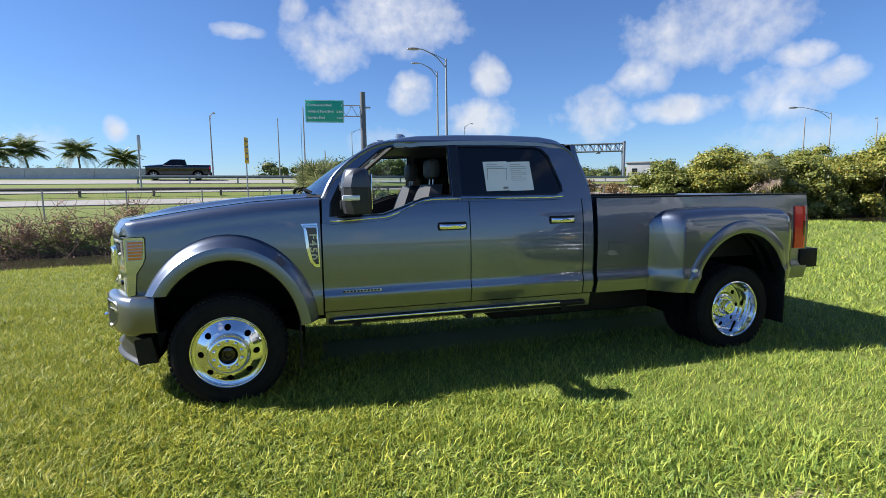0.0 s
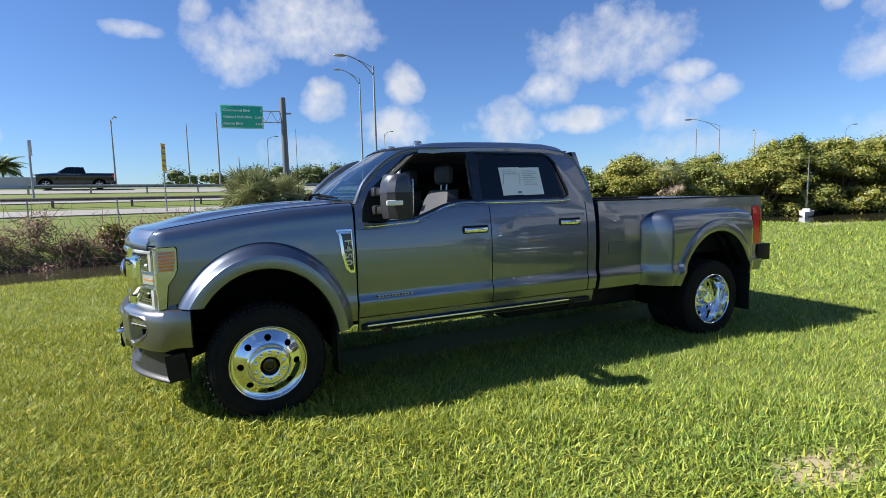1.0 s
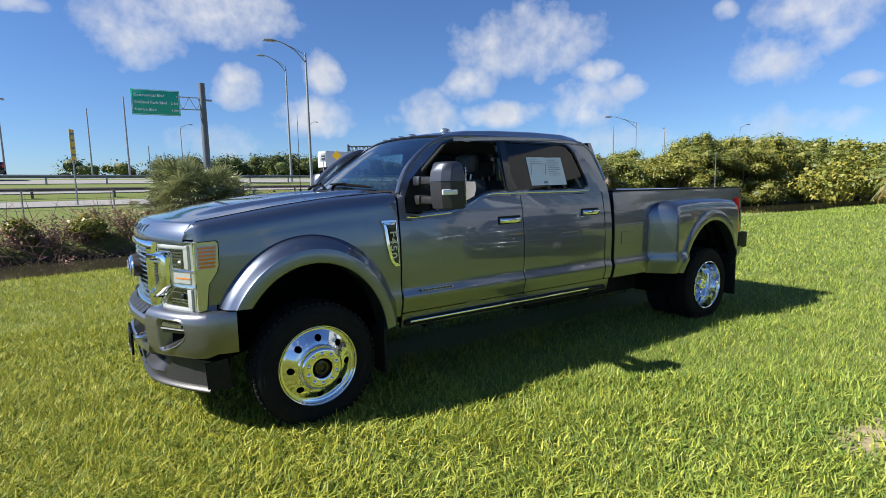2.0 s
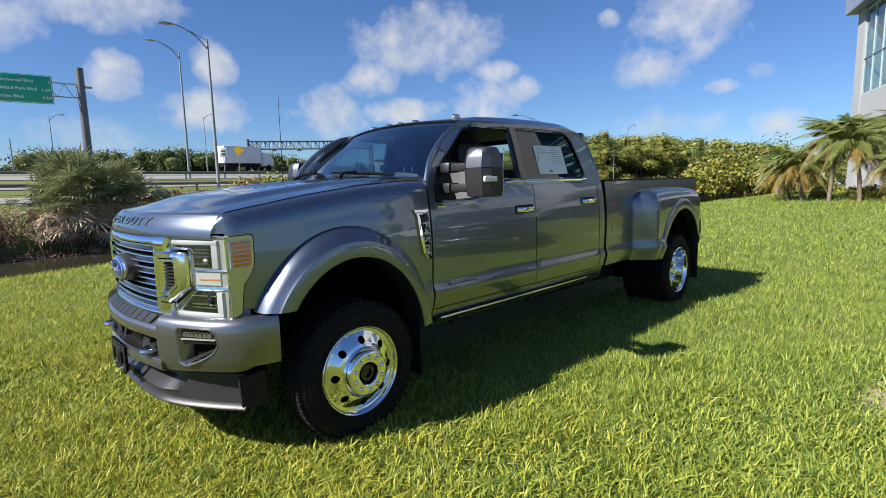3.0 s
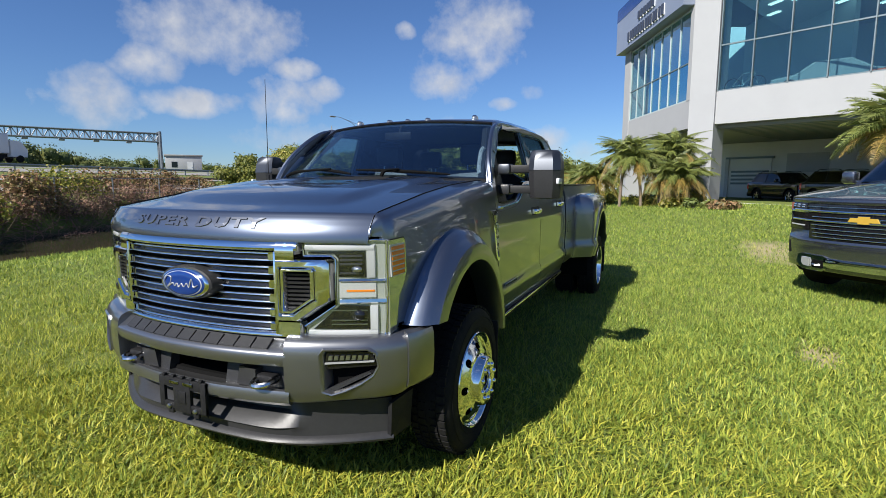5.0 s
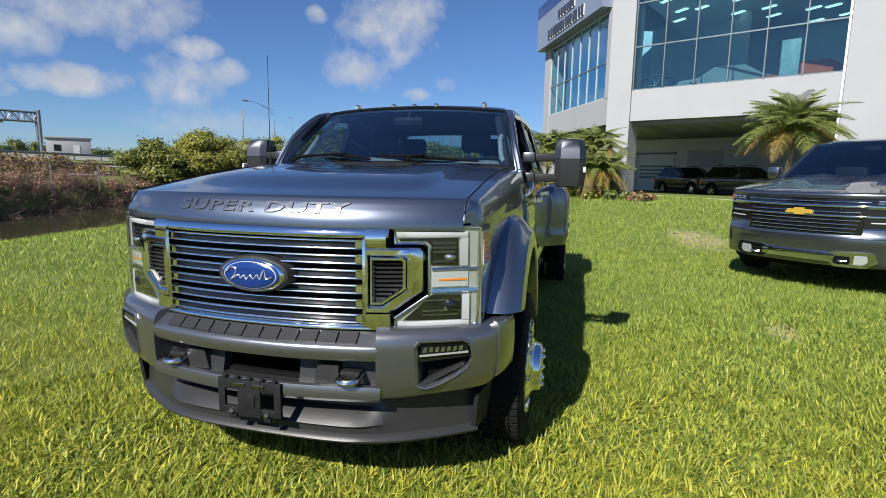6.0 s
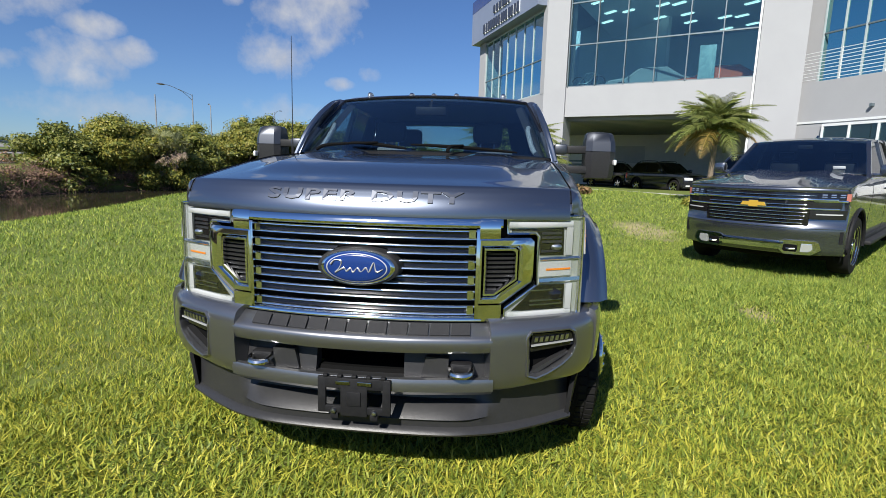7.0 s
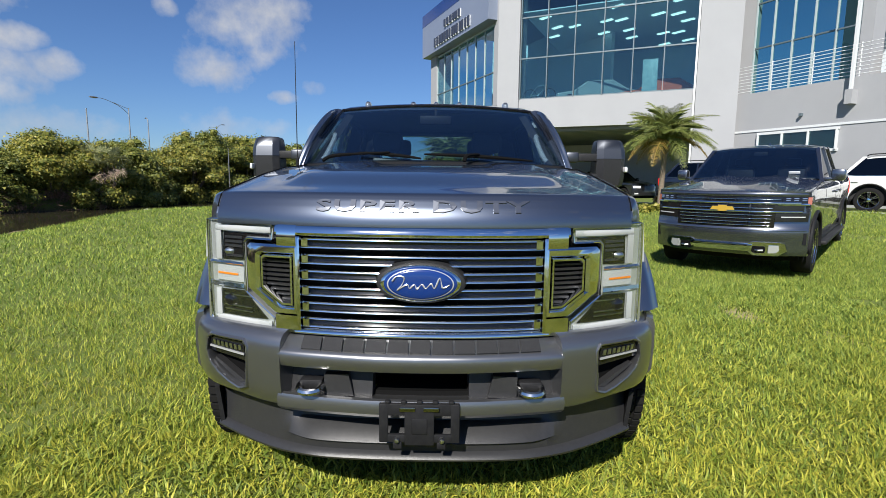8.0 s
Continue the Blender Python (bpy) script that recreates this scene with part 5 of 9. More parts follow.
raised_words("SUPER DUTY", 0.078, lambda u, v, w: on_hood(u * 1.66, v, w * 0.6), hood, M["letter"], "raised letter of the hood's own grey")
for s in (1, -1):
    raised_words("F450", 0.074, lambda u, v, w: Vector((0.630 - s * (v - 0.027) * 1.05, s * (fy(0.63, 1.14) - 0.006 + (0.004 if w > 0 else 0.0)), 1.142 - u * 1.24)), inlays[s], M["letter_bright"], "pale letter", 1.15, 0.0012)
# ---- cargo bed with its wide rear fenders ----
BED = [(0.56, 0.965), (0.62, 0.985), (0.66, 0.995), (0.735, 1.013), (0.752, 1.012), (0.79, 0.992), (0.83, 0.992), (0.95, 0.997), (1.06, 0.998), (1.16, 0.995), (1.27, 0.988), (1.38, 0.976), (1.475, 0.960)]
bed_y = lambda x, z: interp(z, BED)


def bed_low(x):
    a = arch(x, 4.53, 0.56, 0.65)
    return a if a and a > 0.62 else 0.615


xs = np.concatenate([np.linspace(3.105, 3.96, 10), 4.53 - 0.56 * np.cos(np.linspace(0.03, math.pi - 0.03, 34)), np.linspace(5.1, 5.40, 6), [5.52, 5.56]])
xs = sorted(set(round(float(x), 4) for x in xs))


FTOP = [(3.64, 1.215), (3.70, 1.285), (3.80, 1.340), (3.92, 1.362), (4.3, 1.375), (4.8, 1.372), (5.05, 1.35), (5.20, 1.28), (5.30, 1.16), (5.37, 1.0)]
def lip_band():
    """The rolled lip of the rear wheel opening, riding on the fender's skin."""
    rings = []
    for a in np.linspace(radians(7), radians(172), 48):
        c, s = math.cos(a), math.sin(a)
        ring = []
        for f, o in ((1.0, -0.004), (0.93, 0.005), (0.8, 0.012), (0.5, 0.018), (0.2, 0.022), (0.03, 0.016), (0.0, 0.004), (0.0, -0.09), (1.0, -0.09)):
            x, z = 4.53 + (0.53 + 0.11 * f) * c, 0.5 + (0.625 + 0.12 * f) * s
            ring.append((x, bed_y(x, min(z, 1.1)) + 0.206 * (1 - float(smoothstep(5.0, 5.37, x))) + o, z))
        rings.append(ring)
    return loft(rings, True, True)


for s in (1, -1):
    turn = (lambda vf: vf) if s > 0 else mirrored
    side = geo("bed_side", turn(flank(3.1, 5.56, bed_low, lambda x: 1.475 if x < 5.5 else 1.47, xs=xs, nz=22, yfun=bed_y, thick=0.05)), M["paint"], truck)
    fxs = sorted(set(round(float(x), 4) for x in np.concatenate([np.linspace(3.645, 3.97, 16), 4.53 - 0.555 * np.cos(np.linspace(0.02, math.pi - 0.02, 40)), np.linspace(5.09, 5.365, 10)])))

    def fender_low(x):
        a = arch(x, 4.53, 0.55, 0.645)
        return a if a and a > 0.60 else (0.60 if x < 4.5 else 0.62)
    grid = []
    for x in fxs:
        full = 0.205 * float(smoothstep(3.645, 3.87, x) * (1 - smoothstep(5.06, 5.37, x))) + 0.003
        lo, hi = fender_low(x), interp(x, FTOP)
        shoulder = max(hi - 0.20, lo + 0.04)
        col = [(x, bed_y(x, min(z, 1.2)) + full, z) for z in np.linspace(lo, shoulder, 12)]
        for f, d in ((0.985, 0.35), (0.93, 0.62), (0.82, 0.80), (0.62, 0.92), (0.35, 0.98), (0.0, 1.0)):
            z = shoulder + (hi - shoulder) * d
            col.append((x, bed_y(x, z) + full * f, z))
        grid.append(col)
    fen = geo("rear_fender", turn(shell(grid, 0.03, (0, -1, 0))), M["paint"], truck, "wide bulging rear fender over the dual wheels")
    geo("fender_lip", turn(lip_band()), M["paint"], fen)
    geo("side_marker", turn(moved(revolve([(0.0, 0.012), (0.02, 0.011), (0.03, 0.004), (0.032, -0.004)], 16), Matrix.Translation((3.985, 1.208, 0.80)) @ Matrix.Diagonal((1.1, 1, 0.7, 1)))), M["lamp_white"], fen, "small pale side marker")
    geo("wheel_liner", turn(loft([[(4.53 + 0.57 * math.cos(a), y, 0.5 + 0.66 * math.sin(a)) for a in np.linspace(-0.25, math.pi + 0.25, 30)] for y in (1.12, 0.52, 0.50)] + [[(4.53 + 0.05 * math.cos(a), 0.50, 0.5 + 0.05 * math.sin(a)) for a in np.linspace(-0.25, math.pi + 0.25, 30)]], False, False)), M["void"], truck)
    geo("mud_flap", turn(box(5.06, 5.075, 0.70, 1.20, 0.22, 0.70, 0.004)), M["black"], truck, "black rubber mud flap")
    geo("rail_cap", turn(box(3.10, 5.555, 0.885, 0.975, 1.470, 1.484, 0.005)), M["black"], side, "black plastic rail cap")
    geo("bed_inner_wall", turn(box(3.12, 5.5, 0.86, 0.885, 0.90, 1.474)), M["black"], truck)
    tail = geo("tail_lamp", turn(flank(5.385, 5.585, lambda x: 0.925, lambda x: 1.355, 8, 12, thick=0.12, yfun=lambda x, z: bed_y(x, z) + 0.012 - 0.03 * float(smoothstep(5.5, 5.585, x)))), M["red"], truck, "tall red tail lamp")
    geo("lamp_centre", turn(flank(5.49, 5.586, lambda x: 1.05, lambda x: 1.20, 6, 6, thick=0.02, yfun=lambda x, z: bed_y(x, z) + 0.0145 - 0.029 * float(smoothstep(5.5, 5.585, x)))), material("smoked_red_lens", (0.10, 0.012, 0.01), 0.2, coat=0.8), tail)
    geo("rear_bumper_end", turn(box(5.47, 5.71, 0.70, 1.01, 0.72, 0.915, 0.012)), M["black"], truck, "dark rear bumper end")
    geo("bed_decal", turn(loft([[(x, bed_y(x, z) + 0.0015, z) for x, z in ((5.13, 1.285), (5.33, 1.285), (5.36, 1.215), (5.16, 1.215))], [(x, bed_y(x, z) + 0.003, z) for x, z in ((5.13, 1.285), (5.33, 1.285), (5.36, 1.215), (5.16, 1.215))]])), material("dark_decal", (0.10, 0.05, 0.05), 0.4), side, "small dark decal of plain bars")
geo("fuel_door", mirrored(ring_panel(dense([(3.215, 0.955), (3.215, 1.065), (3.415, 1.065), (3.415, 0.955)], 3), dense([(3.2115, 0.9515), (3.2115, 1.0685), (3.4185, 1.0685), (3.4185, 0.9515)], 3), 0.003, lambda x, z: bed_y(x, z) + 0.001)), M["void"], truck, "fine gap round the fuel door")
geo("fuel_door_panel", mirrored(flank(3.213, 3.417, lambda x: 0.953, lambda x: 1.067, 6, 6, thick=0.004, yfun=lambda x, z: bed_y(x, z) + 0.003)), M["paint"], truck)
geo("bed_floor", box(3.12, 5.5, -0.88, 0.88, 0.86, 0.90), M["black"], truck)
geo("bed_front_wall", box(3.105, 3.14, -0.93, 0.93, 0.62, 1.47), M["paint"], truck)
geo("tailgate", box(5.50, 5.575, -0.86, 0.86, 0.90, 1.478, 0.02), M["paint"], truck, "grey tailgate")
geo("rear_bumper", box(5.52, 5.70, -0.72, 0.72, 0.68, 0.88, 0.03), M["black"], truck)

# ---- chassis, so that light does not pass below the body ----
both("frame_rail", box(-0.75, 5.4, 0.36, 0.46, 0.50, 0.66), M["void"], truck)
geo("floor_pan", box(0.5, 3.05, -0.93, 0.93, 0.56, 0.62), M["void"], truck)
geo("engine_bay", box(-0.72, 0.55, -0.5, 0.5, 0.55, 1.22), M["void"], truck)
geo("inner_fender", box(-0.70, 0.58, -0.80, 0.80, 1.12, 1.24), M["void"], truck)
geo("fuel_tank", box(2.2, 3.9, -0.70, -0.30, 0.36, 0.60, 0.04), M["black"], truck)
for x in (0.0, 4.47):
    geo("axle", join(tube([(x, -0.95, 0.405), (x, 0.95, 0.405)], 0.055, 10), moved(revolve([(0.0, -0.16), (0.12, -0.12), (0.17, 0), (0.12, 0.12), (0.0, 0.16)], 16), Matrix.Translation((x, 0.12, 0.405)))), M["black"], truck)


# ---- wheels ----
def disc_with_holes(profile_y, r0, r1, holes, hole_r, sweep=0.022):
    """A wheel disc between radii r0 and r1 with round hand holes through it."""
    verts, faces = [], []
    step = 2 * math.pi / holes
    rm = (r0 + r1) / 2
    m = 32
    for h in range(holes):
        a0 = h * step
        border, circle = [], []
        for k in range(m):
            t = 2 * math.pi * k / m
            c, s = math.cos(t), math.sin(t)
            q = max(abs(c), abs(s))
            ua, ur = c / q, s / q
            border.append((a0 + ua * step / 2, rm + ur * (r1 - r0) / 2))
            circle.append((a0 + c * hole_r / rm, rm + s * hole_r))
        base = len(verts)
        rings = [border]
        for f in (0.5, 1.0):
            rings.append([(b[0] + (c[0] - b[0]) * f, b[1] + (c[1] - b[1]) * f) for b, c in zip(border, circle)])
        for ring in rings:
            verts += [(r * math.cos(a), profile_y(r), r * math.sin(a)) for a, r in ring]
        verts += [(r * math.cos(a), profile_y(r) - sweep, r * math.sin(a)) for a, r in circle]
        for i in range(3):
            for k in range(m):
                l = (k + 1) % m
                faces.append((base + i * m + k, base + i * m + l, base + (i + 1) * m + l, base + (i + 1) * m + k))
    return verts, faces


TYRE = [(0.255, -0.095), (0.262, -0.108), (0.30, -0.116), (0.345, -0.117), (0.375, -0.110), (0.392, -0.098), (0.401, -0.080), (0.404, -0.04), (0.405, 0.0), (0.404, 0.04), (0.401, 0.080), (0.392, 0.098), (0.375, 0.110), (0.345, 0.117), (0.30, 0.116), (0.262, 0.108), (0.255, 0.095)]


def tyre_parts(w, yc):
    tyre = geo("tyre", moved(revolve(TYRE, 64), Matrix.Translation((0, yc, 0))), M["rubber"], w, "black rubber tyre")
    treads = []
    for k in range(56):
        a = 2 * math.pi * k / 56
        for j, y in enumerate((-0.075, -0.028, 0.028, 0.075)):
            treads.append(moved(box(-0.0165, 0.0165, y - 0.019, y + 0.019, 0.398, 0.411), Matrix.Translation((0, yc, 0)) @ Matrix.Rotation(a + 0.03 * (j % 2), 4, "Y")))
    geo("tread", join(*treads), M["rubber"], tyre, smooth=False)
    bands = [moved(revolve([(r - 0.002, 0.1172), (r, 0.1195), (r + 0.002, 0.1172)], 64), Matrix.Translation((0, yc, 0))) for r in (0.292, 0.352)]
    geo("sidewall_rib", join(*bands), M["rubber"], tyre)


def nuts(w, y0, r, n=10):
    for k in range(n):
        a = 2 * math.pi * (k + 0.5) / n
        geo("lug_nut", moved(revolve([(0.0, 0.014), (0.006, 0.0135), (0.011, 0.010), (0.0135, 0.004), (0.015, -0.002)], 10), Matrix.Translation((r * math.cos(a), y0, r * math.sin(a)))), M["chrome"], w)


def front_wheel(m):
    w = new("front_wheel")
    w.parent, w.matrix_local = truck, m
    tyre_parts(w, 0.0)
    rim_edge = [(0.252, -0.09), (0.247, 0.06), (0.250, 0.100), (0.257, 0.114), (0.264, 0.118), (0.268, 0.112), (0.262, 0.104)]
    face = lambda r: interp(r, [(0.145, 0.138), (0.17, 0.130), (0.20, 0.114), (0.225, 0.100), (0.248, 0.092)])
    geo("rim", join(revolve(rim_edge[1:], 64), disc_with_holes(face, 0.150, 0.226, 8, 0.0225), revolve([(0.226, face(0.226)), (0.236, 0.094), (0.243, 0.096), (0.248, 0.104), (0.252, 0.110)], 64), revolve([(0.150, face(0.150)), (0.143, 0.142), (0.138, 0.150), (0.134, 0.172), (0.128, 0.180), (0.118, 0.184), (0.074, 0.184), (0.066, 0.180), (0.062, 0.168), (0.060, 0.14)], 64)), M["polished"], w, "polished forged rim with eight hand holes")
    nuts(w, 0.183, 0.097)
    geo("hub", join(revolve([(0.06, 0.135), (0.05, 0.14), (0.046, 0.165), (0.030, 0.168), (0.026, 0.15), (0.0, 0.148)], 24)), M["gloss_black"], w, "dark hub centre")
    geo("brake", revolve([(0.24, 0.02), (0.05, 0.03), (0.05, -0.02), (0.24, -0.02)], 32, closed=True), M["void"], w)
    return w


def rear_wheel(m):
    w = new("rear_wheel")
    w.parent, w.matrix_local = truck, m
    tyre_parts(w, 0.0)
    tyre_parts(w, -0.29)
    face = lambda r: interp(r, [(0.13, -0.035), (0.17, -0.040), (0.225, -0.055)])
    geo("rim", join(revolve([(0.252, -0.05), (0.262, 0.108), (0.266, 0.116), (0.258, 0.120), (0.250, 0.114), (0.245, 0.095), (0.236, 0.06), (0.232, -0.03), (0.224, -0.050), (0.214, -0.0525)], 64), disc_with_holes(face, 0.140, 0.214, 8, 0.021), revolve([(0.140, -0.036), (0.132, -0.030), (0.128, -0.012), (0.12, -0.006), (0.076, -0.006), (0.070, 0.0)], 64)), M["polished"], w, "deep-dished polished rim")
    geo("hub", revolve([(0.074, -0.01), (0.070, 0.03), (0.064, 0.060), (0.052, 0.068), (0.030, 0.066), (0.026, 0.055), (0.0, 0.054)], 28), M["chrome"], w, "bright hub cap")
    nuts(w, -0.006, 0.102)
    return w


for x, y, maker in ((0.0, 0.985, front_wheel), (4.47, 1.085, rear_wheel)):
    maker(pose(x, y, 0.405))
    maker(pose(x, -y, 0.405, 0, 0, 180))

# ---- tow mirrors ----
for s in (1, -1):
    slim = (lambda y: 1.150 + (y - 1.126) * 0.84) if s < 0 else (lambda y: 1.105 + (y - 1.126) * 0.80)   # the head on the canal side is drawn in
    turn = (lambda vf: ([(x, slim(y) if y > 1.03 else y, z) for x, y, z in vf[0]], *vf[1:])) if s > 0 else (lambda vf: mirrored(([(x, slim(y) if y > 1.03 else y, z) for x, y, z in vf[0]], *vf[1:])))

    def mirror_ring(z, x0, x1, y0, y1):
        return [(x, y, z) for x, y in ((x0 + 0.03, y0), (x1 - 0.02, y0), (x1, y0 + 0.02), (x1, y1 - 0.03), (x1 - 0.03, y1), (x0 + 0.06, y1), (x0 + 0.01, y1 - 0.05), (x0, y0 + 0.05))]
    low = [mirror_ring(z, a, b, c, d) for z, a, b, c, d in ((1.393, 0.865, 1.02, 1.15, 1.35), (1.399, 0.848, 1.034, 1.134, 1.368), (1.46, 0.836, 1.04, 1.128, 1.376), (1.585, 0.83, 1.035, 1.126, 1.374))]
    high = [mirror_ring(z, a, b, c, d) for z, a, b, c, d in ((1.586, 0.827, 1.038, 1.124, 1.376), (1.65, 0.838, 1.028, 1.126, 1.372), (1.704, 0.856, 1.012, 1.132, 1.356), (1.718, 0.866, 1.0, 1.142, 1.340), (1.722, 0.89, 0.985, 1.165, 1.315))]
    mir = geo("mirror", turn(loft(low)), M["recess_grey"], truck, "tall tow mirror, grey cap over dark plastic")
    geo("mirror_cap", turn(loft(high)), M["mirror_shell"], mir, "body-coloured grey cap")
    geo("mirror_glass", turn(box(1.034, 1.040, 1.15, 1.35, 1.43, 1.68, 0.002)), M["chrome"], mir)
    geo("turn_signal", turn(box(0.826, 0.95, 1.355, 1.379, 1.492, 1.530, 0.008)), M["lamp_white"], mir, "pale turn signal strip")
    for za, zb in ((1.595, 1.585), (1.455, 1.465)):
        geo("mirror_arm", turn(box(0.86, 0.93, 0.93, 1.15, za - 0.028, za + 0.028, 0.012)), M["dark_grey"], mir)
        geo("arm_sleeve", turn(box(0.84, 0.95, 0.93, 1.02, za - 0.036, za + 0.036, 0.014)), M["mirror_shell" if za > 1.5 else "dam_plastic"], mir)
    geo("mirror_sail", turn(loft([[(x, side_y(x, z) - 0.018, z) for x, z in ((0.77, 1.37), (0.78, 1.52), (0.95, 1.70), (0.97, 1.37))], [(x, side_y(x, z) - 0.004, z) for x, z in ((0.77, 1.37), (0.78, 1.52), (0.95, 1.70), (0.97, 1.37))]])), M["black"], mir)

# papers stuck inside the rear side window
sheet = thing("window_papers", "two white printed sheets taped in the tinted rear side window", "paper")
sheet.parent = None
for x0, x1, k in ((2.075, 2.285, 0), (2.292, 2.505, 1)):
    yy = lambda z: -(side_y(2.2, z) - 0.0165)
    q = [(x0, 1.545), (x1 + 0.012, 1.55), (x1 - 0.005, 1.80), (x0 - 0.012, 1.795)]
    pg = geo("sheet", loft([[(x, yy(z), z) for x, z in q], [(x, yy(z) - 0.0012, z) for x, z in q]]), M["paper"], sheet)
    for r in range(9 if k else 3):
        z = 1.775 - 0.017 * r
        geo("print_line", box(x0 + 0.02, x0 + 0.02 + (0.15 if r % 3 else 0.10), yy(z) - 0.0028, yy(z) - 0.0016, z - 0.003, z), M["print"], pg)
    if not k:
        geo("print_block", box(x1 - 0.055, x1 - 0.01, yy(1.57) - 0.003, yy(1.57) - 0.0016, 1.558, 1.582), M["print"], pg)
        geo("print_frame", join(*[box(a, b, yy(1.67) - 0.0075, yy(1.67) - 0.006, c, d) for a, b, c, d in ((x0 + 0.015, x1 - 0.015, 1.735, 1.738), (x0 + 0.015, x0 + 0.018, 1.60, 1.735), (x1 - 0.02, x1 - 0.017, 1.60, 1.735))]), M["print"], pg)

# ---- cab interior ----
def seat(x, y, w, light):
    st = thing("truck_seat", "grey leather bucket seat with a tall headrest" if w < 0.7 else "wide grey leather rear bench with headrests", "seat", pose(x, y, 0))
    back = "leather_light" if light else "leather"
    geo("cushion", box(-0.28, 0.25, -w / 2, w / 2, 0.93, 1.08, 0.05), M["leather"], st)
    base = geo("seat_base", box(-0.22, 0.22, -w / 2 + 0.04, w / 2 - 0.04, 0.62, 0.94), M["interior"], st)
    geo("backrest", loft([[(0.20 + 0.22 * t + dx, dy, 1.05 + 0.56 * t) for dx, dy in ((-0.06, -ww), (-0.075, -ww * 0.5), (-0.075, ww * 0.5), (-0.06, ww), (0.05, ww), (0.07, 0), (0.05, -ww))] for t, ww in ((0, w / 2), (0.5, w / 2), (0.85, w / 2 * 0.94), (1, w / 2 * 0.72))]), M[back], st)
    for hy in ((0,) if w < 0.7 else (-0.42, 0.42)):
        head = geo("headrest", moved(box(0.36, 0.47, hy - 0.13, hy + 0.13, 1.66, 1.84, 0.045), Matrix()), M["leather"], st)
        for d in (-0.06, 0.06):
            geo("headrest_post", tube([(0.41, hy + d, 1.58), (0.42, hy + d, 1.68)], 0.008, 6), M["steel"], head)
    return st


seat(1.30, -0.43, 0.54, True)
seat(1.30, 0.43, 0.54, True)
seat(2.20, 0.0, 1.40, False)
grid = [[(x, y, z - 0.02 * (y / 0.9) ** 2) for x, z in ((0.62, 1.50), (0.80, 1.50), (0.98, 1.475), (1.02, 1.44), (1.0, 1.30), (0.95, 1.05))] for y in np.linspace(-0.86, 0.86, 24)]
geo("dashboard", shell(grid, 0.05, (-0.5, 0, -0.6)), M["interior"], truck, "dark dashboard below the windshield")
wheel_m = Matrix.Translation((1.04, -0.43, 1.36)) @ Matrix.Rotation(radians(-62), 4, "Y")
geo("steering_wheel", moved(join(tube([(0.185 * math.cos(a), 0.185 * math.sin(a), 0) for a in np.linspace(0, 2 * math.pi, 33)], 0.015, 8, False), box(-0.17, 0.17, -0.022, 0.022, -0.012, 0.012, 0.006), revolve([(0.0, 0.03), (0.05, 0.028), (0.065, 0.01), (0.065, -0.02)], 20, "z")), wheel_m), M["leather"], truck, "dark steering wheel")
geo("rear_view_mirror", join(box(1.10, 1.125, -0.12, 0.12, 1.84, 1.905, 0.012), tube([(1.12, 0, 1.88), (1.17, 0, 1.955)], 0.012, 6)), M["black"], truck)
geo("headliner", box(1.30, 2.9, -0.74, 0.74, 1.945, 1.965), M["leather"], truck)
both("door_card", flank(0.78, 2.9, lambda x: 0.65, lambda x: belt(x) + 0.02, 12, 6, thick=0.03, yfun=lambda x, z: side_y(x, z) - 0.06), M["interior"], truck)
both("grab_handle", tube(curve_points([(0.86, 0.80, 1.56), (0.90, 0.775, 1.60), (1.02, 0.745, 1.72), (1.06, 0.75, 1.755)], 10), 0.018, 8), M["pale_trim"], truck, "pale grab handle on the pillar")
both("pillar_lining", loft([[(p + Vector((0.03, -0.045, -0.02)) + Vector(o)) for o in ((0, 0.02, 0), (0.03, 0, 0), (0, -0.05, 0), (-0.03, 0, 0))] for p in (ws_bottom(0.9).lerp(ws_top(0.74), t) for t in np.linspace(0, 1, 6))]), M["interior"], truck)
# ---- the white showroom building ----
M["stucco"] = material("white_stucco", (0.340, 0.345, 0.355), 0.85, second=(0.318, 0.323, 0.333), scale=0.8, bump=0.25, bump_scale=60)
M["blue_panel"] = material("blue_grey_metal_panel", (0.23, 0.27, 0.36), 0.45, 0.3, second=(0.26, 0.30, 0.39), scale=0.5)
M["mullion"] = material("grey_window_frame", (0.15, 0.19, 0.21), 0.45, 0.4)
M["mullion_pale"] = material("pale_green_window_frame", (0.36, 0.42, 0.43), 0.5)
M["mullion_white"] = material("white_window_frame", (0.62, 0.64, 0.64), 0.5)
M["garage_white"] = material("white_garage_paint", (0.78, 0.78, 0.77), 0.8, second=(0.70, 0.70, 0.69), scale=0.8)
M["sign_letter"] = material("dark_sign_letters", (0.05, 0.06, 0.09), 0.4, 0.3)
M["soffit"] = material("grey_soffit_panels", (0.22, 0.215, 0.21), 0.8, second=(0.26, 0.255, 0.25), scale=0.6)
M["wing_glass"] = thin_glass("green_wing_glass", (0.50, 0.70, 0.70), 0.01, 1.3)
M["shop_glass"] = thin_glass("blue_green_shop_glass", (0.48, 0.72, 0.76), 0.01, 1.9)
M["shop_wall"] = material("showroom_wall", (0.60, 0.66, 0.70), 0.8, second=(0.66, 0.71, 0.74), scale=0.4)
M["lamp_glow"] = material("ceiling_lamp", (0.9, 0.9, 0.88), 0.5, emit=((1.0, 0.95, 0.84), 1.5))
M["shutter"] = material("grey_shutter", (0.55, 0.56, 0.57), 0.6, second=(0.48, 0.49, 0.5), scale=1.2)

building = thing("showroom_building", "white two-storey car showroom building with blue-green glass fronts over parking", "building")


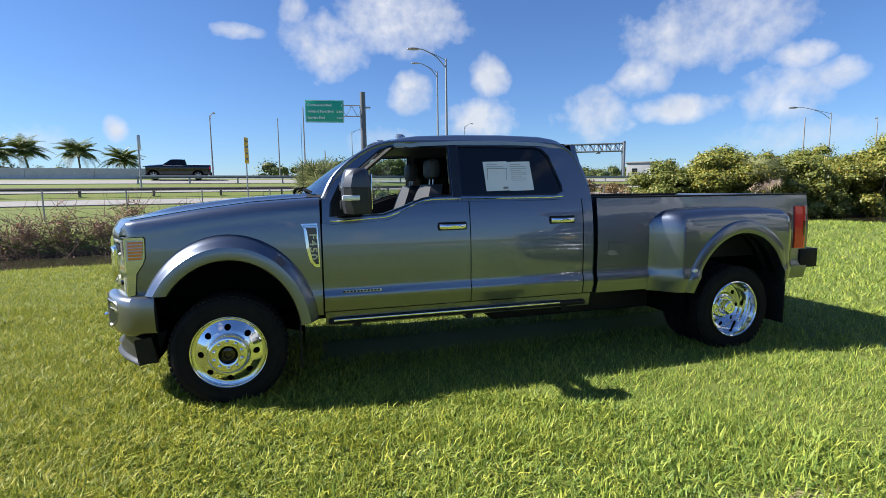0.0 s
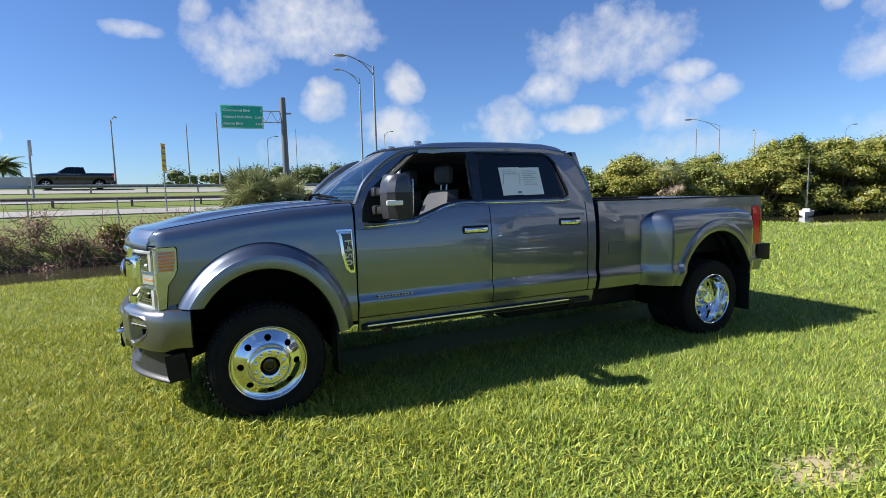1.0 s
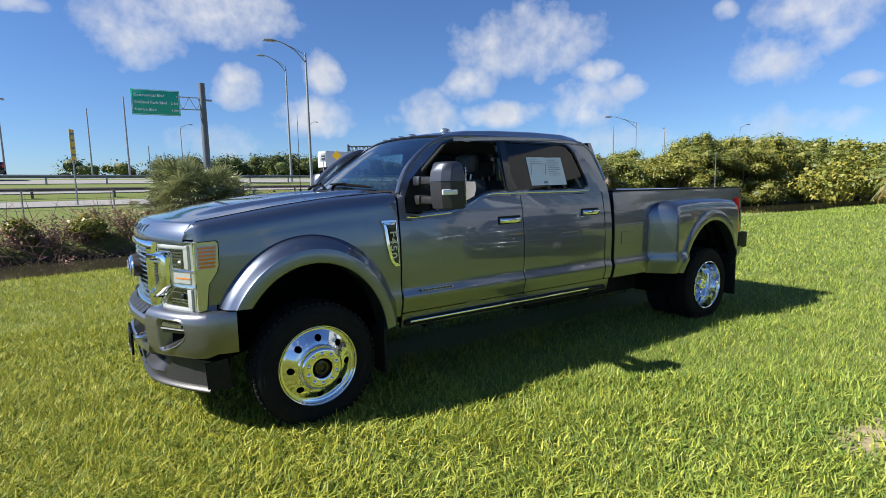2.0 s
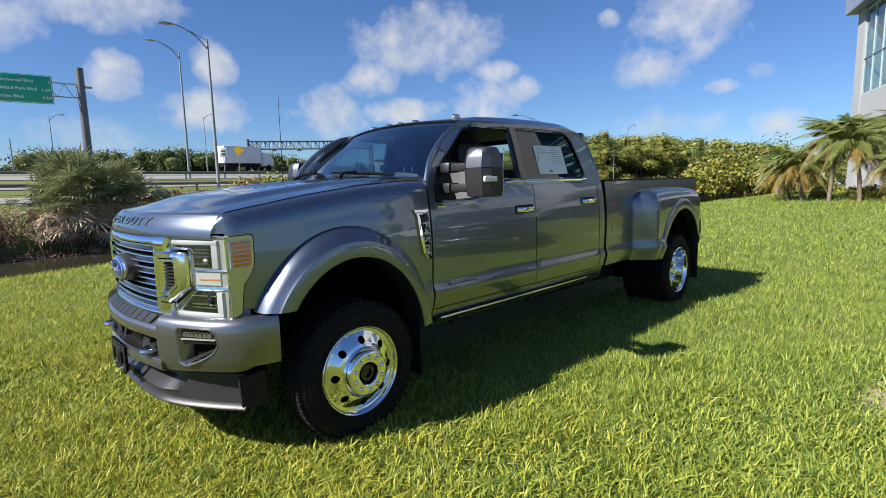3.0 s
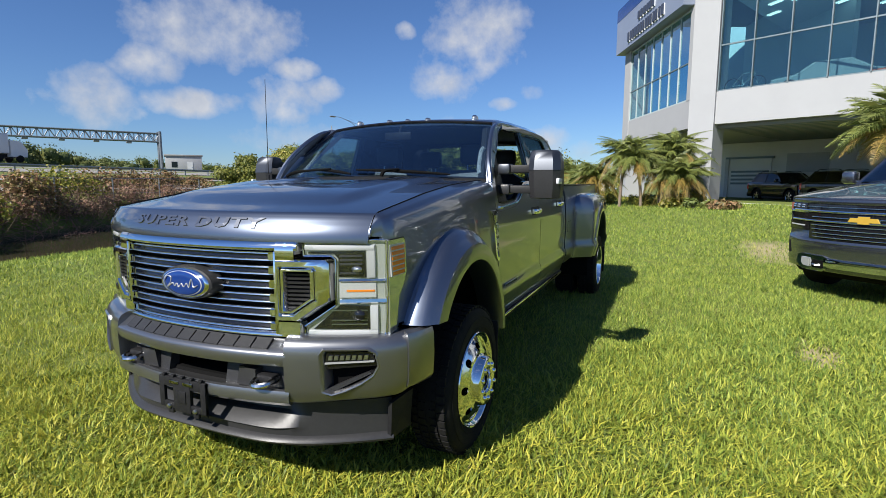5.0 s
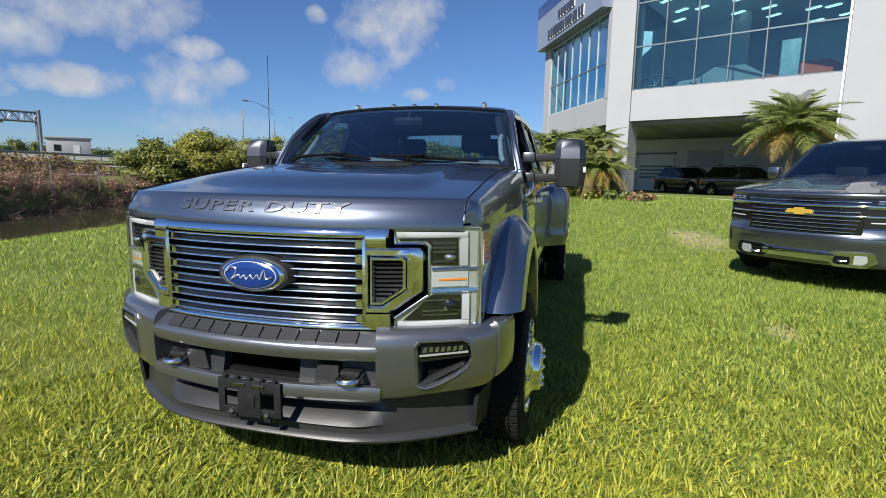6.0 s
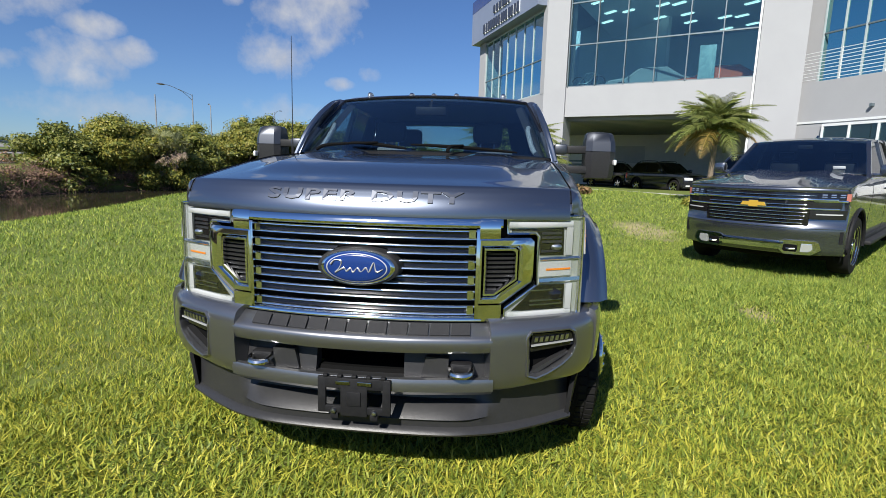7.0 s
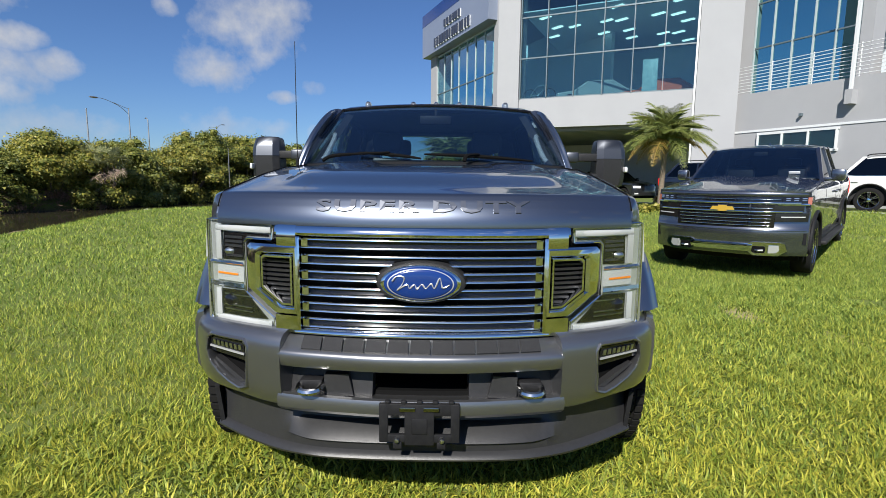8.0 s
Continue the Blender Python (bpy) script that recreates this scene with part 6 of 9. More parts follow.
def frame_of(a, c):
    """x runs along the front from a to c as one sees it, y into the house."""
    d = Vector((c[0] - a[0], c[1] - a[1], 0)).normalized()
    m = Matrix(((d.x, -d.y, 0, a[0]), (d.y, d.x, 0, a[1]), (0, 0, 1, 0), (0, 0, 0, 1)))
    return m, math.hypot(c[0] - a[0], c[1] - a[1])


FA, LA = frame_of((23.9, -3.65), (20.55, -11.0))
FB, LB = frame_of((33.6, 1.1), (24.5, -2.8))
FC, LC = frame_of((20.5, -12.5), (12.6, -16.08))


def wall(fr, *args, mat="stucco", name="wall", bevel=0.0):
    return geo(name, moved(box(*args, bevel), fr), M[mat], building, smooth=False)


def glazing(fr, x0, x1, z0, z1, cols, rows_z, bar, proud=0.05, fin=0.0, depth=0.12, glass="shop_glass"):
    """A glass front: frame bars, and a pane in each field."""
    win = geo("window", moved(box(x0 - 0.05, x1 + 0.05, 0.02, 0.02 + depth, z1 - 0.03, z1 + 0.06), fr), M[bar], building, smooth=False)
    geo("window_sill", moved(box(x0 - 0.05, x1 + 0.05, 0.02, 0.02 + depth, z0 - 0.06, z0 + 0.03), fr), M[bar], win, smooth=False)
    xs = np.linspace(x0, x1, cols + 1)
    for x in xs:
        geo("mullion", moved(box(x - 0.020 - fin, x + 0.020 + fin, 0.0 - proud, 0.10, z0, z1), fr), M[bar], win, smooth=False)
    for z in rows_z:
        geo("transom", moved(box(x0, x1, 0.005, 0.09, z - 0.03, z + 0.03), fr), M["mullion"], win, smooth=False)
    zs = [z0] + list(rows_z) + [z1]
    for i in range(cols):
        for j in range(len(zs) - 1):
            pane = geo("pane", moved(box(xs[i] + 0.03, xs[i + 1] - 0.03, 0.045, 0.057, zs[j] + 0.02, zs[j + 1] - 0.02), fr), M[glass], win, smooth=False)
            pane.visible_shadow = False
    return win


# front A: glass over the open ground floor
wall(FA, 0, LA, 0, 0.35, 4.15, 5.58)
wall(FA, 0, LA, 0, 0.35, 10.9, 12.6)
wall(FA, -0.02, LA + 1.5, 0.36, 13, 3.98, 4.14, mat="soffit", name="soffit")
wall(FA, -0.02, LA + 1.5, 0.36, 13, 4.15, 5.50, name="floor_slab")
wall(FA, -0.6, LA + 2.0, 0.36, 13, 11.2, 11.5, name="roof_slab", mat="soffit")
glazing(FA, 0.05, LA - 0.05, 5.6, 10.9, 6, (7.55, 9.5), "mullion")
wall(FA, -1.12, 0.0, -0.14, 1.1, 0.3, 12.6, name="column")
wall(FA, LA, LA + 1.62, -0.22, 1.2, 0.3, 12.6, name="column")
wall(FA, LA - 0.10, LA - 0.02, -0.10, -0.02, 0.3, 12.4, name="downpipe", mat="mullion_white")
wall(FA, -4.2, LA + 1.5, 10.5, 10.8, 0.3, 3.98, name="garage_wall", mat="garage_white")
sh = geo("shutter_door", moved(box(-2.95, -0.62, 10.38, 10.5, 0.35, 3.0), FA), M["garage_white"], building, "pale roller door with a band of dark slots", smooth=False)
geo("door_head", moved(box(-3.15, -0.50, 10.28, 10.5, 3.0, 3.12), FA), M["mullion"], sh, smooth=False)
geo("door_jamb", moved(box(-3.15, -2.95, 10.28, 10.5, 0.35, 3.0), FA), M["shutter"], sh, smooth=False)
for k in range(4):
    geo("slot", moved(box(-2.80, -0.72, 10.34, 10.38, 1.44 + 0.24 * k, 1.56 + 0.24 * k), FA), M["mullion"], sh, smooth=False)
louvre = geo("louvre_panel", moved(box(0.15, 2.2, 10.42, 10.5, 2.15, 3.24), FA), M["shutter"], building, "grey louvred panel in the garage wall", smooth=False)
for k in range(7):
    geo("slat", moved(box(0.20, 2.15, 10.37, 10.42, 2.20 + 0.145 * k, 2.28 + 0.145 * k), FA), M["shutter"], louvre, smooth=False)
for k in range(15):
    wall(FA, -0.02, LA, 0.6 + 0.65 * k, 0.64 + 0.65 * k, 3.955, 3.98, mat="mullion", name="soffit_joint")
wall(FA, -6, LA + 2, 12.6, 12.9, 0.3, 12.0, name="back_wall", mat="shop_wall")
wall(FA, 0.0, LA, 10.5, 10.6, 5.5, 10.9, name="showroom_wall", mat="shop_wall")
wall(FA, -0.02, LA, 0.36, 12, 9.85, 9.9, name="showroom_ceiling", mat="shop_wall")
rng = random.Random(5)
for i in range(6):
    for j in range(5):
        lx, ly = 0.8 + 1.3 * i + rng.uniform(-0.3, 0.3), 1.2 + 1.9 * j + rng.uniform(-0.4, 0.4)
        if rng.random() < 0.3:
            continue
        geo("ceiling_light", moved(moved(join(box(-0.34, 0.34, -0.085, -0.045, 9.79, 9.845), box(-0.34, 0.34, 0.045, 0.085, 9.79, 9.845)), Matrix.Translation((lx, ly, 0)) @ Matrix.Rotation(-0.5, 4, "Z")), FA), M["lamp_glow"], building, smooth=False)

# front B: blue-grey fascia with the sign, finned glass
wall(FB, 0, 1.0, -0.05, 1.2, 0.3, 12.4, name="column")
wall(FB, 1.0, LB - 0.3, 0, 0.35, 4.1, 5.42)
wall(FB, 1.0, LB - 0.3, 0.36, 9, 4.0, 5.4, name="floor_slab")
glazing(FB, 1.05, LB - 0.85, 5.46, 9.6, 7, (7.2,), "mullion_pale", proud=0.0, fin=0.0)
wall(FB, LB - 0.85, LB + 0.2, -0.02, 0.35, 5.42, 12.4)
wall(FB, 0.8, LB + 0.1, 0.36, 9, 11.2, 11.5, name="roof_slab", mat="soffit")
wall(FB, 1.0, LB, 7.0, 7.2, 5.4, 11.2, name="showroom_wall", mat="shop_wall")
wall(FB, 0.2, 0.9, 6.0, 6.3, 0.3, 4.0, name="garage_wall", mat="garage_white")
fascia = wall(FB, -0.35, LB - 0.55, -0.55, 0.9, 9.75, 12.5, mat="blue_panel", name="fascia")
wall(FB, -0.36, LB - 0.54, -0.56, 0.9, 11.75, 12.5, mat="blue", name="fascia_band")
rng = random.Random(8)
for z0, z1, n, x0 in ((10.0, 10.52, 14, 2.0), (10.85, 11.25, 6, 3.6)):
    x = x0
    for k in range(n):
        w = rng.uniform(0.18, 0.34)
        geo("sign_bar", moved(box(x, x + w, -0.66, -0.55, z0, z1), FB), M["sign_letter"], fascia, smooth=False)
        geo("sign_bar", moved(box(x - 0.02, x + w + 0.01, -0.60, -0.552, z0 - 0.03, z1 + 0.02), FB), M["mullion_white"], fascia, smooth=False)
        x += w + rng.uniform(0.10, 0.20)

# front C: lower wing with a ramp in front
wall(FC, 0, LC, 0, 0.4, 0.3, 5.25)
wall(FC, LC - 0.4, LC, 0.4, 9, 0.3, 5.25)
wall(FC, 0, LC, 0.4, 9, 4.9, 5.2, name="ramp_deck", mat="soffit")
wall(FC, -0.3, 4.6, 1.3, 1.6, 10.4, 12.6)
glazing(FC @ Matrix.Translation((0, 1.3, 0)), 0.0, 4.15, 5.25, 10.4, 5, (7.4, 9.3), "mullion_pale", proud=0.02, fin=0.005, glass="wing_glass")
wall(FC, 4.2, 4.62, 1.25, 2.0, 5.2, 12.6, name="column")
wall(FC, -0.3, 4.55, 1.7, 9, 11.2, 11.5, name="roof_slab", mat="soffit")
wall(FC, -0.3, 4.55, 8.2, 8.4, 5.2, 11.2, name="showroom_wall", mat="shop_wall")
for k in range(9):
    geo("rail", moved(tube([(0.05, 0.12, 5.36 + 0.13 * k), (LC, 0.12, 5.36 + 0.13 * k)], 0.014, 6), FC), M["mullion_white"], building)
for k in range(6):
    geo("rail_post", moved(tube([(0.1 + 1.6 * k, 0.14, 5.2), (0.1 + 1.6 * k, 0.14, 6.45)], 0.025, 6), FC), M["mullion_white"], building)
wall(FC, -1.4, 0.0, 1.3, 1.6, 5.0, 12.6)
wall(FC, 4.84, 4.93, -0.28, -0.17, 4.75, 12.4, name="pipe", mat="mullion_white")
wall(FC, 4.76, 5.0, -0.34, -0.0, 4.3, 4.80, name="pipe_bracket", mat="stucco")
wall(FC, 1.5, 4.5, -0.02, 0.0, 2.75, 3.5, name="window_blind", mat="interior")
glazing(FC @ Matrix.Translation((0, -0.1, 0)), 1.5, 4.5, 2.75, 3.5, 3, (), "mullion_white", proud=0.03)
wall(FC, 0, LC, -0.03, 0.0, 3.62, 3.70, mat="mullion_white", name="ledge")
wall(FC, 3.12, 3.20, -0.16, 0.0, 4.08, 4.18, mat="mullion", name="wall_lamp")

# driveway before the building
drive = [(24.2, -3.2), (22.6, -5.3), (13.6, -11.75), (11.2, -12.6), (5.4, -17.2), (9.5, -23.5), (34, -14), (34.5, -3.0)]
M["drive"] = material("pale_concrete_drive", (0.50, 0.48, 0.45), 0.9, second=(0.43, 0.41, 0.38), scale=0.7, bump=0.2, bump_scale=40)


def drive_z(x, y):
    """The drive falls gently from the lawn's edge towards the garage."""
    return 0.655 - 0.045 * min(4.5, max(0.0, 0.586 * (x - 22.6) - 0.81 * (y + 5.3)))


def clipped(poly, cut):
    """The part of an outline on the positive side of cut(x, y)."""
    res = []
    for p, q in zip(poly, poly[1:] + poly[:1]):
        a, b = cut(*p), cut(*q)
        if a >= 0:
            res.append(p)
        if a * b < 0:
            t = a / (a - b)
            res.append((p[0] + (q[0] - p[0]) * t, p[1] + (q[1] - p[1]) * t))
    return res


fold = lambda x, y: 0.586 * (x - 22.6) - 0.81 * (y + 5.3) - 4.5
slabs = [loft([[(x, y, 0.1) for x, y in half], [(x, y, drive_z(x, y)) for x, y in half]]) for half in (clipped(drive, fold), clipped(drive, lambda x, y: -fold(x, y)))]
tagged(geo("pavement", join(*slabs), M["drive"], smooth=False), "pale concrete driveway in front of the building", "pavement", kind="structure")

# showroom display seen through the glass
def display_car(m, mat, label):
    c = thing("display_car", label, "car", m)
    prof = [(0, 0.35), (0.1, 0.7), (1.0, 0.85), (1.7, 1.35), (3.0, 1.4), (3.8, 0.95), (4.3, 0.85), (4.35, 0.35)]
    geo("body", prism(prof, "y", -0.85, 0.85, 0.08), mat, c)
    for x in (0.8, 3.5):
        for y in (-0.8, 0.8):
            geo("wheel", moved(revolve([(0.0, -0.1), (0.31, -0.1), (0.33, 0), (0.31, 0.1), (0.0, 0.1)], 20), Matrix.Translation((x, y, 0.33))), M["rubber"], c)


display_car(FA @ pose(4.2, 4.2, 5.5, 0, 0, 15), material("orange_car_paint", (0.55, 0.10, 0.04), 0.3, coat=1.0), "orange display car inside the showroom")
display_car(FA @ pose(1.0, 3.2, 5.5, 0, 0, 20), material("white_car_paint", (0.22, 0.23, 0.24), 0.3, coat=1.0), "pale display car inside the showroom")
screen = thing("display_banner", "tall pale printed banner inside the showroom", "banner", FA @ pose(6.0, 2.2, 5.5))
geo("banner_sheet", box(-0.35, 0.35, -0.02, 0.02, 0.1, 2.0, 0.01), material("pale_banner", (0.40, 0.46, 0.46), 0.6, second=(0.15, 0.22, 0.25), scale=4), screen)
geo("banner_foot", box(-0.4, 0.4, -0.15, 0.15, 0, 0.06, 0.01), M["mullion"], screen)
bike = thing("display_bicycle", "dark bicycle standing inside the showroom window", "bicycle", FA @ pose(0.35, 0.8, 5.5))
for x in (0, 1.0):
    geo("wheel", moved(tube([(0.33 * math.cos(a), 0, 0.34 + 0.33 * math.sin(a)) for a in np.linspace(0, 6.2832, 25)], 0.02, 6, False), Matrix.Translation((x, 0, 0))), M["rubber"], bike)
geo("bike_frame", join(tube([(0, 0, 0.34), (0.35, 0, 0.8), (0.45, 0, 0.34), (0, 0, 0.34)], 0.025, 6), tube([(0.35, 0, 0.8), (0.85, 0, 0.85), (1.0, 0, 0.34)], 0.025, 6), tube([(0.45, 0, 0.34), (0.85, 0, 0.85), (0.8, 0, 1.0)], 0.025, 6)), M["mullion"], bike)
# ---- other vehicles, one builder ----
def vehicle(name, label, m, paint, fo, wb, ro, hw, R, belt_z, hood, ws, roof_z, roof_end, tail, bed=None, category="truck", group="", sill=0.36, dark=True, rim="polished", tail_z=None):
    """hood: rows of (x, z); ws: (foot x, head x); roof_end: (roof's rear x, glass foot x); tail: x of the rear; bed: rail height."""
    car = thing(name, label, category, m, group)
    x_end = wb + ro

    def y_at(x, z):
        f = 1 - 0.10 * max(0, (-x + 0.2 - 0.3) / fo) ** 3 - 0.05 * max(0, (x - wb - 0.25) / ro) ** 2
        prof = [(sill - 0.1, 0.93), (sill + 0.15, 0.985), (sill + 0.25, 0.975), (belt_z - 0.2, 1.0), (belt_z - 0.06, 0.985), (belt_z + 0.02, 0.945), (roof_z, 0.76)]
        return hw * f * interp(z, prof)

    def low(x):
        for c in (0.0, wb):
            t = 1 - ((x - c) / (R + 0.09)) ** 2
            if t > 0:
                return max(sill, R + (R + 0.10) * math.sqrt(t))
        return sill if 0 < x < wb else sill + 0.04

    def top(x):
        if x < ws[0]:
            return interp(x, hood) - 0.05
        if bed and x > roof_end[1]:
            return bed
        return belt_z if not tail_z else belt_z + (tail_z - belt_z) * float(smoothstep(roof_end[0], x_end, x))
    xs = [-fo + 0.33]
    for c in (0.0, wb):
        xs += list(c - (R + 0.09) * np.cos(np.linspace(0.02, math.pi - 0.02, 22)))
    xs += list(np.linspace(-fo + 0.33, x_end - 0.06, 40))
    xs = sorted(set(round(float(x), 3) for x in xs if x >= -fo + 0.33))
    for s in (1, -1):
        turn = (lambda vf: vf) if s > 0 else mirrored
        geo("body_side", turn(flank(0, 0, low, top, xs=xs, nz=16, thick=0.05, yfun=y_at)), paint, car)
        for c in (0.0, wb):
            geo("wheel_arch", turn(loft([[(c + (R + 0.13) * math.cos(a), y, R + (R + 0.13) * math.sin(a)) for a in np.linspace(-0.2, math.pi + 0.2, 20)] for y in (hw * 0.93, hw * 0.5, hw * 0.48)] + [[(c, hw * 0.48, R + 0.01 * math.sin(a)) for a in np.linspace(-0.2, math.pi + 0.2, 20)]], False, False)), M["void"], car)
            geo("arch_trim", turn(tube([(c + (R + 0.10) * math.cos(a), y_at(c, belt_z - 0.2) * 0.992, R + (R + 0.11) * math.sin(a)) for a in np.linspace(-0.1, math.pi + 0.1, 22)], 0.022, 6)), M["black"] if dark else paint, car)
        geo("sill_trim", turn(box(0.40, wb - 0.45, hw * 0.90, hw * 0.985, sill - 0.10, sill + 0.02, 0.02)), M["black"], car)
        # side glass and its pillars
        a0, a1, b0, b1 = ws[0], ws[1], roof_end[0], roof_end[1]
        zt = roof_z - 0.075
        pts = [(a0 + 0.16, belt_z - 0.01), (a1 + 0.02, zt), (b0 - 0.08, zt), (b1 - 0.06, belt_z + 0.03 + (0.1 if tail_z else 0)), (b1 - 0.10, belt_z - 0.01)]
        cut = geo("side_glass", turn(loft([[(x, y_at(x, z) - 0.03, z) for x, z in dense(pts, 4)], [(x, y_at(x, z) - 0.022, z) for x, z in dense(pts, 4)]])), M["tint_glass"], car)
        for (xa, za, xb, zb, wdt) in ((a0 + 0.06, belt_z - 0.02, a1 + 0.05, zt + 0.0, 0.075), ((a1 + b0) / 2 - 0.02, belt_z - 0.02, (a1 + b0) / 2, zt + 0.03, 0.05), (b1 - 0.03, belt_z - 0.02, b0 - 0.02, zt + 0.03, 0.10)):
            rg = []
            for t in np.linspace(0, 1, 6):
                x, z = xa + (xb - xa) * t, za + (zb - za) * t
                rg.append([(x - wdt / 2, y_at(x, z) + 0.004, z), (x + wdt / 2, y_at(x, z) + 0.004, z), (x + wdt / 2, y_at(x, z) - 0.05, z), (x - wdt / 2, y_at(x, z) - 0.05, z)])
            geo("pillar", turn(loft(rg)), paint, car)
        geo("window_line", turn(tube([(x, y_at(x, belt_z) + 0.006, belt_z - 0.005) for x in np.linspace(a0 + 0.1, b1 - 0.05, 14)], 0.012, 6)), M["chrome"], car)
        geo("mirror", turn(join(box(a0 + 0.18, a0 + 0.34, hw + 0.02, hw + 0.20, belt_z + 0.02, belt_z + 0.20, 0.04), box(a0 + 0.22, a0 + 0.30, hw - 0.08, hw + 0.05, belt_z + 0.02, belt_z + 0.07, 0.01))), paint, car)
        for hx in ((a1 + b0) / 2 - 0.22, b1 - 0.42):
            geo("door_handle", turn(box(hx, hx + 0.16, y_at(hx, belt_z - 0.18), y_at(hx, belt_z - 0.18) + 0.035, belt_z - 0.20, belt_z - 0.165, 0.01)), M["chrome"] if rim == "chrome" else paint, car)
        for sx in (a0 + 0.10, (a1 + b0) / 2 + 0.02, b1 - 0.02):
            geo("door_seam", turn(flank(sx - 0.005, sx + 0.005, lambda q: sill + 0.03, lambda q: belt_z - 0.02, 2, 10, thick=0.01, yfun=lambda a, b: y_at(a, b) + 0.0015)), M["void"], car)
        geo("tail_lamp", turn(flank(x_end - 0.16, x_end - 0.02, lambda x: belt_z - 0.34, lambda x: belt_z - 0.04, 4, 6, thick=0.08, yfun=lambda x, z: y_at(x, z) + 0.008)), M["red"], car)
    # hood and roof
    grid = []
    for t in np.linspace(0, 1, 16):
        row = []
        for k in np.linspace(-1, 1, 25):
            x0 = -fo + 0.06 + 0.26 * abs(k) ** 3.0
            x = x0 + t * (ws[0] + 0.10 * abs(k) ** 2 - x0)
            y = (y_at(x, interp(x, hood) - 0.05) - 0.01) * k
            z = interp(x, hood) - 0.05 * abs(k) ** 4 + 0.030 * float(smoothstep(0.66, 0.50, abs(k)) * smoothstep(0.1, 0.4, t)) - 0.022 * float(smoothstep(0.3, 0.22, abs(k)) * smoothstep(0.1, 0.4, t))
            row.append((x, y, z))
        grid.append(row)
    geo("hood", shell(grid, 0.02, (0, 0, -1)), paint, car)
    grid = []
    for t in np.linspace(0, 1, 14):
        row = []
        for k in np.linspace(-1, 1, 17):
            x = ws[1] + t * (roof_end[0] - ws[1]) + 0.06 * abs(k) ** 2 * (1 - 2 * t)
            z = roof_z - 0.045 * (2 * t - 1) ** 4 - 0.05 * abs(k) ** 3
            row.append((x, hw * 0.775 * k, z))
        grid.append(row)
    geo("roof", shell(grid, 0.03, (0, 0, -1)), paint, car)
    grid = []
    for k in np.linspace(-1, 1, 17):
        a, b = Vector((ws[0] - 0.02 + 0.12 * k * k, hw * 0.90 * k, interp(ws[0], hood) + 0.01 - 0.03 * k * k)), Vector((ws[1] + 0.05 * k * k, hw * 0.74 * k, roof_z - 0.05 - 0.03 * k * k))
        grid.append([a.lerp(b, t) + Vector((-0.01, 0, 0.014)) * math.sin(math.pi * t) for t in np.linspace(0, 1, 7)])
    g = geo("windshield", shell(grid, 0.006, (0.6, 0, -0.8)), M["windshield"], car)
    g.visible_shadow = False
    geo("cabin_dark", box(ws[0] + 0.25, roof_end[1] - 0.1, -hw * 0.8, hw * 0.8, sill, belt_z - 0.08), M["interior"], car)
    for sy in (-0.4, 0.4):
        geo("seat_back", join(box(ws[1] + 0.35, ws[1] + 0.5, sy - 0.22, sy + 0.22, belt_z - 0.2, belt_z + 0.22, 0.05), box(ws[1] + 0.42, ws[1] + 0.5, sy - 0.12, sy + 0.12, belt_z + 0.24, belt_z + 0.38, 0.04)), M["black"], car)
    # rear glass and tail
    zt = roof_z - 0.05
    grid = [[(roof_end[0] - 0.02 + (roof_end[1] - roof_end[0]) * t, hw * (0.74 + 0.14 * t) * k, zt - (zt - belt_z) * t) for t in np.linspace(0, 1, 5)] for k in np.linspace(-1, 1, 9)]
    geo("rear_glass", shell(grid, 0.008, (-0.7, 0, 0)), M["tint_glass"], car)
    zb = bed if bed else (tail_z or belt_z)
    if bed:
        geo("bed_floor", box(roof_end[1] + 0.05, x_end - 0.05, -hw * 0.85, hw * 0.85, bed - 0.55, bed - 0.5), M["black"], car)
        geo("cab_back", box(roof_end[1] - 0.02, roof_end[1] + 0.05, -hw * 0.93, hw * 0.93, sill + 0.1, belt_z + 0.01), paint, car)
    geo("tail_panel", box(x_end - 0.09, x_end - 0.03, -hw * 0.93, hw * 0.93, sill + 0.2, zb + 0.01, 0.02), paint, car)
    geo("rear_bumper", box(x_end - 0.12, x_end + 0.06, -hw * 0.95, hw * 0.95, sill, sill + 0.24, 0.05), M["black"] if dark else paint, car)
    geo("under_body", box(-fo + 0.3, x_end - 0.3, -hw * 0.8, hw * 0.8, sill - 0.12, sill + 0.05), M["void"], car)
    # wheels
    for x in (0.0, wb):
        for s in (1, -1):
            w = new("wheel")
            w.parent, w.matrix_local = car, pose(x, s * (hw - 0.13), R, 0, 0, 0 if s > 0 else 180)
            geo("tyre", revolve([(R * 0.66, -0.12), (R * 0.8, -0.13), (R * 0.95, -0.12), (R, -0.09), (R, 0.09), (R * 0.95, 0.12), (R * 0.8, 0.13), (R * 0.66, 0.12), (R * 0.62, 0.05), (R * 0.62, -0.05)], 36, closed=True), M["rubber"], w)
            spokes = []
            for k in range(6):
                a = 2 * math.pi * k / 6
                spokes.append(moved(prism([(-0.022, R * 0.10), (0.022, R * 0.10), (0.045, R * 0.66), (0.012, R * 0.66), (0.0, R * 0.3), (-0.012, R * 0.66), (-0.045, R * 0.66)], "y", 0.07, 0.10), Matrix.Rotation(a, 4, "Y")))
            geo("rim", join(revolve([(R * 0.62, -0.05), (R * 0.66, 0.118), (R * 0.69, 0.124), (R * 0.64, 0.10)], 36), revolve([(R * 0.16, 0.06), (R * 0.15, 0.11), (0.0, 0.115)], 20), *spokes), M[rim], w)
            geo("brake", revolve([(R * 0.6, 0.02), (0.0, 0.025)], 24), M["void"], w)
    return car, y_at


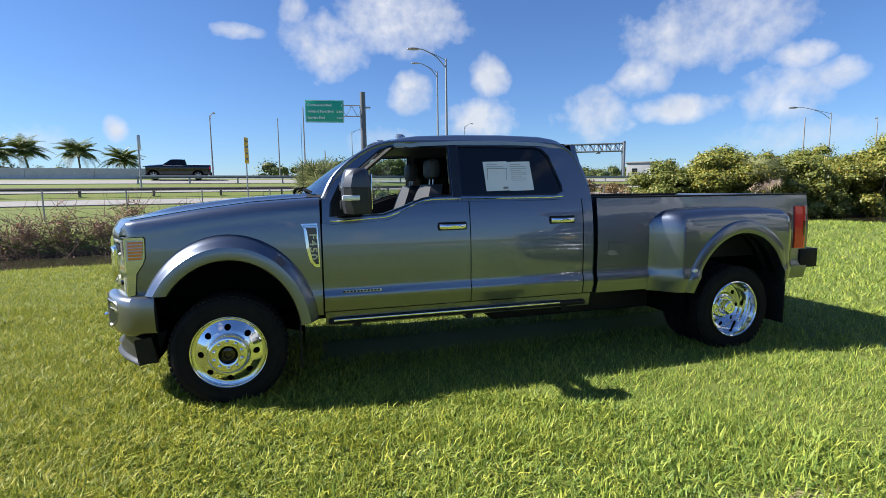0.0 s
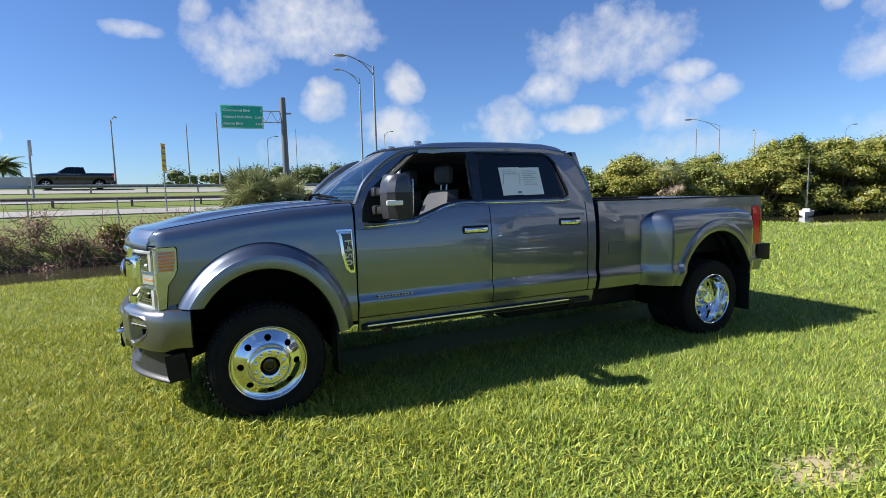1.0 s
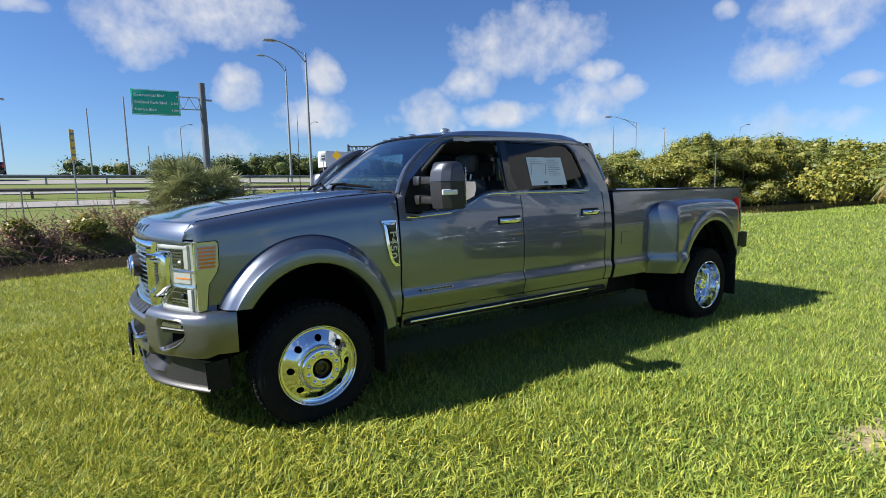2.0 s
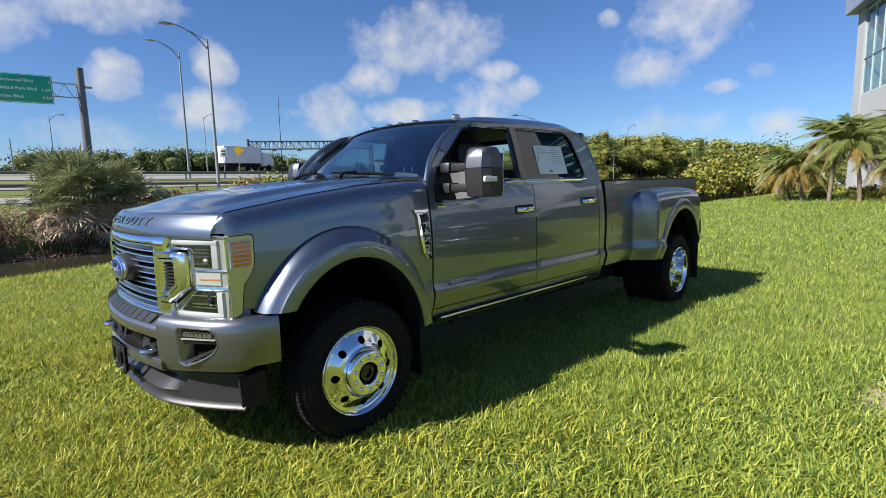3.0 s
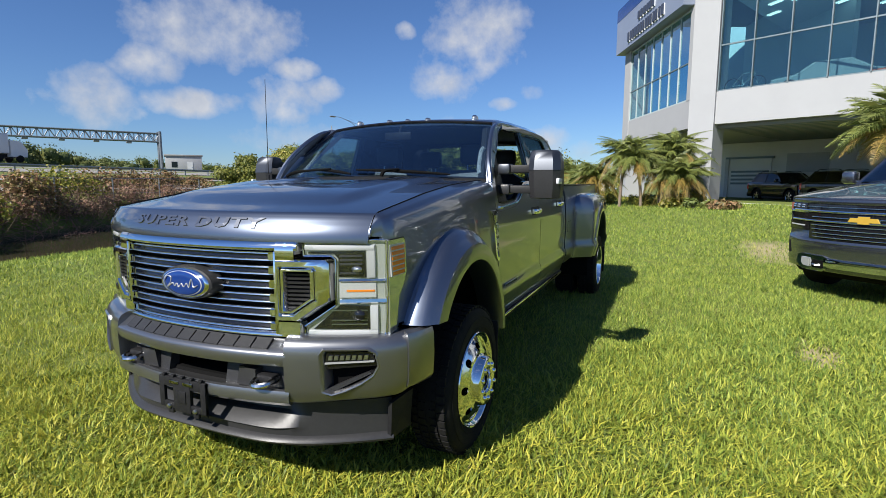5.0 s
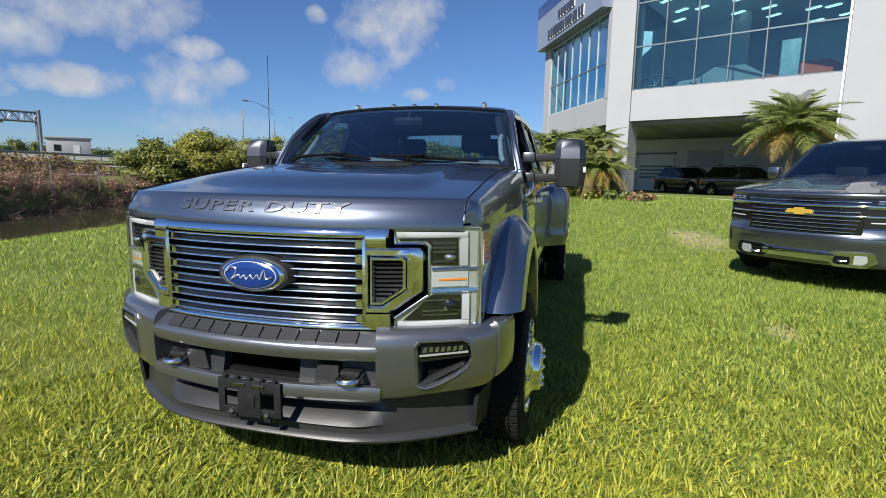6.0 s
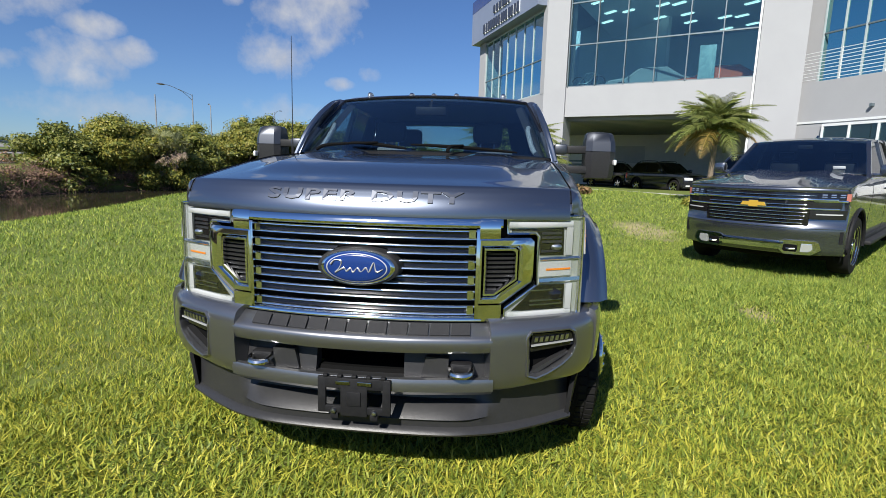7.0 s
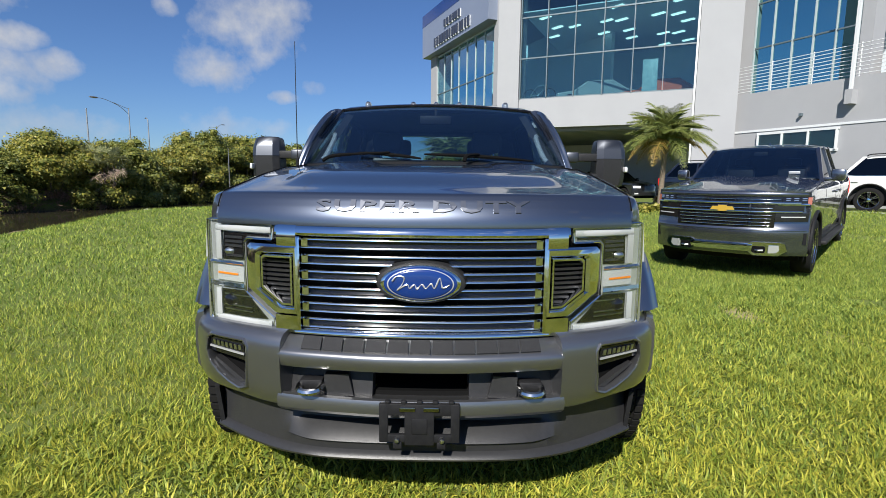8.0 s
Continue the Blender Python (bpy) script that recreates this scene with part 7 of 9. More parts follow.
def nose(fo, hw):
    return lambda y: -fo + 0.02 + 0.34 * (abs(y) / hw) ** 2.7


# the second pickup, standing on the lawn behind the first
M["paint2"] = material("satin_steel_metallic_paint", (0.150, 0.160, 0.185), 0.27, 0.92, second=(0.165, 0.176, 0.200), scale=700, coat=1.0, coat_ior=1.6)
CH = pose(5.306, -4.714, 0.134, 0, -2.0, -41.8)
CHOOD = [(-0.98, 1.16), (-0.93, 1.205), (-0.85, 1.238), (-0.6, 1.278), (-0.2, 1.318), (0.3, 1.358), (0.6, 1.38), (0.75, 1.39)]
chev, chev_y = vehicle("pickup_truck", "grey crew-cab pickup truck with black and chrome grille standing on grass", CH, M["paint2"], 0.98, 3.75, 1.15, 1.02, 0.40, 1.31, CHOOD, (0.60, 1.36), 1.93, (2.62, 2.80), 4.85, bed=1.36, rim="polished", sill=0.45)
cn = nose(0.98, 1.03)
NOSE_Z = [(0.16, 0.13), (0.45, 0.41), (0.70, 0.69), (0.986, 0.99), (1.06, 1.115), (1.18, 1.235)]   # the nose is taller at the lamps
fb = lambda y0, y1, sec, n=21: front_bar(y0, y1, [(interp(z, NOSE_Z), o) for z, o in sec], n, cn)
fp = lambda poly, o0, o1: front_plate(dense([(y * 0.92, interp(z, NOSE_Z)) for y, z in poly], 3), o0, o1, cn)
geo("nose_panel", fb(-1.0, 1.0, curve_points([(0.37, -0.12), (0.37, -0.03), (0.43, 0.0), (0.56, 0.016), (0.64, 0.026), (0.71, 0.020), (0.76, -0.004), (0.90, -0.03), (1.09, -0.06), (1.11, -0.14)], 24), 41), M["paint2"], chev, "painted grey nose and bumper")
geo("hood_lip", fb(-0.965, 0.965, curve_points([(1.085, -0.16), (1.090, -0.035), (1.110, -0.012), (1.145, -0.014), (1.168, -0.045), (1.172, -0.16)], 14), 41), M["paint2"], chev)
geo("grille_upper", fb(-0.72, 0.72, [(1.025, -0.10), (1.025, -0.008), (1.092, -0.020), (1.092, -0.10)], 25), M["gloss_black"], chev, "black upper grille")
geo("grille_lower", fb(-0.63, 0.63, [(0.735, -0.10), (0.735, 0.018), (0.945, 0.010), (0.945, -0.10)], 25), M["gloss_black"], chev, "black lower grille with chrome slats")
geo("grille_bar", fb(-0.93, 0.93, [(0.950, -0.08), (0.950, 0.012), (1.022, 0.006), (1.022, -0.08)], 31), M["gloss_black"], chev, "dark bar across the grille")


def slat2(y, z, half, out, mat="chrome"):
    rounded = [(z + half * math.sin(a), out + 0.010 * math.cos(a)) for a in np.linspace(-1.4, 1.5, 7)]
    return geo("grille_slat", fb(-y, y, [(z - half, -0.03)] + rounded + [(z + half, -0.03)], 31), M[mat], chev)


for z, y, half, out in ((1.062, 0.68, 0.005, -0.004), (1.030, 0.90, 0.009, 0.018), (0.988, 0.60, 0.005, 0.014), (0.945, 0.92, 0.012, 0.022), (0.898, 0.60, 0.006, 0.018), (0.852, 0.59, 0.006, 0.020), (0.806, 0.58, 0.006, 0.022), (0.762, 0.57, 0.006, 0.022)):
    slat2(y, z, half, out)
bow = dense([(-0.155, 0.962), (-0.055, 0.962), (-0.055, 0.944), (0.055, 0.944), (0.055, 0.962), (0.155, 0.962), (0.132, 1.010), (0.055, 1.010), (0.055, 1.028), (-0.055, 1.028), (-0.055, 1.010), (-0.132, 1.010)], 1)
geo("emblem_rim", front_plate([(y * 1.08, 0.986 + (z - 0.986) * 1.16) for y, z in bow], 0.02, 0.038, cn), M["chrome"], chev)
geo("emblem", front_plate(bow, 0.03, 0.047, cn), M["gold"], chev, "plain gold cross-shaped emblem")
geo("bumper_trim", fb(-0.40, 0.40, curve_points([(0.425, -0.02), (0.428, 0.022), (0.445, 0.034), (0.51, 0.036), (0.532, 0.026), (0.535, -0.02)], 12), 21), M["chrome"], chev, "chrome lower bumper strip")
geo("bumper_crease", fb(-0.98, 0.98, [(0.690, 0.0), (0.694, 0.029), (0.700, 0.030), (0.704, 0.0)], 31), M["paint2"], chev)
geo("air_dam", fb(-0.90, 0.90, [(0.29, -0.20), (0.29, -0.15), (0.33, -0.10), (0.38, -0.05), (0.385, -0.20)], 25), M["void"], chev, "black lower air dam")
for s in (1, -1):
    ys = (lambda y0, y1: (y0, y1) if s > 0 else (-y1, -y0))
    tip = lambda poly: [(s * y, z) for y, z in poly]
    hl = geo("head_lamp", fb(*ys(0.70, 0.995), [(1.028, -0.10), (1.028, 0.006), (1.060, 0.004), (1.098, -0.016), (1.102, -0.10)], 12), M["gloss_black"], chev, "slim dark head lamp")
    for k in range(3):
        geo("lamp_unit", fb(*ys(0.735 + 0.085 * k, 0.785 + 0.085 * k), [(1.050, -0.01), (1.050, 0.007), (1.082, -0.004), (1.082, -0.02)], 4), M["lamp_glass"], hl)
    geo("lamp_brow", fb(*ys(0.66, 0.985), [(1.012, -0.03), (1.012, 0.014), (1.020, 0.018), (1.028, 0.010), (1.028, -0.03)], 10), M["chrome"], hl)
    geo("amber_marker", fb(*ys(0.965, 1.005), [(1.02, -0.06), (1.02, 0.012), (1.09, 0.002), (1.09, -0.06)], 3), M["dull_marker"], hl, "small dull orange marker")
    slot = geo("day_lamp", fb(*ys(0.635, 0.985), [(0.820, -0.05), (0.820, 0.022), (0.930, 0.014), (0.930, -0.05)], 12), M["gloss_black"], chev, "dark lamp slot with a chrome brow")
    geo("lamp_strip", fb(*ys(0.70, 0.955), [(0.872, 0.0), (0.872, 0.026), (0.886, 0.025), (0.886, 0.0)], 8), M["lamp_pipe"], slot)
    geo("side_vent", fb(*ys(0.955, 0.985), [(0.52, -0.02), (0.53, 0.026), (0.67, 0.032), (0.68, -0.02)], 3), M["black"], chev, "narrow dark vent at the bumper's corner")
    ends = geo("trim_end", fp(tip([(0.385, 0.430), (0.45, 0.375), (0.76, 0.375), (0.865, 0.450), (0.835, 0.535), (0.78, 0.552), (0.44, 0.552), (0.385, 0.530)]), -0.02, 0.034), M["chrome"], chev, "chrome frame round a fog lamp and a hook opening")
    geo("hook_opening", fp(tip([(0.43, 0.435), (0.455, 0.412), (0.59, 0.412), (0.605, 0.45), (0.595, 0.500), (0.445, 0.505)]), 0.02, 0.0375), M["void"], ends)
    geo("fog_lamp", fp(tip([(0.64, 0.415), (0.735, 0.418), (0.775, 0.455), (0.765, 0.515), (0.645, 0.515)]), 0.02, 0.0385), M["lamp_base"], ends, "square pale fog lamp")
    geo("tow_hook", tube([(cn(0.5) - 0.036, s * 0.43, 0.415), (cn(0.5) - 0.068, s * 0.48, 0.410), (cn(0.5) - 0.036, s * 0.53, 0.415)], 0.013, 6), M["steel"], chev)
    geo("side_step", box(0.55, 3.2, min(s * 0.92, s * 1.10), max(s * 0.92, s * 1.10), 0.36, 0.42, 0.02), M["dark_grey"], chev, "dark flat side step")
geo("dealer_tag", moved(box(0.0, 0.006, 0.0, 0.15, 0.0, 0.05, 0.002), Matrix.Translation((0.70, -0.66, 1.435)) @ Matrix.Rotation(radians(-40), 4, "Y")), M["paper"], chev, "small white tag in the windshield")
geo("dash_top", box(0.78, 1.15, -0.85, 0.85, 1.30, 1.375, 0.03), M["interior"], chev, "dark dashboard top")
geo("rear_view_mirror", box(1.22, 1.245, -0.10, 0.10, 1.74, 1.80, 0.01), M["black"], chev)
geo("roof_fin", loft([[(1.75 + dx, dy, 1.90) for dx, dy in ((0, 0), (0.18, -0.03), (0.18, 0.03))], [(1.86 + 0.3 * dx, 0.3 * dy, 1.97) for dx, dy in ((0, 0), (0.18, -0.03), (0.18, 0.03))]]), M["gloss_black"], chev)

SUVHOOD = [(-0.9, 0.92), (-0.8, 0.98), (-0.4, 1.03), (0.3, 1.08), (0.6, 1.10)]


def suv(label, m, paint, group="cars by the building"):
    c, _ = vehicle("parked_suv", label, m, paint, 0.9, 2.75, 0.95, 0.94, 0.36, 1.08, SUVHOOD, (0.62, 1.35), 1.68, (2.95, 3.45), 3.70, category="car", group=group, sill=0.32, tail_z=1.12)
    n = nose(0.9, 0.94)
    geo("nose_panel", front_bar(-0.86, 0.86, [(0.30, -0.10), (0.32, -0.01), (0.55, 0.0), (0.80, -0.02), (0.95, -0.08), (0.96, -0.16)], 17, n), paint, c)
    geo("grille", front_bar(-0.42, 0.42, [(0.62, -0.05), (0.62, 0.012), (0.82, -0.005), (0.82, -0.05)], 9, n), M["gloss_black"], c)
    geo("lower_grille", front_bar(-0.6, 0.6, [(0.36, -0.05), (0.36, 0.012), (0.50, 0.012), (0.50, -0.05)], 9, n), M["black"], c)
    for s in (1, -1):
        geo("head_lamp", front_bar(s * 0.50 if s > 0 else -0.84, 0.84 if s > 0 else -0.50, [(0.72, -0.05), (0.72, 0.012), (0.84, -0.01), (0.84, -0.06)], 5, n), M["lamp_white"], c)
        geo("fog_lamp", front_bar(s * 0.62 if s > 0 else -0.78, 0.78 if s > 0 else -0.62, [(0.40, -0.03), (0.40, 0.014), (0.47, 0.014), (0.47, -0.03)], 4, n), M["lamp_white"], c)
        geo("roof_rail", tube(curve_points([(1.5, s * 0.66, 1.64), (1.6, s * 0.67, 1.70), (2.2, s * 0.67, 1.72), (2.8, s * 0.66, 1.70), (2.9, s * 0.65, 1.63)], 12), 0.018, 6), M["black"], c)
    return c


M["dark_suv"] = material("dark_grey_car_paint", (0.03, 0.033, 0.037), 0.25, 0.5, coat=1.0)
M["blue_suv"] = material("dark_blue_car_paint", (0.022, 0.030, 0.052), 0.25, 0.5, coat=1.0)
M["black_suv"] = material("black_car_paint", (0.008, 0.008, 0.009), 0.2, 0.2, coat=1.0)
M["white_suv"] = material("white_car_paint_gloss", (0.62, 0.62, 0.61), 0.3, coat=1.0)
suv("dark grey SUV parked on the driveway under the building", pose(25.35, -10.35, drive_z(25.35, -10.35), 0, 0, 27), M["dark_suv"])
suv("black SUV parked on the driveway beside a grey one", pose(29.2, -8.4, drive_z(29.2, -8.4), 0, 0, 24), M["black_suv"])
suv("white SUV parked side-on on the driveway by the wing wall", pose(11.2, -15.1, 0.64, 0, 0, 48.6), M["white_suv"])
suv("dark blue SUV parked on the driveway behind a palm", pose(15.9, -11.6, drive_z(16.9, -10.8), 0, 0, 36), M["blue_suv"])
vehicle("parked_pickup", "dark pickup parked up on the ramp behind the rail", FC @ pose(5.6, 2.6, 5.2, 0, 0, 8), M["black_suv"], 0.95, 3.6, 1.1, 1.0, 0.39, 1.25, CHOOD, (0.72, 1.40), 1.88, (2.6, 2.8), 4.6, bed=1.32, rim="steel", sill=0.45)
# ---- plants ----
M["bark"] = material("grey_brown_bark", (0.16, 0.12, 0.085), 0.9, second=(0.09, 0.07, 0.05), scale=14, bump=0.6, bump_scale=40)
M["palm_trunk"] = material("ringed_palm_trunk", (0.24, 0.19, 0.14), 0.9, second=(0.13, 0.10, 0.07), scale=9, bump=0.6, bump_scale=26, stretch=(1, 1, 5))
M["leaf"] = material("shrub_leaves", (0.235, 0.250, 0.042), 0.45, island=0.55, subsurface=0.3)
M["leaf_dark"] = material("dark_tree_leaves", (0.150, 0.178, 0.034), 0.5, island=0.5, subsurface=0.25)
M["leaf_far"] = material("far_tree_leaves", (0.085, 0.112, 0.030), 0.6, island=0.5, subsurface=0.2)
M["leaf_red"] = material("red_green_leaves", (0.22, 0.165, 0.065), 0.5, island=0.6, subsurface=0.25)
M["frond"] = material("green_palm_fronds", (0.165, 0.205, 0.052), 0.45, island=0.35, subsurface=0.25)
M["frond_yellow"] = material("yellowing_palm_fronds", (0.26, 0.20, 0.045), 0.5, island=0.35, subsurface=0.25)
M["fan"] = material("grey_green_fan_leaves", (0.235, 0.260, 0.120), 0.45, island=0.4, subsurface=0.2)
M["straw_fan"] = material("bleached_dead_fan_leaves", (0.44, 0.35, 0.23), 0.85, island=0.4, subsurface=0.1)
M["dry"] = material("dry_straw_leaves", (0.32, 0.215, 0.135), 0.9, island=0.4, subsurface=0.1)
M["twig"] = material("dead_brown_twigs", (0.19, 0.125, 0.09), 0.95, island=0.5)


def leaf_cloud(name, lobes, count, size, mat, seed, droop=0.3, hollow=0.55, single=False):
    """Many single leaves, each a bent kite of two triangles, in the shells of the lobes (x, y, z, rx, ry, rz)."""
    rng = np.random.default_rng(seed)
    vol = np.array([l[3] * l[4] + l[3] * l[5] + l[4] * l[5] for l in lobes])
    pick = rng.choice(len(lobes), count, p=vol / vol.sum())
    L = np.array(lobes)[pick]
    d = rng.normal(size=(count, 3))
    d /= np.linalg.norm(d, axis=1, keepdims=True)
    r = (hollow + (1 - hollow) * rng.random(count) ** 0.6) * (1 + 0.16 * np.sin(7 * d[:, 0] + seed) * np.sin(6 * d[:, 1] + 2) + 0.12 * np.sin(9 * d[:, 2]))
    p = L[:, :3] + d * r[:, None] * L[:, 3:6]
    # leaves look outward and up, unevenly
    n = d * 0.7 + rng.normal(size=(count, 3)) * 0.55 + np.array([0, 0, 0.5])
    n /= np.linalg.norm(n, axis=1, keepdims=True)
    a = np.cross(n, rng.normal(size=(count, 3)))
    a /= np.linalg.norm(a, axis=1, keepdims=True)
    b = np.cross(n, a)
    s = size * rng.uniform(0.55, 1.35, count)[:, None]
    tip = p + a * s - np.array([0, 0, droop]) * s * 0.5
    left, right = p + b * s * 0.36 + a * s * 0.42 + n * s * 0.08, p - b * s * 0.36 + a * s * 0.42 + n * s * 0.08
    verts = np.stack([p, left, tip, right], 1).reshape(-1, 3)
    if single:
        return big_mesh(name, np.stack([left, right, tip], 1).reshape(-1, 3), np.arange(count * 3).reshape(-1, 3), mat, 3)
    k = np.arange(count)[:, None] * 4
    faces = np.concatenate([k + np.array([0, 2, 1]), k + np.array([0, 3, 2])], 0)
    return big_mesh(name, verts, faces, mat, 3)


def limbs(base, tops, r0, seed):
    rng = random.Random(seed)
    out = []
    b = Vector(base)
    for t in tops:
        t = Vector(t)
        mid = b.lerp(t, 0.5) + Vector((rng.uniform(-0.2, 0.2), rng.uniform(-0.2, 0.2), rng.uniform(-0.1, 0.2))) * (t - b).length * 0.4
        out.append(tube(curve_points([b, mid, t], 7), [r0 * (1 - 0.12 * k) for k in range(7)], 6))
    return join(*out)


def bush(name, label, category, x, y, z0, w, h, leaves, size, mat, seed, group="", depth=None, skirt=0.0):
    rng = random.Random(seed)
    depth = depth or w
    lobes = []
    for _ in range(max(7, int(w * 2.2))):
        a, q = rng.uniform(0, 6.283), rng.random() ** 0.5
        lx, ly = math.cos(a) * q * w * 0.42, math.sin(a) * q * depth * 0.42
        hz = h * (1 - 0.42 * q * q) * rng.uniform(0.72, 1.05)
        r = rng.uniform(0.17, 0.30) * min(w, depth, h * 1.6)
        lobes.append((lx, ly, max(hz - r * 0.8, r * 0.6), r * 1.15, r * 1.15, r * 0.85))
        if skirt:
            lobes.append((lx * 1.12, ly * 1.12, r * 0.7 + rng.uniform(0, h * 0.3), r, r, r * 0.8))
    ob = thing(name, label, category, pose(x, y, z0), group)
    put("crown", leaf_cloud("crown", lobes, int(leaves * 0.8), size * 1.1, mat, seed), mat, ob)
    geo("trunk", limbs((0, 0, -0.2), [(l[0], l[1], l[2]) for l in lobes[:9]], 0.05 + 0.012 * h, seed), M["bark"], ob)
    return ob


# mangroves along the far bank
def clumped_tree(name, label, x, y, z0, w, h, leaves, size, mat, seed, group):
    """A wide crown of many flat leafy clumps with gaps between them, and dark lumps inside in place of shade."""
    rng = random.Random(seed)
    clumps = []
    for k in range(int(16 + 5 * w)):
        a, q = rng.uniform(0, 6.283), rng.random() ** 0.5
        up = rng.random() ** 0.7
        reach = w * 0.5 * (1 - 0.55 * up ** 2.2)
        r = rng.uniform(0.07, 0.135) * (w + 1.5)
        top = h * (0.20 + 0.72 * up) * rng.uniform(0.9, 1.08) * (1.0 if q < 0.6 or up < 0.7 else 0.86)
        clumps.append((math.cos(a) * q * reach, math.sin(a) * q * reach, top, r * 1.2, r * 1.2, r * 0.62))
    # one or two leaders that stand over the rest
    for k in range(2):
        clumps.append((rng.uniform(-0.2, 0.2) * w, rng.uniform(-0.2, 0.2) * w, h * rng.uniform(0.88, 0.96), 0.09 * w, 0.09 * w, 0.07 * w))
    for k in range(int(2 * w)):
        a = rng.uniform(0, 6.283)
        clumps.append((math.cos(a) * w * 0.44, math.sin(a) * w * 0.44, h * rng.uniform(0.06, 0.24), 0.13 * w, 0.13 * w, 0.10 * w))
    ob = thing(name, label, "tree", pose(x, y, z0, 0, 0, 0), group)
    put("crown", leaf_cloud("crown", clumps, int(leaves * 0.82), size * 1.08, mat, seed, hollow=0.45, single=True), mat, ob)
    # solid dark-leaf lumps fill each clump and stand in for its inner shade
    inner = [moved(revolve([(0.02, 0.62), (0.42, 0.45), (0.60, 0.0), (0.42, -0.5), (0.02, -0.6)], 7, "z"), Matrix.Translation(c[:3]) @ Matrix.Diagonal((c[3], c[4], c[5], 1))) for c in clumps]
    geo("inner_growth", join(*inner), M["leaf_dark"], ob, "dark solid lumps standing in for the shade inside the crown")
    geo("trunk", limbs((0, 0, -0.3), [c[:3] for c in clumps[:10]], 0.05 + 0.014 * h, seed), M["bark"], ob)
    return ob


MANGROVES = [(26.3, 26.3, 5.0, 4.0), (28.6, 24.8, 5.2, 4.3), (31.6, 24.2, 5.6, 4.5), (35.0, 23.4, 5.6, 3.9), (38.6, 23.2, 6.0, 4.3), (42.0, 22.8, 6.4, 5.0), (45.5, 22.2, 6.6, 6.6), (50.0, 21.3, 7.4, 6.4), (55.0, 20.6, 8.0, 6.4),
             (61.5, 19.6, 9.0, 6.2), (69.0, 18.8, 10.0, 6.4), (77.0, 18.8, 11.0, 6.6), (87.0, 19.2, 12.0, 6.4), (99.0, 20.0, 14.0, 6.2), (33.5, 28.6, 7.0, 5.0), (41.0, 27.6, 8.0, 5.2), (49.0, 26.0, 8.0, 6.6), (57.0, 25.4, 10.0, 6.8), (66.0, 24.6, 11.0, 7.2)]
for k, (x, y, w, h) in enumerate(MANGROVES):
    far = x > 60
    clumped_tree("mangrove_tree", "dense dark green mangrove tree on the canal bank" if k % 3 == 0 else "broad yellow-green mangrove tree overhanging the canal", x, y, WATER + 0.1, w, h, 15000 if far else 24000, 0.30 if far else 0.19, M["leaf"] if k % 3 else M["leaf_dark"], 100 + k, "mangroves on the bank")
# low trees farther along, seen past the tail of the truck
for k, (x, y, w, h) in enumerate([(44, 10.5, 5, 3.6), (52, 11.5, 6, 4.6), (60, 11, 7, 5.2), (70, 10, 8, 4.6), (84, 8, 9, 5.0), (48, 7.5, 4, 2.6), (100, 6, 12, 6)]):
    bush("shore_tree", "rounded green tree beside the lawn's far shore", "tree", x, y, 0.1, w, h, 4200, 0.26, M["leaf_dark" if k % 2 else "leaf"], 200 + k, "trees past the lawn", skirt=1.0)
# shrubs on the far bank behind the first truck
for k, (x, y, w, h, mt) in enumerate([(4.6, 19.6, 2.6, 1.9, "leaf_red"), (6.8, 20.4, 2.4, 1.7, "leaf"), (9.0, 21.8, 2.8, 1.8, "leaf_red"), (11.6, 23.2, 3.0, 1.9, "leaf"), (14.5, 24.6, 3.2, 2.0, "leaf_red"), (17.5, 26.4, 3.2, 1.9, "leaf_red"),
                                      (21.0, 28.6, 3.6, 1.3, "leaf_red"), (25.0, 30.6, 4.2, 1.1, "leaf_red"), (-1.6, 17.6, 1.2, 1.2, "leaf"), (-3.4, 17.4, 1.0, 0.9, "leaf"), (3.3, 21.5, 1.8, 2.2, "leaf_red")]):
    bush("bank_shrub", "scraggy reddish-green shrub on the canal bank" if mt == "leaf_red" else "loose green shrub on the canal bank", "shrub", x, y, float(height(x, y)) - 0.1, w, h, 2600, 0.13, M[mt], 300 + k, "shrubs on the bank")


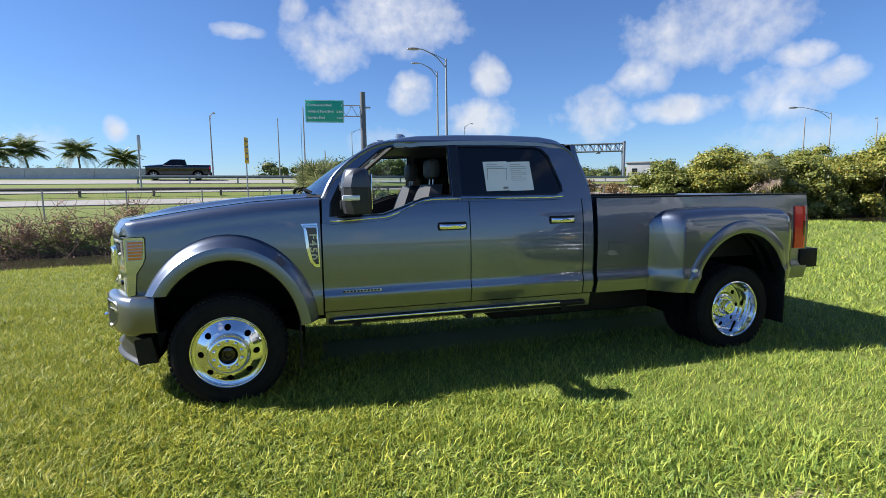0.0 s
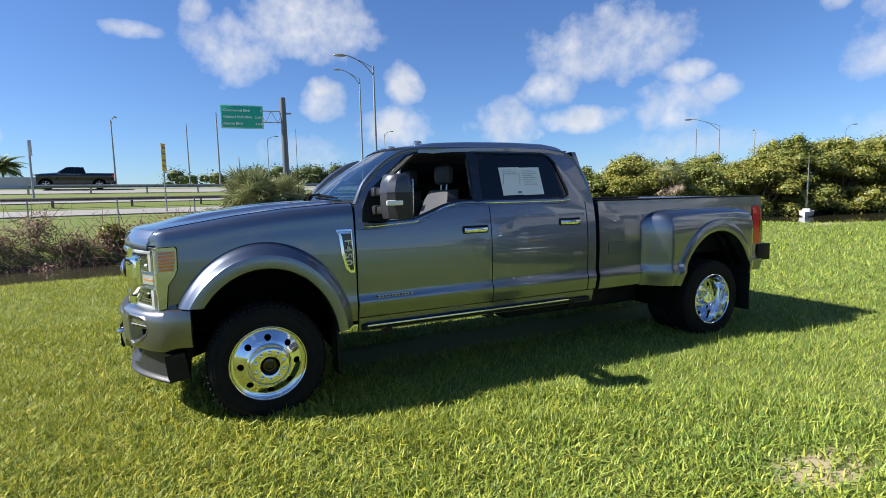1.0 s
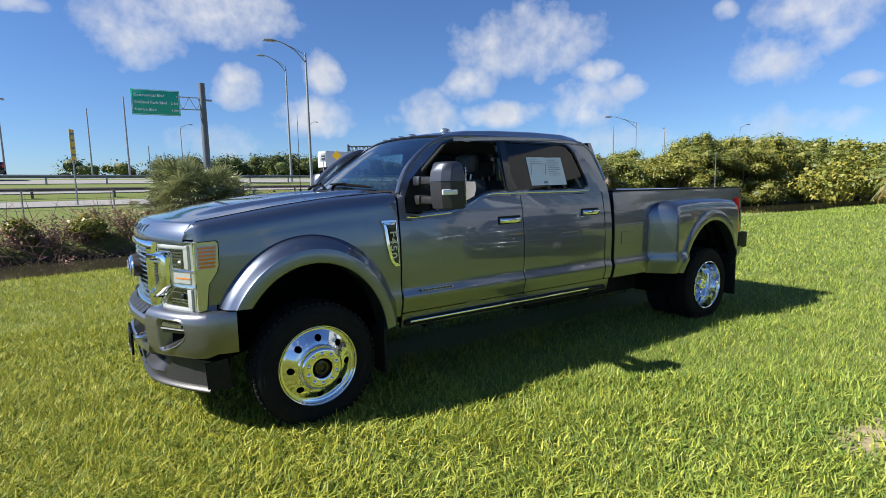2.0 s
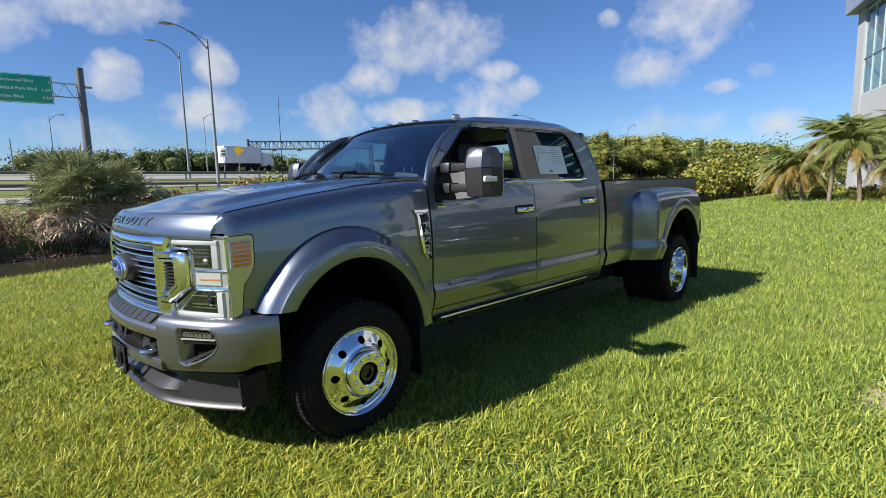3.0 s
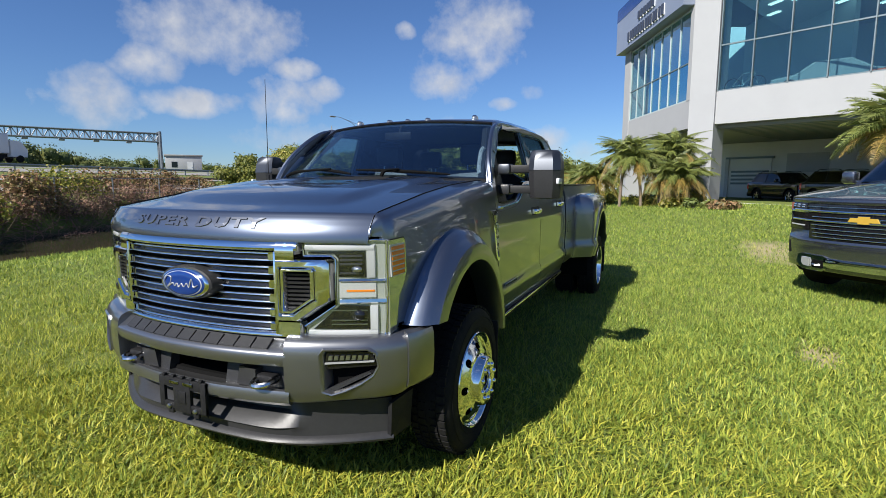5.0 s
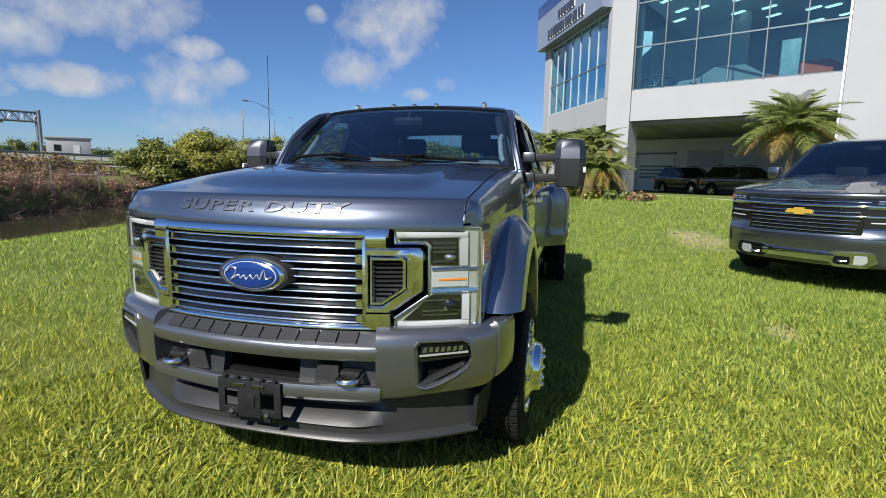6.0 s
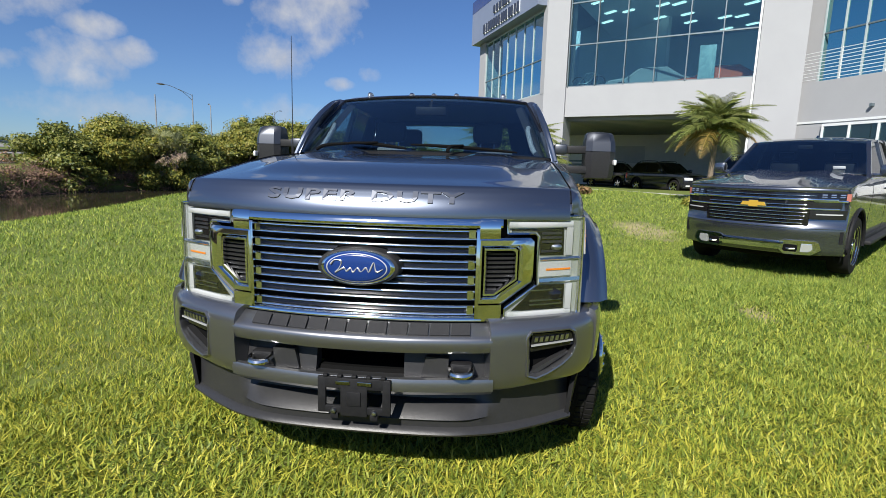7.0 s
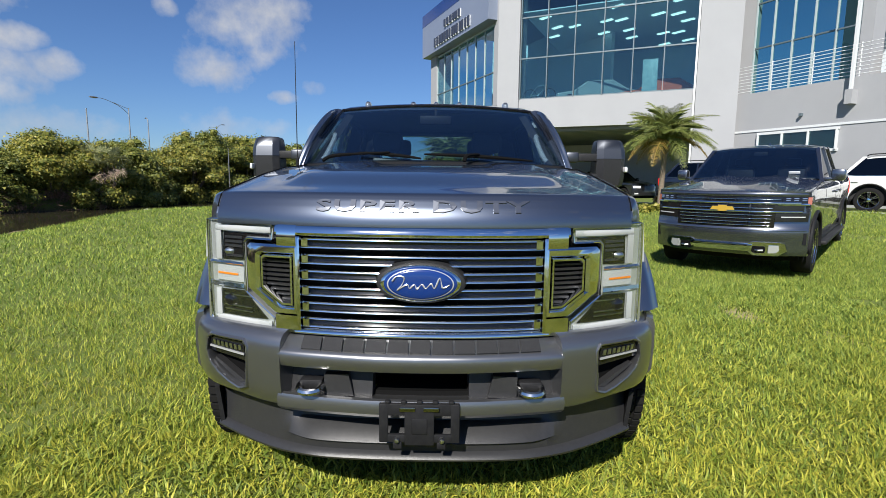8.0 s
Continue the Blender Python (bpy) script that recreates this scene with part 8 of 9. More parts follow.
def twig_tangle(name, label, spots, count, seed):
    """Bare twigs, three-sided, leaning every way; leaves of dry straw among them."""
    rng = np.random.default_rng(seed)
    idx = rng.integers(0, len(spots), count)
    S = np.array(spots)[idx]
    x = S[:, 0] + rng.normal(size=count) * S[:, 2]
    y = S[:, 1] + rng.normal(size=count) * S[:, 3]
    z = height(x, y) - 0.05 + rng.random(count) ** 2 * S[:, 4] * 0.6
    d = rng.normal(size=(count, 3)) * np.array([0.8, 0.8, 0.5]) + np.array([0, 0, 0.55])
    d /= np.linalg.norm(d, axis=1, keepdims=True)
    ln = S[:, 4] * rng.uniform(0.3, 0.95, count)
    a = np.cross(d, rng.normal(size=(count, 3)))
    a /= np.linalg.norm(a, axis=1, keepdims=True)
    b = np.cross(d, a)
    r = rng.uniform(0.005, 0.014, count)[:, None]
    base = np.stack([x, y, z], -1)
    mid = base + d * ln[:, None] * 0.5 + rng.normal(size=(count, 3)) * 0.06
    tip = base + d * ln[:, None]
    rows = [base + a * r, base - a * r * 0.5 + b * r, base - a * r * 0.5 - b * r, mid + a * r * 0.7, mid - a * r * 0.35 + b * r * 0.7, mid - a * r * 0.35 - b * r * 0.7, tip]
    verts = np.stack(rows, 1).reshape(-1, 3)
    k = np.arange(count)[:, None] * 7
    tri = [(0, 1, 4), (0, 4, 3), (1, 2, 5), (1, 5, 4), (2, 0, 3), (2, 3, 5), (3, 4, 6), (4, 5, 6), (5, 3, 6)]
    faces = np.concatenate([k + np.array(t) for t in tri], 0)
    tagged(new(name, big_mesh(name, verts, faces, M["twig"], 3)), label, "brush", kind="stuff")


spots = []
rr = random.Random(3)
for k in range(46):
    x = -26 + 46 * k / 45
    yf = float(np.interp(x, [r[0] for r in FAR_SHORE], [r[1] for r in FAR_SHORE]))
    spots.append((x, yf + 1.0 + rr.uniform(0, 0.7), 0.5, 0.45, rr.uniform(1.0, 1.8)))
    spots.append((x + 0.4, yf + 0.2 + rr.uniform(0, 0.4), 0.6, 0.3, rr.uniform(0.4, 0.8)))
for k in range(14):
    x = 20.8 + 0.75 * k
    yf = float(np.interp(x, [r[0] for r in FAR_SHORE], [r[1] for r in FAR_SHORE]))
    spots.append((x, yf + 0.5 + rr.uniform(0, 0.9), 0.5, 0.4, rr.uniform(0.5, 1.0)))
twig_tangle("dead_brush", "tangle of dead brown brush along the canal bank", spots, 16000, 21)
# leaves caught in the brush
lobes = [(s[0], s[1], float(height(s[0], s[1])) + 0.35 * s[4], 0.55, 0.45, 0.4 * s[4]) for s in spots]
tagged(new("dry_leaves", leaf_cloud("dry_leaves", lobes, 43000, 0.085, M["dry"], 22, hollow=0.1)), "withered leaves in the dead brush", "leaves", kind="stuff")
tagged(new("brush_leaves", leaf_cloud("brush_leaves", lobes[::3], 3500, 0.09, M["leaf"], 23, hollow=0.1)), "green leaves growing through the brush", "leaves", kind="stuff")


# ---- palms ----
def frond_mesh(name, length, leaflets, leaflet, arch_down, mat, seed, vee=0.5, fall=0.28):
    """A feather leaf: a bowed rib with two rows of narrow leaflets; it starts at the origin and grows along x."""
    rng = random.Random(seed)
    rib = [Vector((length * t * (1 - 0.12 * arch_down * t), 0, length * (0.42 * t - arch_down * t * t))) for t in np.linspace(0, 1, 12)]
    verts, faces = tube(rib, [0.018 * (1 - 0.075 * k) for k in range(12)], 4)
    verts, faces = [tuple(v) for v in verts], list(faces)
    for k in range(leaflets):
        t = 0.14 + 0.86 * k / leaflets
        i = min(int(t * 11), 10)
        f = t * 11 - i
        p, d = rib[i].lerp(rib[i + 1], f), (rib[i + 1] - rib[i]).normalized()
        ln = leaflet * (math.sin(math.pi * min(1, 0.18 + 0.80 * t)) * 0.9 + 0.1) * rng.uniform(0.85, 1.1)
        for s in (1, -1):
            w = (d * 0.75 + Vector((0, s, 0)) * 0.85 + Vector((0, 0, vee * rng.uniform(0.3, 1.0) - 0.25))).normalized()
            mid, tip = p + w * ln * 0.5 + Vector((0, 0, 0.02)), p + w * ln + Vector((0, 0, -ln * fall))
            side = d * 0.0056
            b = len(verts)
            verts += [tuple(p - side), tuple(p + side), tuple(mid + side * 1.2), tuple(tip), tuple(mid - side * 1.2)]
            faces.append((b, b + 1, b + 2, b + 3, b + 4))
    me = bpy.data.meshes.new(name)
    me.from_pydata(verts, [], faces)
    me.materials.append(mat)
    return me


FRONDS = [frond_mesh("frond", 1.0, 36, 0.34, a, M["frond"], 40 + k) for k, a in enumerate((0.55, 0.78, 1.0))]
DRY_FRONDS = [frond_mesh("frond", 1.0, 34, 0.30, a, M["frond_yellow"], 50 + k) for k, a in enumerate((0.8, 1.05))]


SOFT_FRONDS = [frond_mesh("frond", 1.0, 46, 0.27, a, M["frond"], 60 + k, 0.15, 0.55) for k, a in enumerate((0.7, 0.95, 1.2))]
SOFT_DRY = [frond_mesh("frond", 1.0, 42, 0.25, a, M["frond_yellow"], 64 + k, 0.1, 0.6) for k, a in enumerate((0.95, 1.25))]


def palm(label, x, y, z0, trunk_h, spread, count, seed, lean=0.0, dry=0.15, group="palms", r=0.09, droop=1.0, soft=False):
    rng = random.Random(seed)
    p = thing("palm_tree", label, "palm", pose(x, y, z0), group)
    la = rng.uniform(0, 6.28)
    top = Vector((lean * math.cos(la), lean * math.sin(la), trunk_h))
    line = curve_points([(0, 0, -0.15), (top.x * 0.3, top.y * 0.3, trunk_h * 0.5), tuple(top)], 14)
    geo("trunk", tube(line, [r * (1.25 - 0.03 * k + (0.05 if k % 2 else 0)) for k in range(14)], 10), M["palm_trunk"], p)
    geo("crown_shaft", moved(revolve([(0.0, -0.45), (r * 1.1, -0.38), (r * 1.6, -0.1), (r * 1.1, 0.05), (0.0, 0.1)], 10, "z"), Matrix.Translation(top)), M["bark"], p)
    for k in range(count):
        a = 2.4 * k + rng.uniform(-0.25, 0.25)
        up = 82 - 98 * (k / count) ** 0.9 * droop + rng.uniform(-8, 8)
        old = k > count * (1 - dry)
        f = new("frond", rng.choice((SOFT_DRY if old else SOFT_FRONDS) if soft else (DRY_FRONDS if old else FRONDS)))
        f.parent = p
        s = spread * rng.uniform(0.85, 1.12)
        f.matrix_local = Matrix.Translation(top) @ Matrix.Rotation(a, 4, "Z") @ Matrix.Rotation(radians(-up * 0.92), 4, "Y") @ Matrix.Diagonal((s, s, s, 1))
    return p


palm("slender date palm with a full green crown by the driveway", 15.0, -7.45, 0.55, 2.3, 1.62, 44, 61, 0.22, 0.10, "palms by the driveway", 0.08)
for k, (x, y, h, sp, d) in enumerate([(22.4, 0.15, 2.25, 1.45, 0.25), (22.2, -0.8, 2.0, 1.45, 0.2), (22.4, -2.2, 2.25, 1.5, 0.2), (21.5, -2.75, 1.15, 1.4, 0.32), (23.0, -1.5, 1.8, 1.5, 0.3), (23.4, 1.2, 1.35, 1.35, 0.35), (24.6, 1.9, 1.1, 1.3, 0.32), (27.0, 2.8, 1.0, 1.3, 0.32), (21.7, -1.6, 1.3, 1.35, 0.35)]):
    palm("bushy palm with yellowing fronds in the bed by the building" if d > 0.3 else "bushy dark green palm in the planted bed by the building", x, y, float(height(x, y)), h, sp, 40, 70 + k, 0.3, d, "palms in the building's bed", 0.06, 1.0, True)
palm("low palm with drooping yellowed fronds past the lawn", 40.0, 5.8, 0.3, 1.9, 2.0, 28, 84, 0.2, 0.4, "palms past the lawn", soft=True)
palm("low palm with drooping fronds past the lawn", 44.5, 6.0, 0.3, 1.6, 1.9, 26, 85, 0.2, 0.3, "palms past the lawn")
for k, (x, y, h) in enumerate([(13.2, -17.8, 1.1), (11.2, -18.6, 0.8)]):
    palm("low green palm beside the wing wall", x, y, 0.6, h, 1.7, 26, 88 + k, 0.1, 0.05, "palms by the wing")
for k, (u, v, h) in enumerate([(-33.5, 110, 5.0), (-28.5, 112, 5.6), (-21.0, 113, 5.4), (-13.5, 112, 4.2), (-38, 112, 4.6)]):
    px, py, pz = at_uv(u, v)
    palm("tall coconut palm far across the highway", px, py, pz, h - 0.9, 4.1, 36, 93 + k, 0.7, 0.05, "palms across the highway", 0.16)

# low ground cover and flowers at the foot of the palms
for k, (x, y, w, h, mt) in enumerate([(20.4, -3.0, 1.6, 0.5, "frond"), (21.6, -1.9, 1.8, 0.55, "leaf"), (23.2, -0.8, 2.0, 0.6, "leaf"), (25.5, 0.4, 2.2, 0.6, "leaf"), (19.2, -3.9, 1.5, 0.55, "leaf_red"), (22.2, -2.9, 1.2, 0.8, "leaf"), (16.2, -8.2, 1.4, 0.5, "leaf_red"), (14.2, -6.9, 1.2, 0.35, "leaf"), (27.8, 1.8, 2.4, 0.8, "leaf")]):
    bush("ground_cover", "low leafy ground cover round the palms", "shrub", x, y, float(height(x, y)) - 0.08, w, h, 1100, 0.11, M[mt], 400 + k, "ground cover by the palms")


# ---- fan palmetto on the far bank ----
def fan_mesh(seed, mat, fingers=18):
    rng = random.Random(seed)
    verts, faces = [], []
    v, f = tube([(0, 0, 0), (0.25, 0, 0.04), (0.5, 0, 0.0)], [0.012, 0.009, 0.007], 4)
    verts, faces = [tuple(p) for p in v], list(f)
    for k in range(fingers):
        a = radians(-115 + 230 * k / (fingers - 1))
        ln = 0.52 * (1 - 0.25 * abs(a) / 2) * rng.uniform(0.9, 1.1)
        d = Vector((math.cos(a), math.sin(a), 0.12))
        s = Vector((-math.sin(a), math.cos(a), 0)) * 0.022
        o = Vector((0.5, 0, 0))
        b = len(verts)
        verts += [tuple(o), tuple(o + d * ln * 0.5 + s), tuple(o + d * ln + Vector((0, 0, -0.10 * rng.uniform(0.3, 1.6)))), tuple(o + d * ln * 0.5 - s)]
        faces.append((b, b + 1, b + 2, b + 3))
    me = bpy.data.meshes.new("fan_leaf")
    me.from_pydata(verts, [], faces)
    me.materials.append(mat)
    return me


FANS = [fan_mesh(k, M["fan"]) for k in range(3)]
OLD_FANS = [fan_mesh(9, M["straw_fan"], 14), fan_mesh(10, M["straw_fan"], 12)]


def palmetto(label, x, y, z0, h, spread, count, seed):
    rng = random.Random(seed)
    p = thing("palmetto", label, "palm", pose(x, y, z0), "palmettos on the bank")
    geo("trunk", limbs((0, 0, -0.1), [(0.3 * spread, 0, h * 0.55), (-0.35 * spread, 0.1, h * 0.5), (0, -0.3 * spread, h * 0.55), (0.05, 0.25, h * 0.6)], 0.11, seed), M["bark"], p)
    for k in range(count):
        old = rng.random() < 0.33
        f = new("fan_leaf", rng.choice(OLD_FANS if old else FANS))
        f.parent = p
        a = rng.uniform(0, 6.283)
        up = rng.uniform(-88, -30) if old else rng.uniform(-15, 80)
        s = rng.uniform(0.75, 1.15) * spread * 0.63
        q = rng.uniform(0, 0.42) * spread
        o = Vector((q * math.cos(a), q * math.sin(a), h * (rng.uniform(0.25, 0.62) if old else rng.uniform(0.45, 0.72))))
        f.matrix_local = Matrix.Translation(o) @ Matrix.Rotation(a, 4, "Z") @ Matrix.Rotation(radians(-up), 4, "Y") @ Matrix.Rotation(rng.uniform(-0.6, 0.6), 4, "X") @ Matrix.Diagonal((s, s, s, 1))


palmetto("large grey-green fan palmetto with a skirt of dead fans", 1.85, 18.0, -0.35, 3.2, 2.0, 240, 5)
palmetto("grey-green fan palmetto beside a larger one", 3.1, 18.4, -0.1, 2.4, 1.8, 90, 6)
palmetto("small fan palmetto among the shrubs", 0.95, 17.9, -0.3, 2.0, 1.4, 70, 7)
palmetto("fan palmetto growing among the mangroves", 31.0, 22.4, 0.0, 3.9, 1.8, 70, 8)

# ---- far woods on the horizon ----
rng = np.random.default_rng(77)
lobes = []
for k in range(420):
    u = -150 + 520 * k / 419
    v = 112 + rng.uniform(0, 26) + (22 if u < -40 else 0)
    if -24 < u < 12:
        continue
    tall = 3.2 if u > 12 else 2.2
    x, y, z = at_uv(u, v)
    r = rng.uniform(1.3, 2.6)
    lobes.append((x, y, 4.2 + tall * rng.random() ** 0.6, r * 1.25, r, r * 0.8))
    if y > 60 and 0.08 < x / y < 0.72:
        # a taller wood that thins out to one side
        rise = interp(x / y, [(0.08, 3.5), (0.20, 5.6), (0.42, 6.2), (0.53, 5.0), (0.63, 2.6), (0.72, 1.5)])
        for step in range(5):
            r = rng.uniform(1.6, 3.0)
            lobes.append((x + rng.uniform(-2.5, 2.5), y + rng.uniform(-4, 4), 3.6 + rise * (step + rng.random()) / 5, r * 1.25, r, r * 0.85))
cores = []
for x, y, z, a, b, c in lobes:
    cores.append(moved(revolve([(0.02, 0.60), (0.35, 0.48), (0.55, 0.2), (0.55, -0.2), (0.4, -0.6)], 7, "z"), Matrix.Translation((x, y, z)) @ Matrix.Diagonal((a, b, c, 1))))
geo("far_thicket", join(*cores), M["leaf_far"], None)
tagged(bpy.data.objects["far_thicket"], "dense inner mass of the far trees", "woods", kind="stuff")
tagged(new("far_woods", leaf_cloud("far_woods", lobes, 100000, 0.62, M["leaf_far"], 78, hollow=0.55, single=True)), "dark belt of trees beyond the highway", "woods", kind="stuff")
# ---- beyond the canal: fence, rails, signs, lamps and traffic ----
M["galv"] = material("galvanised_steel", (0.34, 0.35, 0.36), 0.45, 0.8, second=(0.28, 0.285, 0.29), scale=6)
M["pole"] = material("grey_painted_pole", (0.30, 0.31, 0.31), 0.5, 0.4, second=(0.25, 0.255, 0.26), scale=2)
M["dark_pole"] = material("dark_weathered_steel", (0.15, 0.155, 0.165), 0.5, 0.5, second=(0.12, 0.125, 0.13), scale=2)
M["rust"] = material("brown_weathered_rail", (0.17, 0.14, 0.12), 0.8, second=(0.11, 0.09, 0.08), scale=3)
M["sign_green"] = material("green_reflective_sheet", (0.015, 0.36, 0.25), 0.4)
M["sign_white"] = material("white_reflective_sheet", (0.75, 0.77, 0.76), 0.4)
M["sign_yellow"] = material("yellow_reflective_sheet", (0.75, 0.45, 0.02), 0.4)
M["sign_back"] = material("plain_aluminium_back", (0.42, 0.43, 0.43), 0.4, 0.7)

fence = thing("fence", "low chain-link fence of grey posts and wires on the bank", "fence")
for k in range(22):
    x, y, z = at_uv(-38 + 2.9 * k, 20.3 + 0.05 * (k % 3))
    geo("post", tube([(x, y, z - 0.2), (x, y, z + 1.25)], 0.03, 6), M["galv"], fence)
for zz, r in ((1.22, 0.016), (0.85, 0.006), (0.5, 0.006), (0.15, 0.006)):
    geo("wire", tube([tuple(Vector(at_uv(-38 + 2.9 * k, 20.3)) + Vector((0, 0, zz))) for k in range(22)], r, 5), M["galv"], fence)

def guardrail(label, v, u0, u1, mat, step=3.8, heads=1.0, group="guardrails"):
    g = thing("guardrail", label, "guardrail", None, group)
    us = np.arange(u0, u1 + 0.1, step)
    prof = [(0.0, 0.42), (0.05, 0.46), (0.0, 0.52), (0.05, 0.58), (0.05, 0.62), (0.0, 0.68), (-0.015, 0.68), (-0.015, 0.42)]
    rings = []
    for u in us:
        rings.append([tuple(Vector(at_uv(u, v - o)) + Vector((0, 0, z * heads + 0.05))) for o, z in prof])
    geo("beam", loft(rings), mat, g, smooth=False)
    for u in us:
        x, y, z = at_uv(u, v + 0.06)
        geo("post", box(x - 0.06, x + 0.06, y - 0.06, y + 0.06, z - 0.2, z + 0.72 * heads), mat, g, smooth=False)


guardrail("brown weathered guardrail along the ramp", 31.2, -60, 70, M["rust"], heads=0.75)
guardrail("grey guardrail along the highway's edge", 43.6, -5, 110, M["galv"])
barrier = thing("barrier_wall", "long pale concrete barrier wall beside the highway", "wall")
for k in range(30):
    u0 = -160 + 5.2 * k
    rings = [[tuple(Vector(at_uv(u, 52.0 + o)) + Vector((0, 0, z))) for o, z in ((-0.3, -0.1), (-0.28, 0.12), (-0.12, 0.35), (-0.09, 1.0), (0.09, 1.0), (0.12, 0.35), (0.28, 0.12), (0.3, -0.1))] for u in (u0, u0 + 5.17)]
    geo("wall_block", loft(rings), M["concrete"], barrier, smooth=False)


def lamp_post(label, x, y, z0, top, arm, head_up, r=0.10):
    """A tapered pole; arm: how far its bracket reaches (dx, dy)."""
    p = thing("street_lamp", label, "street lamp", pose(x, y, z0), "street lamps")
    h = top - z0
    geo("pole", tube([(0, 0, -0.3), (0, 0, h * 0.5), (0, 0, h)], [r, r * 0.8, r * 0.55], 10), M["pole"], p)
    dx, dy = arm
    bow = [(0, 0, h - 0.6), (dx * 0.35, dy * 0.35, h - 0.6 + (head_up + 0.6) * 0.62), (dx * 0.8, dy * 0.8, h + head_up * 0.95), (dx, dy, h + head_up)]
    geo("arm", tube(curve_points(bow, 12), 0.35 * r, 6), M["pole"], p)
    geo("brace", tube([(0, 0, h - 0.1), (dx * 0.5, dy * 0.5, h - 0.6 + (head_up + 0.6) * 0.80)], 0.02, 6), M["pole"], p)
    m = Matrix.Translation((dx * 1.12, dy * 1.12, h + head_up)) @ Matrix.Rotation(math.atan2(dy, dx), 4, "Z")
    geo("lamp_head", moved(loft([[(sx, 0.16 * w * math.cos(a), 0.09 * w * math.sin(a)) for a in np.linspace(0, 6.283, 11)[:-1]] for sx, w in ((-0.38, 0.35), (-0.2, 0.9), (0.1, 1.0), (0.34, 0.75), (0.42, 0.3))]), m), M["galv"], p)


lamp_post("tall grey street lamp with one curved arm", 10.3, 27.9, 1.2, 10.05, (-1.85, 0.25), 0.55)
lamp_post("tall grey street lamp farther along the road", 15.2, 47.6, 2.4, 13.8, (-2.0, 0.2), 0.75, 0.12)
lamp_post("slim grey street lamp beside the highway", -7.8, 54.8, 3.0, 9.7, (0.15, 1.6), 0.5)
lamp_post("grey street lamp beyond the mangroves", 48.0, 31.1, 1.5, 8.2, (-2.6, 1.2), 0.55, 0.075)
lamp_post("grey street lamp far down the road", 33.0, 92.0, 4.0, 14.0, (1.6, 0.6), 0.6)
lamp_post("slim street lamp far across the highway", 11.5, 96.0, 4.2, 13.0, (1.5, 0.2), 0.4)
lamp_post("slim street lamp beyond the trees", 70.0, 42.0, 2.5, 9.6, (1.0, 0.8), 0.3)
lamp_post("slim street lamp beyond the far trees", 96.0, 44.0, 2.5, 11.4, (1.2, -0.6), 0.4)


def words_on(text, size, x, z, y, mat, parent, align="LEFT", bold=0.008):
    cu = bpy.data.curves.new("sign_words", "FONT")
    cu.body, cu.size, cu.extrude, cu.align_x, cu.resolution_u = text, size, 0.006, align, 1
    cu.offset = bold
    tmp = bpy.data.objects.new("tmp_sign_words", cu)
    scene.collection.objects.link(tmp)
    me = bpy.data.meshes.new_from_object(tmp.evaluated_get(bpy.context.evaluated_depsgraph_get()))
    bpy.data.objects.remove(tmp)
    for v in me.vertices:
        v.co = (x + v.co.x, y - v.co.z, z + v.co.y)
    split_letters(me, "letter", mat, parent)


sign = thing("highway_sign", "green overhead highway sign with white words on a cantilever post", "road sign", pose(7.35, 47.1, 0, 0, 0, -6))
geo("post", tube([(0, 0, 2.2), (0, 0, 11.3)], [0.32, 0.27], 14), M["dark_pole"], sign)
for z in (8.95, 10.0):
    geo("arm", tube([(0, 0, z), (-5.4, 0, z)], 0.05, 6), M["galv"], sign)
geo("arm_lattice", join(*[tube([(-0.55 * k, 0, 8.95 if k % 2 else 10.0), (-0.55 * (k + 1), 0, 10.0 if k % 2 else 8.95)], 0.03, 5) for k in range(9)]), M["galv"], sign)
geo("post_bracket", box(-0.35, 0.75, -0.12, 0.12, 9.75, 9.9), M["galv"], sign)
panel = geo("panel", box(-5.55, -1.85, -0.22, -0.16, 8.3, 10.45, 0.05), M["sign_green"], sign, "green sign panel with a white border")
geo("panel_border", join(box(-5.5, -1.9, -0.228, -0.222, 8.34, 8.38), box(-5.5, -1.9, -0.228, -0.222, 10.37, 10.41), box(-5.5, -5.46, -0.228, -0.222, 8.34, 10.41), box(-1.94, -1.9, -0.228, -0.222, 8.34, 10.41)), M["sign_white"], panel)
for k, (name_text, dist) in enumerate((("Commercial Blvd", "1"), ("Oakland Park Blvd", "2 3/4"), ("Sunrise Blvd", "4 3/4"))):
    z = 9.86 - 0.60 * k
    words_on(name_text, 0.335, -5.36, z, -0.224, M["sign_white"], panel)
    words_on(dist, 0.27, -2.0, z, -0.224, M["sign_white"], panel, "RIGHT")

ysign = thing("warning_sign", "narrow yellow roadside sign on a steel post", "road sign", pose(-1.97, 25.2, 1.05, 0, 0, 62))
geo("post", tube([(0, 0, -0.2), (0, 0, 3.4)], 0.04, 6), M["galv"], ysign)
geo("panel", box(-0.19, 0.19, -0.05, -0.03, 2.1, 3.5, 0.02), M["sign_yellow"], ysign)
for z in (2.3, 2.6, 2.95, 3.25):
    geo("sign_bar", box(-0.12, 0.12, -0.056, -0.05, z, z + 0.09), M["gloss_black"], ysign)
dsign = thing("road_sign_post", "roadside sign seen from its edge on a steel post", "road sign", pose(-10.6, 38.6, 2.0, 0, 0, 75))
geo("post", tube([(0, 0, -0.2), (0, 0, 3.9)], 0.07, 8), M["galv"], dsign)
geo("panel", box(-0.18, 0.18, -0.09, -0.06, 2.9, 3.95, 0.02), M["sign_back"], dsign)
